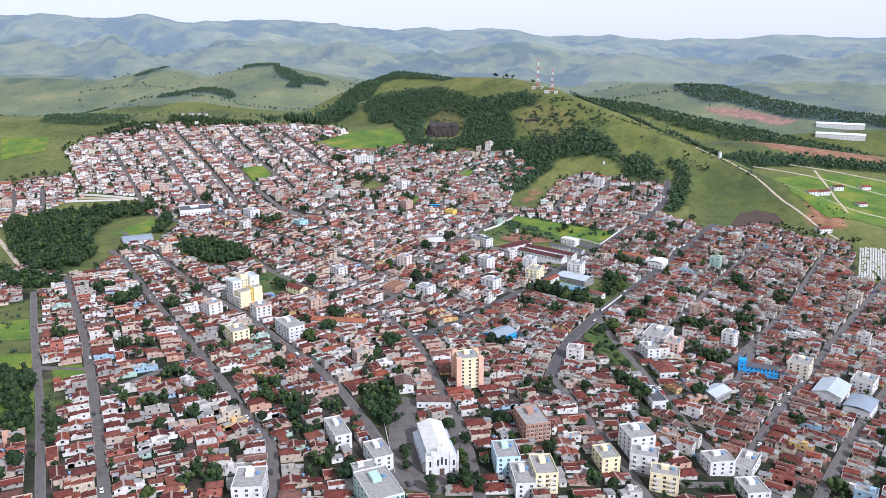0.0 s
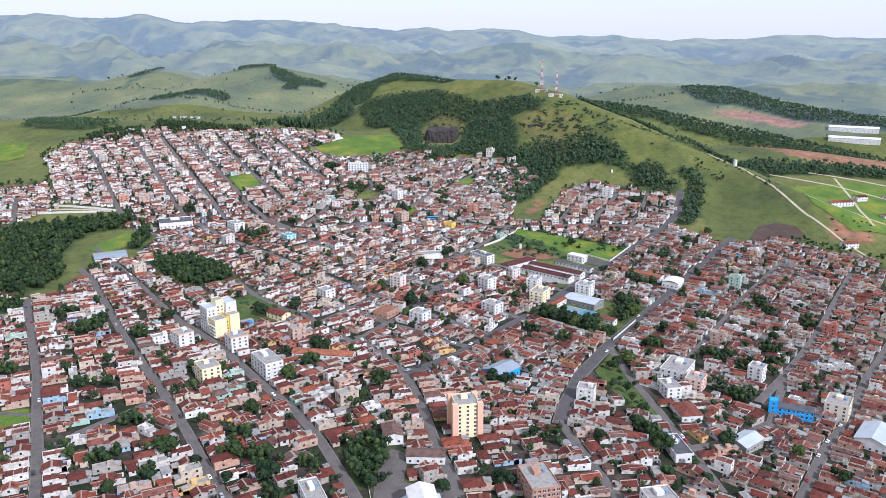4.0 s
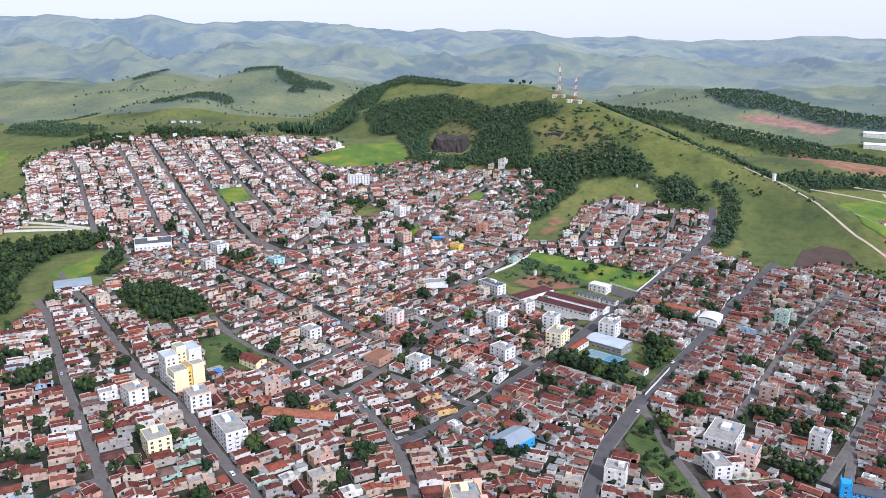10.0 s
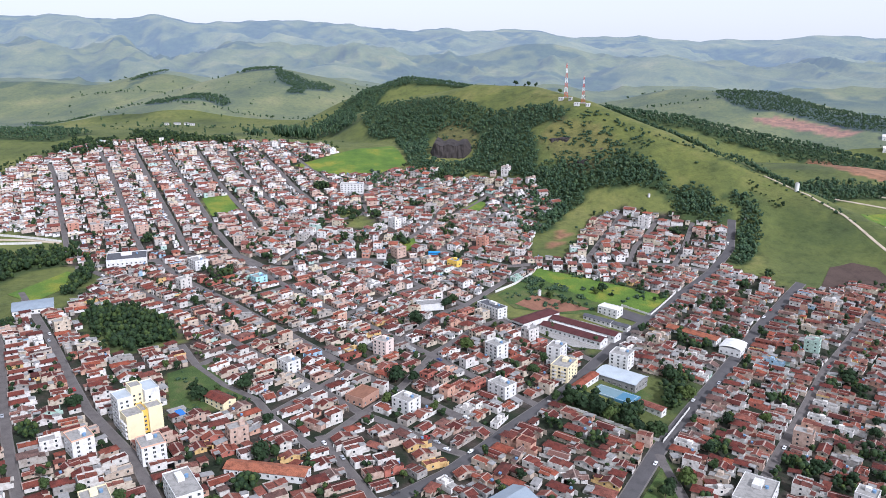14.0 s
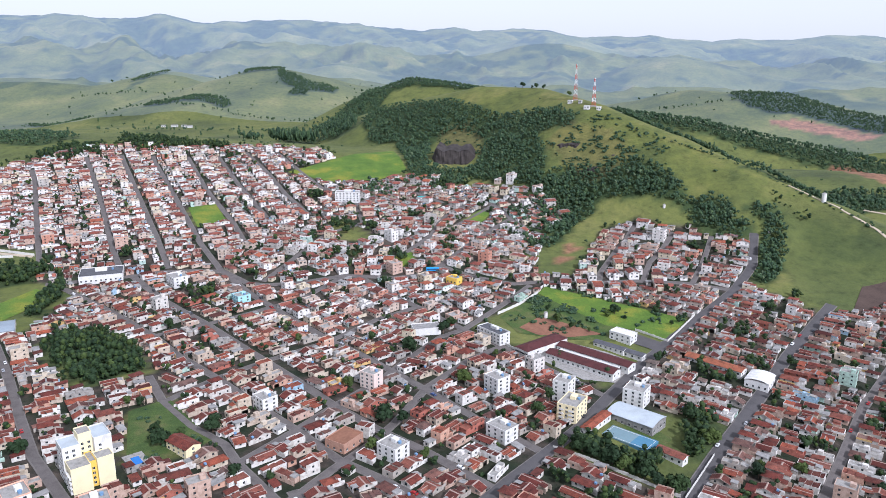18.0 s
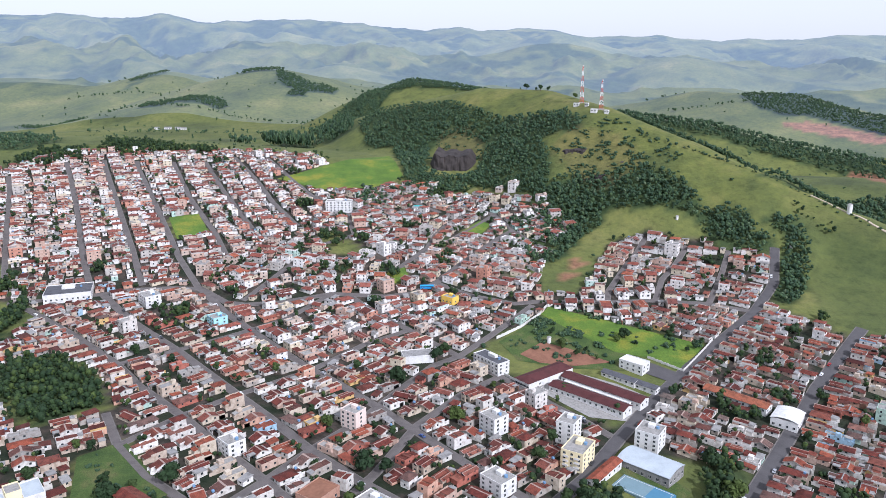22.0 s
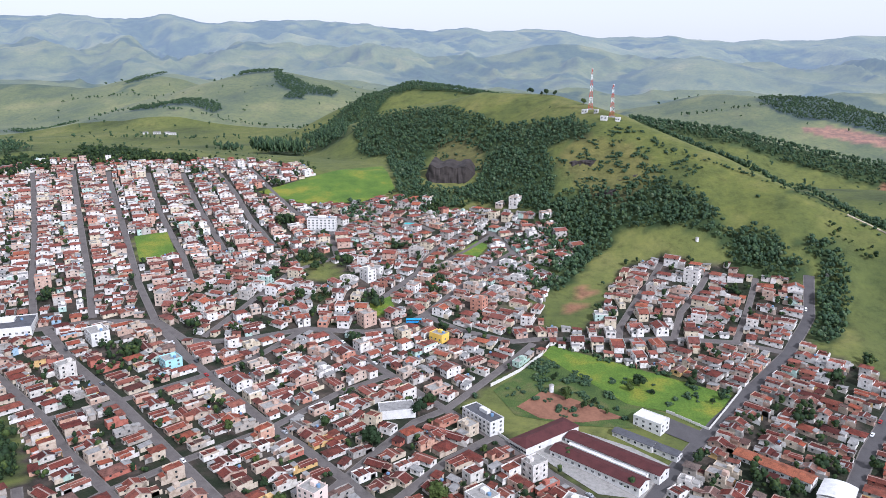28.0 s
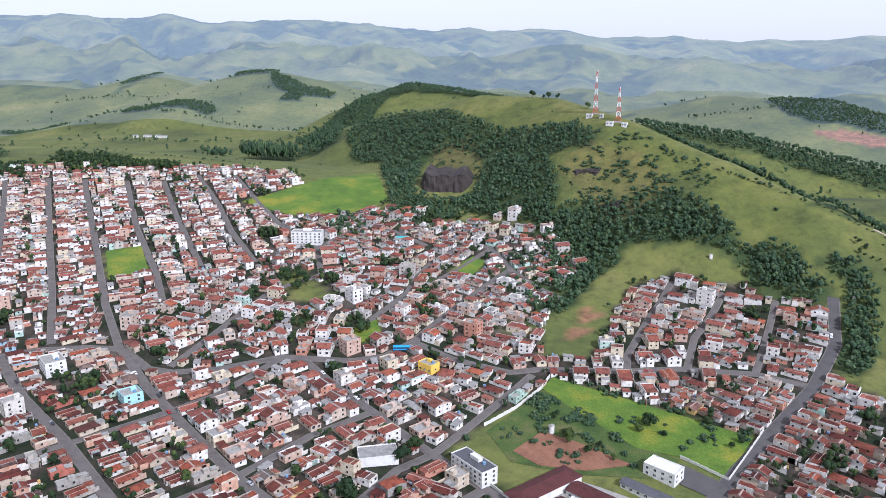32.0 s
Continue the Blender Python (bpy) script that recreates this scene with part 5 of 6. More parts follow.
long_hall("school_annex", "white annex with dark window bands", 52, 767, 15, 6, 4.2, -33, white_paint, dark_slab)
block("white_cube_hall", "plain white hall with a flat roof", 46, 794, 17, 10, 2, white_paint, roof_mat=white_paint, turn=-33, head=False, storey=3.4)
block("white_hall", "plain white hall with a stepped gable", -97, 777, 20, 12, 1, white_paint, "flat", fibre_cement, 22, 4, category="hall", head=False, glazed=False)
block("long_apartment_block", "cream three-storey apartment block on pillars", -47, 775, 24, 10, 3, white_paint, turn=-42, roof_mat=dark_slab, per_x=7)
block("far_apartment_block", "white five-storey apartment block", -232, 1047, 26, 11, 4, white_paint, turn=8)
block("cyan_house", "bright cyan two-storey house", -251, 803, 11, 11, 2, cyan_paint)
block("white_terrace_house", "white three-storey house on the street corner", -316, 824, 16, 12, 3, white_paint)
block("yellow_corner_house", "bright yellow corner shop", -90, 873, 11, 8, 1, yellow_paint, storey=4.5, category="shop")
block("white_cube_house", "slim white four-storey house with terraces", 159, 567, 10, 10, 4, white_paint)
block("stadium_hall", "white hall with a broad pale metal roof by the pitch", -392, 704, 28, 23, 1, white_paint, "arch", blue_sheet, 35, 3.4, category="sports hall")
for fx, fy in ((732, 1942), (712, 1879)):
    block("factory_hall", "long white factory hall in the far valley", fx, fy, 104, 22, 1, white_paint, "gable", white_paint, -21, 8, 12, 3, category="factory")
for fx, fy, fw in ((352, 985, 14), (372, 1005, 16), (398, 1030, 14), (408, 975, 12), (440, 1050, 13), (330, 872, 16)):
    block("new_house", "new white house on the green building plots", fx, fy, fw, 9, 2 if fx < 400 else 1, white_paint, "gable", category="house", turn=20)
for fx, fy, fw in ((-800, 1742, 13), (-782, 1748, 9), (-766, 1736, 15), (-818, 1732, 8)):
    block("farm_building", "pale farm building in the far pasture", fx, fy, fw, 7, 1, white_paint, "gable", fibre_cement, 12, 3.4, category="farm building")
for tx, ty, tr, th in ((250, 1043, 2.2, 9), (98, 1031, 1.3, 3.4), (189, 990, 1.3, 3.4), (-11, 822, 1.5, 5)):
    tank = tagged(new("water_tower"), "white cylindrical water tank on the slope", "water tank", "water tanks")
    tank.matrix_world = Matrix.Translation((tx, ty, lie(tx, ty) - 0.5))
    bm = bmesh.new()
    bmesh.ops.create_cone(bm, cap_ends=True, segments=20, radius1=tr, radius2=tr, depth=th, matrix=Matrix.Translation((0, 0, th / 2)))
    part("drum", bm, white_paint, tank)
    bm = bmesh.new()
    bmesh.ops.create_cone(bm, cap_ends=True, segments=20, radius1=tr + 0.2, radius2=tr * 0.3, depth=0.8, matrix=Matrix.Translation((0, 0, th + 0.4)))
    part("cap", bm, concrete, tank)
court = tagged(new("sports_court"), "blue painted sports court in front of the sports hall", "sports court")
court.matrix_world = Matrix.Translation((41, 653, max(lie(30, 659), lie(52, 646)) + 0.4)) @ Matrix.Rotation(radians(-32), 4, "Z")
TAKEN[footprint(41, 653, 28, 13, radians(-32), 1)] = True
bm = bmesh.new()
box(bm, -14, -6.5, -5, 3, 6.5, 0.1)
part("pale_half", bm, court_pale, court)
bm = bmesh.new()
box(bm, 3.01, -6.5, -5, 14, 6.5, 0.1)
part("blue_half", bm, court_blue, court)
for u0, v0, u1, v1 in ((-13, -5.6, 13, -5.4), (-13, 5.4, 13, 5.6), (-13, -5.4, -12.8, 5.4), (12.8, -5.4, 13, 5.4)):
    bm = bmesh.new()
    box(bm, u0, v0, 0.1, u1, v1, 0.13)
    part("court_line", bm, white_paint, court)
block("school_walkway", "white covered walkway between the school wings", 20.5, 750, 46, 2.6, 1, white_paint, roof_mat=white_paint, turn=-33, head=False, glazed=False, storey=2.6, category="walkway")
block("court_wing", "long low wing with a red clay roof beside the court", 22.5, 662, 26, 5.6, 1, white_paint, "gable", storey=3.6, turn=60, category="school building")
block("gym_annex", "low white annex with a red clay roof beside the court", 62, 640, 16, 6, 1, white_paint, "gable", storey=3.6, turn=-35, category="school building")
patch("school_court", [(56, 806), (77, 793), (69, 780), (48, 792)], asphalt, 0.4, "grey asphalt yard of the school", "yard")
bm = bmesh.new()
bus = tagged(new("bus"), "blue bus parked on the ring road", "bus")
bus.matrix_world = Matrix.Translation((-112, 892, lie(-112, 892) + 0.5)) @ Matrix.Rotation(radians(12), 4, "Z")
box(bm, -5.5, -1.25, 0.4, 5.5, 1.25, 3.2, 0, 0.2)
part("body", bm, blue_paint, bus)
bm = bmesh.new()
box(bm, -5.2, -1.29, 1.6, 5.2, 1.29, 2.5)
part("window_band", bm, window_glass, bus)
for wx in (-3.6, 3.4):
    for wy in (-1.15, 1.15):
        bm = bmesh.new()
        bmesh.ops.create_cone(bm, cap_ends=True, segments=12, radius1=0.5, radius2=0.5, depth=0.3, matrix=pose(wx, wy, 0.5, 90))
        part("wheel", bm, dark_slab, bus)
block("courtyard_house", "long white house with a red roof beside the square", -50, 406, 20, 8, 1, white_paint, "gable", storey=4.4, turn=5, category="house")
block("courtyard_house", "white house with a tall gable facing the square", -71, 424, 12, 10, 1, white_paint, "gable", storey=5, category="house")
pool = tagged(new("garden_pool"), "turquoise garden pool behind the villas", "pool")
pool.matrix_world = Matrix.Translation((-155, 1073, lie(-155, 1073) + 0.6))
bm = bmesh.new()
box(bm, -6, -4, -3, 6, 4, 0.2, 0, 0.1)
part("surround", bm, concrete, pool)
bm = bmesh.new()
box(bm, -5, -3, 0.2, 5, 3, 0.3)
part("water", bm, make_plain("turquoise_water", (0.08, 0.5, 0.52), 0.1, 0.05, 0.5), pool)
TAKEN[footprint(-155, 1073, 14, 10, 0)] = True
# the cemetery: rows of small pale tombs
verts, faces = [], []
tomb_rng = random.Random(4)
for u in range(24):
    for v in range(26):
        x, y = 328 + u * 2.6 + v * 1.1, 760 + v * 2.9 + tomb_rng.uniform(-0.3, 0.3)
        if tomb_rng.random() < 0.15 or not inside(OPEN_GROUND["cemetery"], np.array(x), np.array(y)):
            continue
        z, h, n = lie(x, y), tomb_rng.uniform(0.6, 1.6), len(verts)
        verts += [(x + a, y + b, z + c) for c in (-0.5, h) for a, b in ((-0.7, -1.1), (0.7, -1.1), (0.7, 1.1), (-0.7, 1.1))]
        faces += [tuple(n + i for i in f) for f in ((4, 5, 6, 7), (0, 1, 5, 4), (1, 2, 6, 5), (2, 3, 7, 6), (3, 0, 4, 7))]
tagged(new("tombs", mesh_of("tombs", verts, faces, [fence_white])), "rows of small pale tombs in the cemetery", "tombs", kind="stuff")


# ---- the town's houses ----
RNG = random.Random(7)


def thicken(roof, top, deep):
    low = [roof.verts.new((v.co.x, v.co.y, v.co.z - deep)) for v in top]
    roof.faces.new(top)
    roof.faces.new(low[::-1])
    for k in range(4):
        roof.faces.new((top[k], low[k], low[(k + 1) % 4], top[(k + 1) % 4]))


def gabled(walls, roof, x0, y0, x1, y1, base, h, pitch, axis, over=0.65):
    """A block with two roof slopes; axis tells which way its ridge runs."""
    box(walls, x0, y0, base, x1, y1, h)
    cx, cy = (x0 + x1) / 2, (y0 + y1) / 2
    half = (x1 - x0) / 2 if axis == "y" else (y1 - y0) / 2
    top, eave = h + half * pitch, h - over * pitch
    if axis == "y":
        ends = [((x0, y, h), (x1, y, h), (cx, y, top)) for y in (y0, y1)]
        slopes = [((x, y0 - over, eave), (x, y1 + over, eave), (cx, y1 + over, top), (cx, y0 - over, top)) for x in (x0 - over, x1 + over)]
    else:
        ends = [((x, y0, h), (x, y1, h), (x, cy, top)) for x in (x0, x1)]
        slopes = [((x0 - over, y, eave), (x1 + over, y, eave), (x1 + over, cy, top), (x0 - over, cy, top)) for y in (y0 - over, y1 + over)]
    for tri in ends:
        walls.faces.new([walls.verts.new(p) for p in tri])
    # one bent sheet, with pale mortar along its verges and ridge, and its underside
    (e0, e1, r1, r0), (f0, f1) = [Vector(p) for p in slopes[0]], [Vector(p) for p in slopes[1][:2]]
    grid = []
    edge = 0.26 / (e1 - e0).length
    for u in (0, edge, 1 - edge, 1):
        e, r, f = e0.lerp(e1, u), r0.lerp(r1, u), f0.lerp(f1, u)
        grid.append([roof.verts.new(p) for p in (e, e.lerp(r, 0.9), r + Vector((0, 0, 0.06)), f.lerp(r, 0.9), f)])
    for p in range(3):
        for q in range(4):
            roof.faces.new((grid[p][q], grid[p + 1][q], grid[p + 1][q + 1], grid[p][q + 1])).material_index = 3 if p != 1 or q in (1, 2) else 0
    rim = [grid[0][0], grid[3][0], grid[3][2], grid[3][4], grid[0][4], grid[0][2]]
    low = [roof.verts.new((v.co.x, v.co.y, v.co.z - 0.2)) for v in rim]
    for a, b in ((0, 1), (3, 4)):
        roof.faces.new((rim[a], low[a], low[b], rim[b]))
    for outer, a, b in (((grid[3][0], grid[3][1], grid[3][2]), 1, 2), ((grid[3][2], grid[3][3], grid[3][4]), 2, 3), ((grid[0][4], grid[0][3], grid[0][2]), 4, 5), ((grid[0][2], grid[0][1], grid[0][0]), 5, 0)):
        roof.faces.new((*outer, low[b], low[a])).material_index = 3
    roof.faces.new((low[0], low[1], low[2], low[5]))
    roof.faces.new((low[5], low[2], low[3], low[4]))


def house_mesh(kind, w, d, h, pitch, seed):
    """Walls and roof of a small house as two meshes; its long side lies along y, the street at -y."""
    rng = random.Random(seed)
    a, b = w / 2, d / 2
    walls, roof = bmesh.new(), bmesh.new()
    base = -3.0
    if kind in ("gable", "side_gable"):
        gabled(walls, roof, -a, -b, a, b, base, h, pitch, "y" if kind == "gable" else "x")
    elif kind == "cross":
        # a wing towards the street, and a flat garage roof in the corner beside it
        mid, edge, flip = -b + d * rng.uniform(0.3, 0.45), rng.uniform(-0.1, 0.15) * w, rng.choice((-1, 1))
        gabled(walls, roof, -a, mid, a, b, base, h, pitch, "x")
        w0, w1 = sorted((-a * flip, edge * flip))
        gabled(walls, roof, w0, -b, w1, mid + 0.8, base, h - 0.15, pitch, "y")
        g0, g1 = sorted((a * flip, (edge + 0.5) * flip))
        g1 = g1 - 0.02
        box(walls, g0, -b, base, g1, -b + 0.15, 2.2)
        for f in box(roof, g0, -b, 2.45, g1, mid - 0.03, 2.6):
            f.material_index = 1
    elif kind == "double":
        for x0, x1, drop in ((-a, -0.05, 0), (0.05, a, rng.uniform(0.2, 0.7))):
            gabled(walls, roof, x0, -b + drop * 2, x1, b, base, h - drop, pitch, "y", 0.35)
    elif kind == "parapet":
        box(walls, -a, -b, base, a, b, h)
        for x in (-a - 0.02, a - 0.18):
            box(walls, x, -b - 0.02, h, x + 0.2, b + 0.02, h + 1.15)
        box(walls, -a + 0.18, -b - 0.02, h, a - 0.18, -b + 0.18, h + 1.15)
        cut = rng.uniform(-b * 0.3, b * 0.4)
        for y0, y1, z0, z1 in ((-b + 0.2, cut, h + 0.75, h + 0.2), (cut + 0.1, b + 0.3, h + 0.85, h + 0.1)):
            top = [roof.verts.new(p) for p in ((-a + 0.2, y0, z0), (a - 0.2, y0, z0), (a - 0.2, y1, z1), (-a + 0.2, y1, z1))]
            thicken(roof, top, 0.12)
    elif kind == "hip":
        box(walls, -a, -b, base, a, b, h)
        o, rise, r = 0.75, min(a, b) * pitch, abs(b - a)
        z0, z1 = h - 0.1, h + rise
        c = [roof.verts.new(p) for p in ((-a - o, -b - o, z0), (a + o, -b - o, z0), (a + o, b + o, z0), (-a - o, b + o, z0))]
        if b >= a:
            r1, r2 = roof.verts.new((0, -r, z1)), roof.verts.new((0, r, z1))
            fs = ((c[0], c[1], r1), (c[1], c[2], r2, r1), (c[2], c[3], r2), (c[3], c[0], r1, r2))
        else:
            r1, r2 = roof.verts.new((-r, 0, z1)), roof.verts.new((r, 0, z1))
            fs = ((c[0], c[1], r2, r1), (c[1], c[2], r2), (c[2], c[3], r1, r2), (c[3], c[0], r1))
        for f in fs:
            roof.faces.new(f)
        roof.faces.new(c[::-1])
    elif kind == "lean":
        box(walls, -a, -b, base, a, b, h)
        z0, z1 = h + 0.1, h + 0.1 + 2 * b * 0.12
        top = [roof.verts.new(p) for p in ((-a - 0.3, -b - 0.3, z0), (a + 0.3, -b - 0.3, z0), (a + 0.3, b + 0.3, z1), (-a - 0.3, b + 0.3, z1))]
        low = [roof.verts.new((v.co.x, v.co.y, v.co.z - 0.1)) for v in top]
        roof.faces.new(top)
        roof.faces.new(low[::-1])
        for k in range(4):
            roof.faces.new((top[k], low[k], low[(k + 1) % 4], top[(k + 1) % 4]))
    else:
        box(walls, -a, -b, base, a, b, h)
        rim = [[walls.verts.new((sx * (a + g), sy * (b + g), z)) for sx, sy in ((-1, -1), (1, -1), (1, 1), (-1, 1))] for g, z in ((0.03, h), (0.03, h + 0.8), (-0.17, h + 0.8), (-0.17, h))]
        for p, q in zip(rim, rim[1:]):
            for k in range(4):
                walls.faces.new((p[k], p[(k + 1) % 4], q[(k + 1) % 4], q[k]))
        box(roof, -a + 0.17, -b + 0.17, h - 0.1, a - 0.17, b - 0.17, h + 0.12)
        sx, sy = rng.uniform(-a / 2, 0), rng.uniform(0, b / 2)
        box(walls, sx, sy, h + 0.12, sx + min(2.6, a), sy + min(2.8, b - 0.5), h + 2.2)
    bmesh.ops.recalc_face_normals(roof, faces=roof.faces)
    if kind != "lean" and h < 8:
        # a lower kitchen wing at the back with a fibre-cement roof, yard walls, and a tank
        e0, e1, deep = rng.choice(((-a, a * 0.3), (-a * 0.2, a), (-a * 0.7, a * 0.7))) + (rng.uniform(2.2, 4.2),)
        box(walls, e0, b + 0.01, base, e1, b + deep, 2.7)
        top = [roof.verts.new(p) for p in ((e0 - 0.2, b + 0.03, 3.15), (e1 + 0.2, b + 0.03, 3.15), (e1 + 0.2, b + deep + 0.3, 2.75), (e0 - 0.2, b + deep + 0.3, 2.75))]
        low = [roof.verts.new((v.co.x, v.co.y, v.co.z - 0.08)) for v in top]
        tone = rng.choice((0, 0, 1))
        faces = [roof.faces.new(top), roof.faces.new(low[::-1])] + [roof.faces.new((top[k], low[k], low[(k + 1) % 4], top[(k + 1) % 4])) for k in range(4)]
        for f in faces:
            f.material_index = tone
        for x in (-a, a - 0.15):
            box(walls, x, b + 0.01, base, x + 0.15, b + deep + rng.uniform(0.5, 2), rng.uniform(1.7, 2.3))
        if rng.random() < 0.04:
            box(roof, e0 + 0.3, b + 0.8, 3.1, e0 + 1.5, b + 2, 4.1, 2)
    # windows and doors: dark recesses with a pale frame round them
    spots = []
    for floor in range(max(1, int(round((h - 0.4) / 2.8)))):
        z = floor * 2.8 + 1.0
        for side in (-1, 1):
            n = max(1, int(w / 3.4))
            spots += [("y", side, (k + 0.5) / n * w - a, z, 1.1 if rng.random() < 0.7 else 1.7) for k in range(n)]
            n = max(1, int(d / 4.5))
            spots += [("x", side, (k + 0.5) / n * d - b, z, 1.1) for k in range(n)]
    return walls, roof, spots


def panel(bm, axis, side, u, z, wide, tall, a, b, out, slot):
    if axis == "y":
        y = side * b
        return box(bm, u - wide / 2, min(y, y + side * out), z, u + wide / 2, max(y, y + side * out), z + tall, slot)
    x = side * a
    return box(bm, min(x, x + side * out), u - wide / 2, z, max(x, x + side * out), u + wide / 2, z + tall, slot)


def quarter(x):
    """Where the newer quarters begin, up the slope."""
    return 850 if x < -250 else 760 if x < -60 else 860


KINDS = []
specs = []
for n in range(55):
    r = random.Random(100 + n)
    kind = ("gable", "cross", "double", "side_gable", "cross", "hip", "parapet", "hip", "flat", "lean", "parapet")[n % 11]
    storeys = 2 if r.random() < (0.13 if kind != "flat" else 0.4) else 1
    w, d = r.uniform(4.4, 7.2), r.uniform(6.2, 10.8)
    h = (2.35 if storeys == 1 else 4.9) + r.uniform(-0.15, 0.4)
    if kind == "lean":
        w, d, h = r.uniform(3.2, 5), r.uniform(3.5, 6.5), 2.2
    specs.append((kind, w, d, h, r.uniform(0.3, 0.44)))
for n in range(22):  # broader houses of the newer quarters
    r = random.Random(500 + n)
    kind = ("gable", "cross", "hip", "flat", "side_gable", "double", "cross", "parapet", "hip", "flat", "side_gable")[n % 11]
    specs.append((kind, r.uniform(6.4, 9.4), r.uniform(7.5, 11.5), (2.7 if r.random() < 0.55 else 5.3) + r.uniform(-0.1, 0.4), r.uniform(0.3, 0.42)))
for n in range(6):  # a few three-storey flats
    r = random.Random(300 + n)
    specs.append(("flat", r.uniform(7.5, 9.5), r.uniform(9, 12), 8.6, 0))
for n, (kind, w, d, h, pitch) in enumerate(specs):
    walls, roof, spots = house_mesh(kind, w, d, h, pitch, n)
    wm, rm = bpy.data.meshes.new("house"), bpy.data.meshes.new("roof")
    joined = walls.copy()
    for axis, side, u, z, wide in spots:
        panel(joined, axis, side, u, z, wide, 1.15 if wide < 1.5 else 1.5, w / 2, d / 2, 0.03, 1)
    jm = bpy.data.meshes.new("house")
    joined.to_mesh(jm)
    walls.to_mesh(wm)
    roof.to_mesh(rm)
    for me in (wm, jm):
        me.materials.append(wall_paint)
        me.materials.append(window_glass)
    rm.materials.append(roof_tiles if kind != "flat" and (kind != "lean" or n % 3) else fibre_cement if kind == "lean" else concrete)
    rm.materials.append(fibre_cement)
    rm.materials.append(tank_blue)
    rm.materials.append(mortar)
    fm, nm = jm.copy(), rm.copy()  # the same house in the paler paint of the newer quarters
    fm.materials[0], nm.materials[0] = pale_wall, pink_tiles if rm.materials[0] is roof_tiles else rm.materials[0]
    KINDS.append(dict(newer=fm, new_roof=nm, kind=kind, w=w, d=d, deep=d + (3 if kind != "lean" and h < 8 else 0), h=h, plain=wm, full=jm, roof=rm, spots=spots))
    joined.free(), walls.free(), roof.free()
WINDOW = {}
for wide in (1.1, 1.7):
    bm = bmesh.new()
    tall = 1.15 if wide < 1.5 else 1.5
    box(bm, -wide / 2, -0.05, 0, wide / 2, 0.04, tall, 0)
    box(bm, -wide / 2 - 0.08, -0.09, -0.08, wide / 2 + 0.08, 0.0, 0.0, 1)
    box(bm, -0.03, -0.07, 0, 0.03, 0.0, tall, 1)
    me = bpy.data.meshes.new("window")
    bm.to_mesh(me)
    bm.free()
    me.materials.append(window_glass)
    me.materials.append(white_paint)
    WINDOW[wide] = me


def free(cells):
    i, j = cells
    if i.min() < 0 or j.min() < 0 or i.max() >= X1 - X0 or j.max() >= Y1 - Y0:
        return False
    return not TAKEN[i, j].any()


LOTS = []  # kind, x, y, turn


def settle(x, y, turn, k, keep=0.2):
    spec = KINDS[k]
    back = (spec["deep"] - spec["d"]) / 2
    fx, fy = x - math.sin(turn) * back, y + math.cos(turn) * back
    if not free(footprint(fx, fy, spec["w"], spec["deep"], turn, -0.6)):
        return False
    TAKEN[footprint(fx, fy, spec["w"], spec["deep"], turn, keep)] = True
    LOTS.append((k, x, y, turn))
    return True


SMALL = [k for k, s in enumerate(KINDS) if s["kind"] == "lean"]
MAIN = [k for k, s in enumerate(KINDS) if s["kind"] != "lean" and k < 55]
BROAD = [k for k, s in enumerate(KINDS) if 55 <= k < 77]
TALL = [k for k, s in enumerate(KINDS) if s["h"] > 8]
for name, (width, line) in STREETS.items():
    if "track" in name:
        continue
    for row in (0, 1, 2, 3, 4):
        for side in (-1, 1):
            for (ax, ay), (bx, by) in zip(line, line[1:]):
                length, turn = math.hypot(bx - ax, by - ay), math.atan2(by - ay, bx - ax)
                s = RNG.uniform(0, 4)
                while s < length:
                    k = RNG.choice(TALL) if RNG.random() < 0.018 else RNG.choice(BROAD if ay > quarter(ax) and RNG.random() < 0.7 else MAIN)
                    spec = KINDS[k]
                    s += spec["w"] / 2 + RNG.uniform(-0.1, 0.25)
                    off = side * (width / 2 + 0.75 + RNG.choice((0.0, 0.1, 0.2, 0.9)) + spec["d"] / 2 + row * 10.5)
                    x, y = ax + math.cos(turn) * s - math.sin(turn) * off, ay + math.sin(turn) * s + math.cos(turn) * off
                    settle(x, y, turn + (math.pi if side < 0 else 0), k)
                    s += spec["w"] / 2
for n in range(80000):
    x, y = RNG.uniform(X0 + 20, X1 - 20), RNG.uniform(Y0 + 20, Y1 - 20)
    i, j = int(x - X0), int(y - Y0)
    if TAKEN[i, j] or NEAR[i, j] > 42:
        continue
    k = RNG.choice(SMALL) if RNG.random() < 0.22 else RNG.choice(BROAD if y > quarter(x) and RNG.random() < 0.5 else MAIN)
    settle(x, y, TURN[i, j] + RNG.choice((0, 1, 2, 3)) * math.pi / 2, k, 0.1)


for n in range(60000):  # sheds and kitchens in what is left of the yards
    x, y = RNG.uniform(X0 + 20, X1 - 20), RNG.uniform(Y0 + 20, Y1 - 20)
    i, j = int(x - X0), int(y - Y0)
    if not TAKEN[i, j] and NEAR[i, j] < 42 and RNG.random() < (0.22 if y < 840 else 0.8):
        settle(x, y, TURN[i, j] + RNG.choice((0, 1, 2, 3)) * math.pi / 2, RNG.choice(SMALL), 0.0)


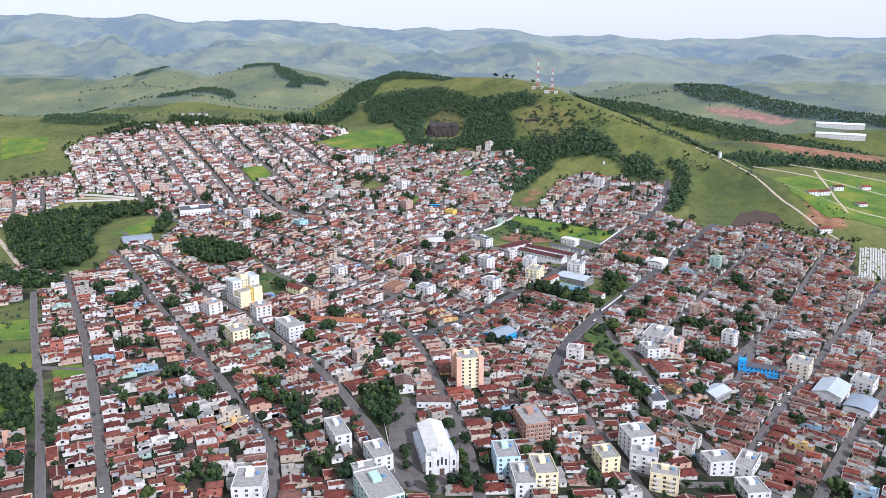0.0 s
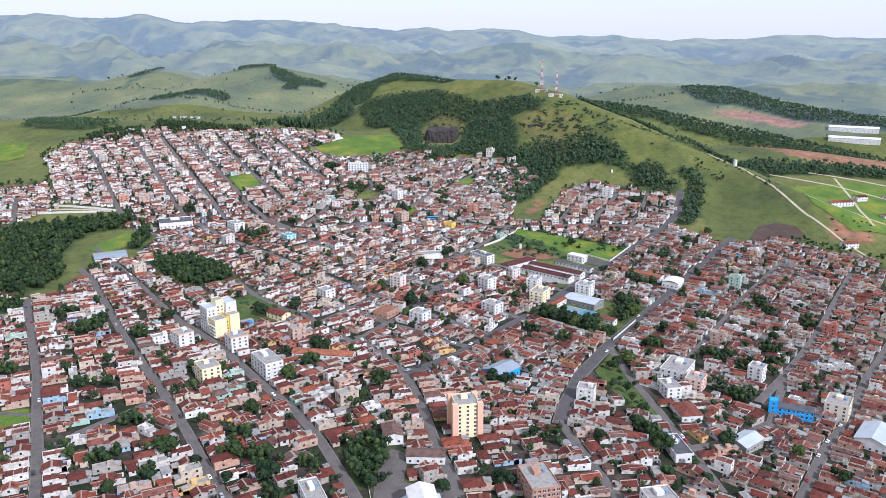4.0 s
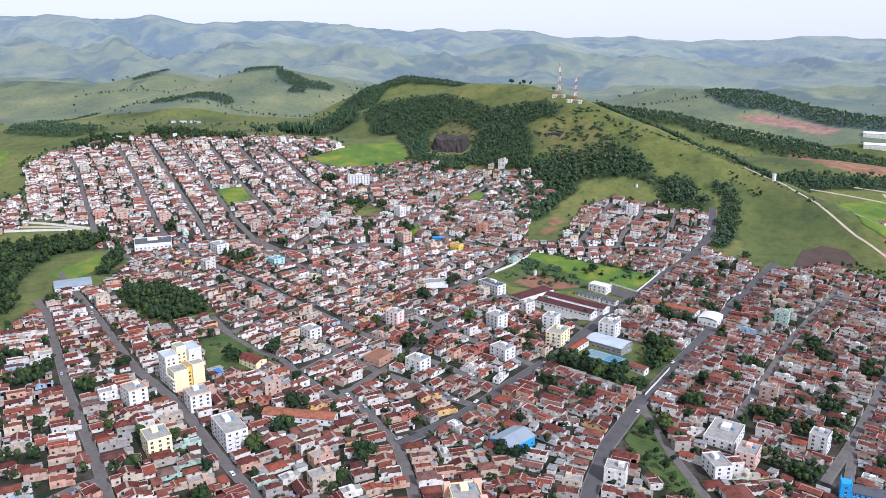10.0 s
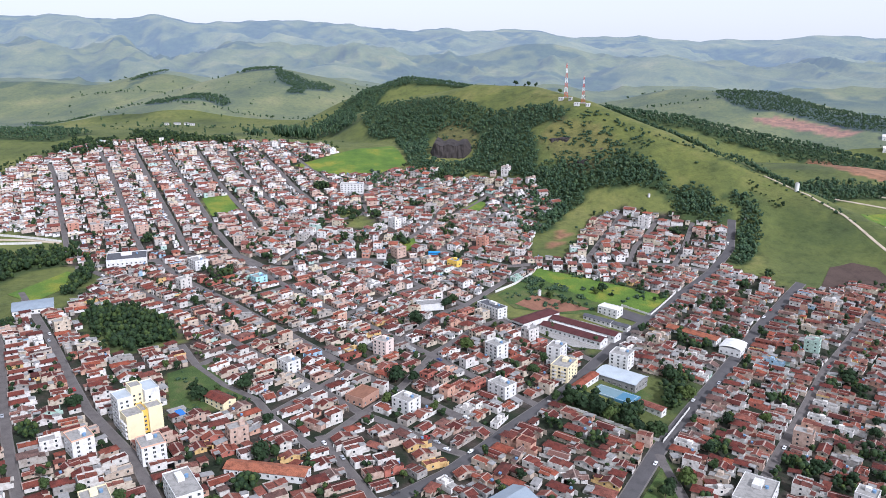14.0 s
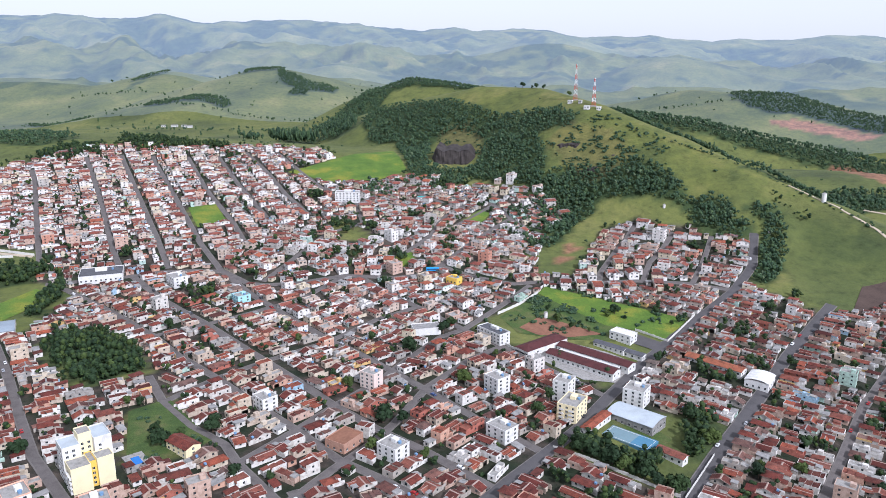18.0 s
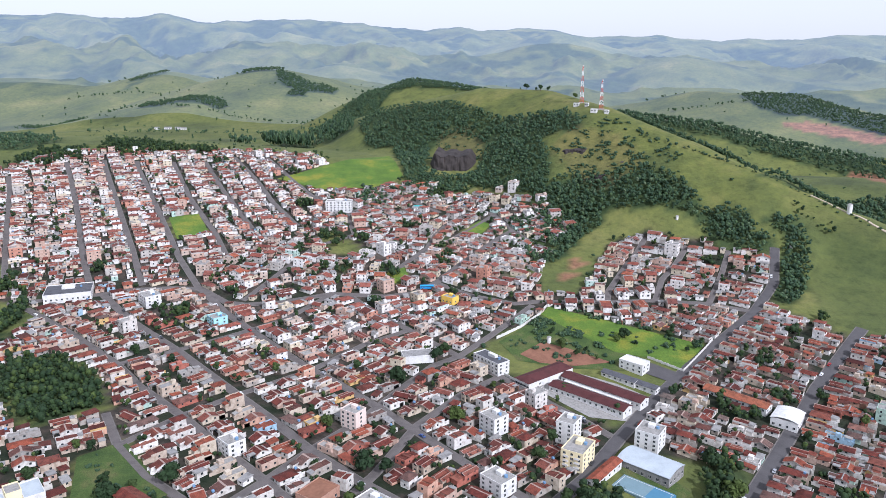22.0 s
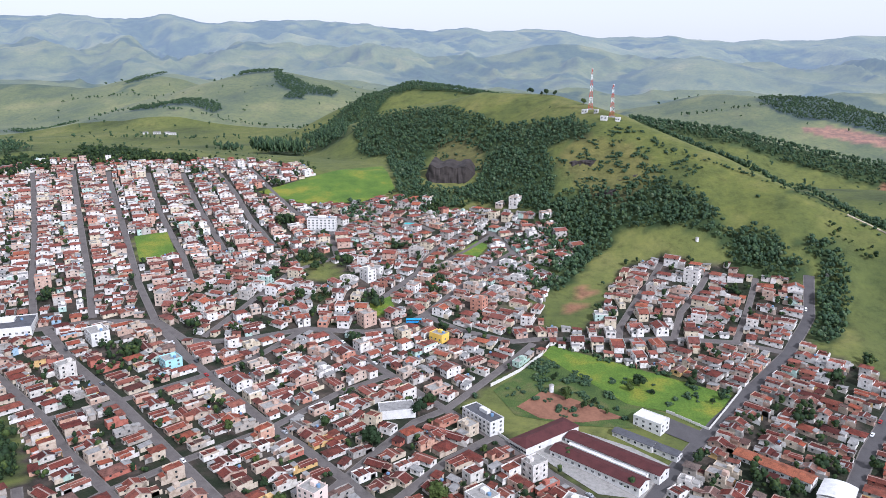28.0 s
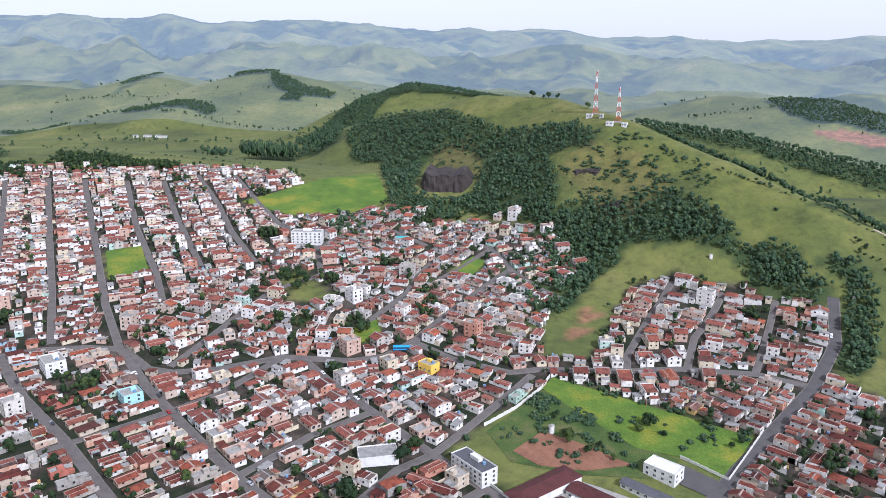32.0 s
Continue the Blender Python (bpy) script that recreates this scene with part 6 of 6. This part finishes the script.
def build_houses():
    near = sorted(LOTS, key=lambda lot: abs(lot[1] + 30) * 0.7 + abs(lot[2] - 480))
    names = {"gable": "gabled_house", "side_gable": "ridged_house", "cross": "winged_house", "double": "twin_gabled_house", "parapet": "parapet_house", "hip": "hipped_house", "flat": "flat_roofed_house", "lean": "outbuilding"}
    words = {"gable": "low rendered house with a red clay-tiled gable roof", "side_gable": "rendered house with a clay-tiled roof ridged along the street",
             "cross": "rendered house with crossing clay-tiled roofs and a garage", "double": "rendered house under two parallel clay-tiled gables", "parapet": "rendered house with clay roofs behind raised parapets",
             "hip": "rendered house under a hipped clay-tiled roof", "flat": "rendered flat-roofed house with a concrete parapet", "lean": "small outbuilding with a sloping roof"}
    seats, rest = {}, []
    zs = height(np.array([lot[1] for lot in near]), np.array([lot[2] for lot in near]))
    for rank, ((k, x, y, turn), z) in enumerate(zip(near, zs)):
        spec = KINDS[k]
        name = "two_storey_house" if 4 < spec["h"] < 8 else names[spec["kind"]]
        seats[name] = seats.get(name, 0) + 1
        if seats[name] > 185:
            rest.append((k, x, y, turn))
            continue
        m = Matrix.Translation((x, y, float(z) + 0.3)) @ Matrix.Rotation(turn, 4, "Z")
        newer = y > quarter(x)
        ob = share(name, spec["plain"] if rank < 200 else spec["newer"] if newer else spec["full"], None, m)
        tagged(ob, words[spec["kind"]] + (", two storeys" if 4 < spec["h"] < 8 else ", three storeys" if spec["h"] > 8 else ""), "house" if name != "outbuilding" else "shed", name.replace("_", " ") + "s of the town")
        share("roof", spec["new_roof"] if newer else spec["roof"], ob)
        if rank < 200:
            for axis, side, u, wz, wide in spec["spots"]:
                if axis == "y" and side < 0 or axis == "x" and spec["kind"] != "lean":
                    a, b = spec["w"] / 2, spec["d"] / 2
                    at = pose(u, side * b, wz, 0, 0, 0 if side < 0 else 180) if axis == "y" else pose(side * a, u, wz, 0, 0, 90 if side > 0 else -90)
                    share("window", WINDOW[wide], ob, at)
    # the far streets of houses, joined
    verts, faces, slots, count = [], [], [], 0
    table = {}
    for k, spec in enumerate(KINDS):
        rows = []
        for me, shift in ((spec["full"], 0), (spec["roof"], 2)):
            co = np.empty(len(me.vertices) * 3)
            me.vertices.foreach_get("co", co)
            rows.append((co.reshape(-1, 3), [tuple(p.vertices) for p in me.polygons],
                         [p.material_index if shift == 0 else 4 if p.material_index == 2 else 3 if p.material_index in (1, 3) or me.materials[0] is fibre_cement or spec["kind"] == "flat" else 2 for p in me.polygons]))
        table[k] = rows
    for k, x, y, turn in rest:
        c, s, z = math.cos(turn), math.sin(turn), float(height(x, y)) + 0.3
        for co, fs, sl in table[k]:
            verts.append(np.stack([x + co[:, 0] * c - co[:, 1] * s, y + co[:, 0] * s + co[:, 1] * c, z + co[:, 2]], -1))
            faces += [tuple(i + count for i in f) for f in fs]
            newer = y > quarter(x)
            slots += [{0: 5, 2: 6}.get(v, v) for v in sl] if newer else sl
            count += len(co)
    if verts:
        me = mesh_of("houses", np.concatenate(verts).tolist(), faces, [wall_paint_far, window_glass, roof_tiles_far, fibre_cement, tank_blue, pale_wall_far, pink_tiles_far], slots)
        tagged(new("houses", me), "rows of white rendered houses with red clay roofs", "houses", kind="stuff")


build_houses()


# ---- trees and woods ----
def crown_mesh(seed, radius, tall, lumps, leaf, count):
    """Points and faces of an uneven crown: several lobes of leaf sprays round a dark core."""
    rng = np.random.RandomState(seed)
    verts, faces = [], []
    lobes = []
    for k in range(lumps):
        a, r = rng.uniform(0, 6.28), radius * rng.uniform(0.1, 0.62)
        lobes.append((r * math.cos(a), r * math.sin(a), tall * rng.uniform(0.35, 0.8), radius * rng.uniform(0.38, 0.6)))
    for lx, ly, lz, lr in lobes:
        base = len(verts)
        for ring, (z, s) in enumerate(((-0.75, 0.5), (-0.1, 0.95), (0.5, 0.75))):
            for i in range(6):
                a = i * 1.047 + ring * 0.5
                g = rng.uniform(0.7, 1.0)
                verts.append((lx + lr * s * g * math.cos(a), ly + lr * s * g * math.sin(a), lz + lr * z * 0.9))
        verts.append((lx, ly, lz + lr * 0.85))
        for ring in range(2):
            for i in range(6):
                p, q = base + ring * 6 + i, base + ring * 6 + (i + 1) % 6
                faces += [(p, q, q + 6), (p, q + 6, p + 6)]
        faces += [(base + 12 + i, base + 12 + (i + 1) % 6, base + 18) for i in range(6)]
    for k in range(count):
        lx, ly, lz, lr = lobes[k % lumps]
        n = rng.normal(size=3)
        n /= np.linalg.norm(n)
        n[2] = abs(n[2]) * 0.9 - 0.15
        c = np.array((lx, ly, lz)) + n * lr * rng.uniform(0.85, 1.18)
        t = np.cross(n, rng.normal(size=3))
        t /= np.linalg.norm(t) + 1e-6
        u = np.cross(n, t) + n * rng.uniform(-0.6, 0.6)
        s = leaf * rng.uniform(0.6, 1.3)
        base = len(verts)
        verts += [tuple(c - t * s), tuple(c + u * s * 0.7), tuple(c + t * s), tuple(c - u * s * 0.7 + n * s * 0.3)]
        faces += [(base, base + 1, base + 2), (base, base + 2, base + 3)]
    return np.array(verts), faces


def trunk_mesh(seed, tall, thick):
    rng = random.Random(seed)
    bm = bmesh.new()

    def limb(p, q, r0, r1):
        way = Vector(q) - Vector(p)
        m = Matrix.Translation((Vector(p) + Vector(q)) / 2) @ way.to_track_quat("Z", "Y").to_matrix().to_4x4()
        bmesh.ops.create_cone(bm, cap_ends=False, segments=6, radius1=r0, radius2=r1, depth=way.length, matrix=m)
    limb((0, 0, -1), (0.1, 0, tall * 0.45), thick, thick * 0.6)
    for k in range(4):
        a = k * 1.57 + rng.uniform(-0.4, 0.4)
        limb((0.1, 0, tall * 0.38), (math.cos(a) * tall * 0.24, math.sin(a) * tall * 0.24, tall * rng.uniform(0.55, 0.7)), thick * 0.5, thick * 0.15)
    me = bpy.data.meshes.new("trunk")
    bm.to_mesh(me)
    bm.free()
    me.materials.append(bark)
    return me


TREES = []
for n, (radius, tall) in enumerate(((3.6, 7.5), (4.6, 9.5), (2.8, 6), (5.4, 10.5), (3.2, 9), (2.2, 4.6))):
    vs, fs = crown_mesh(40 + n, radius, tall, 7, radius * 0.15, 330)
    TREES.append((radius, trunk_mesh(n, tall, 0.22 + radius * 0.03), mesh_of("crown", vs.tolist(), fs, [leaves])))
FAR_TREES = [crown_mesh(290 + n, r, t, 2, r * 0.2, 18) for n, (r, t) in enumerate(((2.6, 6.5), (3.1, 7.5), (2.3, 6), (2.8, 8), (1.9, 5), (3.4, 6.8)))]
WOOD_TREES = [crown_mesh(90 + n, r, t, 3, r * 0.17, 26) for n, (r, t) in enumerate(((3.0, 6.5), (3.6, 7.5), (2.6, 6), (3.3, 8.5), (2.1, 5), (4.0, 6.8)))]
SHRUBS = [crown_mesh(190 + n, r, t, 3, r * 0.25, 26) for n, (r, t) in enumerate(((1.6, 2.4), (2.2, 3.2), (1.2, 1.9)))]


def scatter(name, label, spots, models, kind_words, mat=None, tall=1.0, grow=1.0):
    """Many plants joined into one sheet of growth."""
    verts, faces, count = [], [], 0
    zs = height(np.array([s[0] for s in spots]), np.array([s[1] for s in spots]))
    rng = random.Random(len(spots))
    for (x, y), z in zip(spots, zs):
        co, fs = models[rng.randrange(len(models))]
        a, s = rng.uniform(0, 6.28), rng.uniform(0.75, 1.3) * grow
        c, d = math.cos(a) * s, math.sin(a) * s
        verts.append(np.stack([x + co[:, 0] * c - co[:, 1] * d, y + co[:, 0] * d + co[:, 1] * c, z - 0.6 + co[:, 2] * s * tall * rng.uniform(0.85, 1.15)], -1))
        faces.append(np.array(fs) + count)
        count += len(co)
    v, f = np.concatenate(verts), np.concatenate(faces)
    me = bpy.data.meshes.new(name)
    me.vertices.add(len(v))
    me.vertices.foreach_set("co", v.ravel())
    me.loops.add(f.size)
    me.loops.foreach_set("vertex_index", f.ravel())
    me.polygons.add(len(f))
    me.polygons.foreach_set("loop_start", np.arange(0, f.size, 3))
    me.update(calc_edges=True)
    me.materials.append(mat or leaves_hazed)
    tagged(new(name, me), label, kind_words, kind="stuff")


def fill(poly, gap, rng, clear=None):
    xs, ys = [p[0] for p in poly], [p[1] for p in poly]
    n = int((max(xs) - min(xs)) * (max(ys) - min(ys)) / (gap * gap))
    x, y = rng.uniform(min(xs), max(xs), n), rng.uniform(min(ys), max(ys), n)
    ok = inside(poly, x, y)
    i, j = np.clip(x - X0, 0, X1 - X0 - 1).astype(int), np.clip(y - Y0, 0, Y1 - Y0 - 1).astype(int)
    ok &= ~((x > X0) & (x < X1) & (y > Y0) & (y < Y1) & ((NEAR[i, j] < 3) | (clear[i, j] if clear is not None else False)))
    return list(zip(x[ok].tolist(), y[ok].tolist()))


HOUSED = TAKEN.copy()  # the ground under houses stays free of trees
for open_poly in OPEN_GROUND.values():
    HOUSED &= ~inside(open_poly, CX, CY)
wood_rng = np.random.RandomState(5)
ROCK = [(-186, 1296), (-126, 1262), (-112, 1205), (-168, 1200)]
TOWN_WOODS = ("gym_row", "west_grove", "west_grove_low", "west", "west_back", "town_back", "mid", "lot_grove", "church_grove", "gym_trees", "gully", "west_strip", "pitch_trees")
NEAR_HILL = ("shoulder", "right_low", "right_edge", "hill_west", "hill_west_two", "hill_west_top", "field_clump", "field_small")
for name, poly in WOODS.items():
    gap = 4.6 if name in ("far_right", "spur") else 3.3 if name in ("hill_face", "crest", "mid_foot", "foot_mid", "foot_right", "foot_east", "stream", "rock_foot", "left_foot") else 4.0 if name in TOWN_WOODS or name in NEAR_HILL else 5.2
    spots = fill(poly, gap, wood_rng, HOUSED)
    if name == "hill_face":
        spots = [s for s in spots if not inside(ROCK, np.array(s[0]), np.array(s[1]))]
    if spots:
        near_town = name in TOWN_WOODS
        tall = 2.7 if name == "field_clump" else 1.7 if name in ("hollow", "field_small") else 1.0
        grow = 1.2 if name in ("far_right", "spur") else 1.0 if gap < 3.5 else 1.12
        scatter("wood_" + name, "dense dark green broadleaf wood", spots, WOOD_TREES if near_town else FAR_TREES, "wood", leaves_yard if near_town else None, tall=tall, grow=grow)


def plant(x, y, size=None, rng=random.Random(3)):
    k = rng.randrange(len(TREES)) if size is None else size
    tree = tagged(new("tree"), "leafy broadleaf tree with a rounded dark green crown", "tree", "trees of the town")
    s = rng.uniform(0.8, 1.2)
    tree.matrix_world = Matrix.Translation((x, y, lie(x, y) + 0.2)) @ Matrix.Rotation(rng.uniform(0, 6.28), 4, "Z") @ Matrix.Scale(s, 4)
    share("trunk", TREES[k][1], tree)
    share("crown", TREES[k][2], tree)


# trees that stand out: the avenue by the court, the squares and the parks
for u in range(12):
    plant(4 + u * 5.2, 634 - u * 2.7 + (u % 3) * 1.4, 1 + u % 3)
for x, y in ((76, 668), (82, 676), (78, 688), (86, 662), (74, 656), (58, 545), (62, 530), (56, 520), (64, 512), (66, 500), (61, 552), (70, 524),
             (-80, 400), (-76, 408), (-70, 402), (-84, 394), (-72, 394), (-28, 364), (-29, 352), (-26, 342), (-30, 322), (-22, 318), (-16, 322), (-54, 332), (-57, 344), (-38, 316),
             (-14, 502), (-8, 508), (-22, 506), (-204, 590), (-196, 598), (-212, 600), (22, 802), (8, 806), (-2, 815), (14, 812), (-24, 850), (-10, 836), (36, 832), (42, 838), (50, 830), (84, 826), (90, 832), (74, 846),
             (-210, 962), (-205, 970), (-215, 978), (-46, 1366), (-52, 1368), (-36, 1362), (-66, 1380), (0, 1290), (-84, 777), (-80, 788), (-38, 378), (-33, 358), (-26, 350), (-24, 334), (-20, 330), (-17, 320), (-24, 326), (-40, 316)):
    plant(x, y)
yard_rng = random.Random(11)
planted, bushes = 0, []
for n in range(24000):
    x, y = yard_rng.uniform(X0 + 15, X1 - 15), yard_rng.uniform(Y0 + 5, Y1 - 15)
    i, j = int(x - X0), int(y - Y0)
    if NEAR[i, j] > 60 or TAKEN[max(i - 1, 0):i + 2, max(j - 1, 0):j + 2].any():
        continue
    if planted < 260 and abs(x + 30) < 260 and y < 760 and yard_rng.random() < 0.25:
        plant(x, y, rng=yard_rng)
        planted += 1
        TAKEN[max(i - 3, 0):i + 4, max(j - 3, 0):j + 4] = True
    else:
        bushes.append((x, y))
        TAKEN[i - 1:i + 2, j - 1:j + 2] = True
groves = []
for gx, gy, reach in GREEN_YARDS:
    for n in range(int(reach * reach * 0.17)):
        a, r = yard_rng.uniform(0, 6.28), reach * math.sqrt(yard_rng.random()) * 0.85
        x, y = gx + r * math.cos(a), gy + r * math.sin(a)
        if NEAR[int(x - X0), int(y - Y0)] > 1.5:
            groves.append((x, y))
scatter("garden_trees", "dark leafy trees in the green back gardens", groves, WOOD_TREES, "trees", leaves_yard)
scatter("yard_bushes", "green bushes and small trees in the backyards", bushes, SHRUBS[1:2] + WOOD_TREES[:3] + WOOD_TREES[4:5], "bushes", leaves_yard)
# scrub on the hill's flank, in the school's back yard and on the rough lots
scrub = []
for poly, gap in (([(-10, 1170), (15, 1215), (60, 1190), (110, 1120), (100, 1070), (50, 1105)], 3.4), ([(-40, 815), (-20, 862), (10, 835), (34, 818), (20, 800), (-20, 805)], 4.5),
                  ([(110, 1110), (160, 1080), (190, 1030), (130, 1060)], 16), ([(-235, 618), (-226, 636), (-185, 602), (-205, 570)], 6), ([(30, 826), (60, 814), (88, 830), (80, 846), (50, 850)], 6),
                  ([(-300, 350), (-290, 390), (-264, 372), (-264, 338)], 4), ([(-420, 470), (-388, 530), (-352, 482), (-320, 425), (-350, 400)], 8), ([(320, 890), (360, 880), (372, 930), (330, 940)], 7),
                  ([(-640, 560), (-450, 560), (-420, 580), (-480, 620), (-600, 720)], 9), ([(46, 540), (64, 585), (72, 533), (85, 478), (60, 500)], 5)):
    scrub += fill(poly, gap, wood_rng)
for poly, gap in (([(-13, 880), (-6, 884), (97, 843), (95, 832), (40, 855)], 2.3), ([(60, 836), (97, 838), (90, 820), (70, 828)], 2.6), ([(-20, 862), (36, 816), (30, 810), (-26, 852)], 2.4), (BROW["rock_brow"], 3.6), (BROW["scar_brow"], 2.6), ([(24, 838), (26, 856), (40, 858), (42, 838)], 2.4), ([(44, 850), (76, 834), (92, 828), (88, 820), (58, 838)], 4), ([(-20, 808), (-24, 858), (6, 848), (24, 822), (0, 812)], 2.4),
                  ([(-10, 792), (-4, 812), (28, 808), (34, 796)], 2.8), ([(-60, 800), (-50, 820), (-36, 812), (-44, 794)], 4)):
    scrub += fill(poly, gap, wood_rng)
scrub = [p for p in scrub if gradient_noise(np.array(p[0] / 13), np.array(p[1] / 13), 51.0) > 0.08]
scatter("scrub", "low green scrub and bushes", scrub, SHRUBS, "scrub")
# scattered trees, hedges and clumps on the pastures
def hedge(line, gap, wide, rng):
    out = []
    for (ax, ay), (bx, by) in zip(line, line[1:]):
        n = int(math.hypot(bx - ax, by - ay) / gap)
        out += [(ax + (bx - ax) * (k + rng.random()) / n + rng.uniform(-wide, wide), ay + (by - ay) * (k + rng.random()) / n + rng.uniform(-wide, wide)) for k in range(n) if rng.random() < 0.85]
    return out


spots = []
for n in range(1500):
    x, y = yard_rng.uniform(-1500, 1100), yard_rng.uniform(1250, 2900)
    if gradient_noise(np.array(x / 160), np.array(y / 160), 41.0) > 0.2 or n < 160:
        spots.append((x, y))
for n in range(260):
    x, y = yard_rng.uniform(-60, 330), yard_rng.uniform(930, 1330)
    spots.append((x, y)) if NEAR[min(int(x - X0), X1 - X0 - 1), min(int(y - Y0), Y1 - Y0 - 1)] > 20 and yard_rng.random() < 0.15 else None
for line, gap, wide in (([(72, 1160), (108, 1128), (143, 1112), (200, 1074), (258, 1030), (292, 985)], 3.2, 2.5), ([(-700, 1330), (-560, 1345), (-450, 1300), (-380, 1290)], 9, 4),
                        ([(-900, 1640), (-700, 1660), (-520, 1700), (-430, 1690)], 8, 4), ([(-1100, 2000), (-900, 1960), (-700, 1930), (-560, 1900)], 8, 5), ([(-1300, 1560), (-1000, 1500), (-800, 1400)], 8, 5),
                        ([(250, 1700), (330, 1640), (470, 1600), (640, 1560)], 7, 5), ([(220, 2250), (400, 2230), (620, 2200), (900, 2150)], 7, 6), ([(-1500, 2420), (-1200, 2440), (-1000, 2500)], 9, 6)):
    spots += hedge(line, gap, wide, yard_rng)
scatter("pasture_trees", "scattered shrubs and small trees on the hill", [p for p in spots if p[1] < 1400], SHRUBS + WOOD_TREES[4:5], "trees")
scatter("hedge_trees", "hedges and scattered trees on the pastures", [p for p in spots if p[1] >= 1400], WOOD_TREES, "trees", tall=1.2)


# ---- parked cars ----
def car_meshes():
    body = bmesh.new()
    prof = [(-2.1, 0.35), (-2.15, 0.75), (-1.35, 0.95), (-0.75, 1.42), (0.85, 1.42), (1.5, 0.98), (2.15, 0.85), (2.1, 0.35)]
    rows = [[body.verts.new((x, s * (0.84 if z < 1.2 else 0.66), z)) for x, z in prof] for s in (-1, 1)]
    body.faces.new(rows[0][::-1])
    body.faces.new(rows[1])
    for k in range(len(prof)):
        body.faces.new((rows[0][k], rows[0][(k + 1) % len(prof)], rows[1][(k + 1) % len(prof)], rows[1][k]))
    bmesh.ops.recalc_face_normals(body, faces=body.faces)
    panes = []
    for x0, x1, z0, z1 in ((-1.3, -0.8, 1.0, 1.38), (0.9, 1.42, 1.03, 1.38)):
        glass = bmesh.new()
        panes.append(("rear_window" if x0 < 0 else "windscreen", glass, window_glass))
        f = [glass.verts.new((x, y, z)) for x, y, z in ((x0 - (0.03 if x0 < 0 else -0.03), -0.68, z0 if x0 < 0 else z1), (x0 - (0.03 if x0 < 0 else -0.03), 0.68, z0 if x0 < 0 else z1), (x1 + (-0.03 if x0 < 0 else 0.03), 0.64, z1 if x0 < 0 else z0), (x1 + (-0.03 if x0 < 0 else 0.03), -0.64, z1 if x0 < 0 else z0))]
        glass.faces.new(f)
    for s in (-1, 1):
        glass = bmesh.new()
        panes.append(("side_window", glass, window_glass))
        glass.faces.new([glass.verts.new(p) for p in ((-0.95, s * 0.8, 1.0), (1.1, s * 0.8, 1.0), (0.75, s * 0.7, 1.34), (-0.65, s * 0.7, 1.34))])
    wheel = bmesh.new()
    bmesh.ops.create_cone(wheel, cap_ends=True, segments=12, radius1=0.31, radius2=0.31, depth=0.2, matrix=pose(0, 0, 0, 90))
    out = []
    for name, bm, mats in (("body", body, None), *panes, ("wheel", wheel, dark_slab)):
        me = bpy.data.meshes.new(name)
        bm.to_mesh(me)
        bm.free()
        if mats:
            me.materials.append(mats)
        out.append(me)
    return out


m_car, nodes, links, b = material("car_paint", 0.3)
links.new(ramp(nodes, links, by_object(nodes), [(0.0, (0.7, 0.7, 0.7)), (0.35, (0.35, 0.36, 0.38)), (0.55, (0.04, 0.04, 0.045)), (0.75, (0.3, 0.02, 0.02)), (0.85, (0.75, 0.75, 0.74)), (0.95, (0.05, 0.08, 0.2))], "CONSTANT"), b.inputs["Base Color"])
car_body, *car_panes, car_wheel = car_meshes()
car_body.materials.append(m_car)
car_rng = random.Random(21)
for name in ("a", "b", "c", "d", "f", "f_two", "s_two", "s_three", "s_four", "g_two", "t_one", "t_two", "t_three", "p_three"):
    width, line = STREETS[name]
    for n in range(6):
        k = car_rng.randrange(len(line) - 1)
        (ax, ay), (bx, by) = line[k], line[k + 1]
        u, side = car_rng.random(), car_rng.choice((-1, 1))
        turn = math.atan2(by - ay, bx - ax)
        off = side * (width / 2 - 1.0)
        x, y = ax + (bx - ax) * u - math.sin(turn) * off, ay + (by - ay) * u + math.cos(turn) * off
        slope = (lie(x + 2 * math.cos(turn), y + 2 * math.sin(turn)) - lie(x - 2 * math.cos(turn), y - 2 * math.sin(turn))) / 4
        car = tagged(new("car"), "small car parked at the street side", "car", "parked cars")
        car.matrix_world = Matrix.Translation((x, y, lie(x, y) + 0.45)) @ Matrix.Rotation(turn, 4, "Z") @ Matrix.Rotation(-math.atan(slope), 4, "Y")
        share("body", car_body, car)
        for me in car_panes:
            share(me.name.split(".")[0], me, car)
        for wx in (-1.3, 1.3):
            for wy in (-0.76, 0.76):
                share("wheel", car_wheel, car, pose(wx, wy, 0.31))
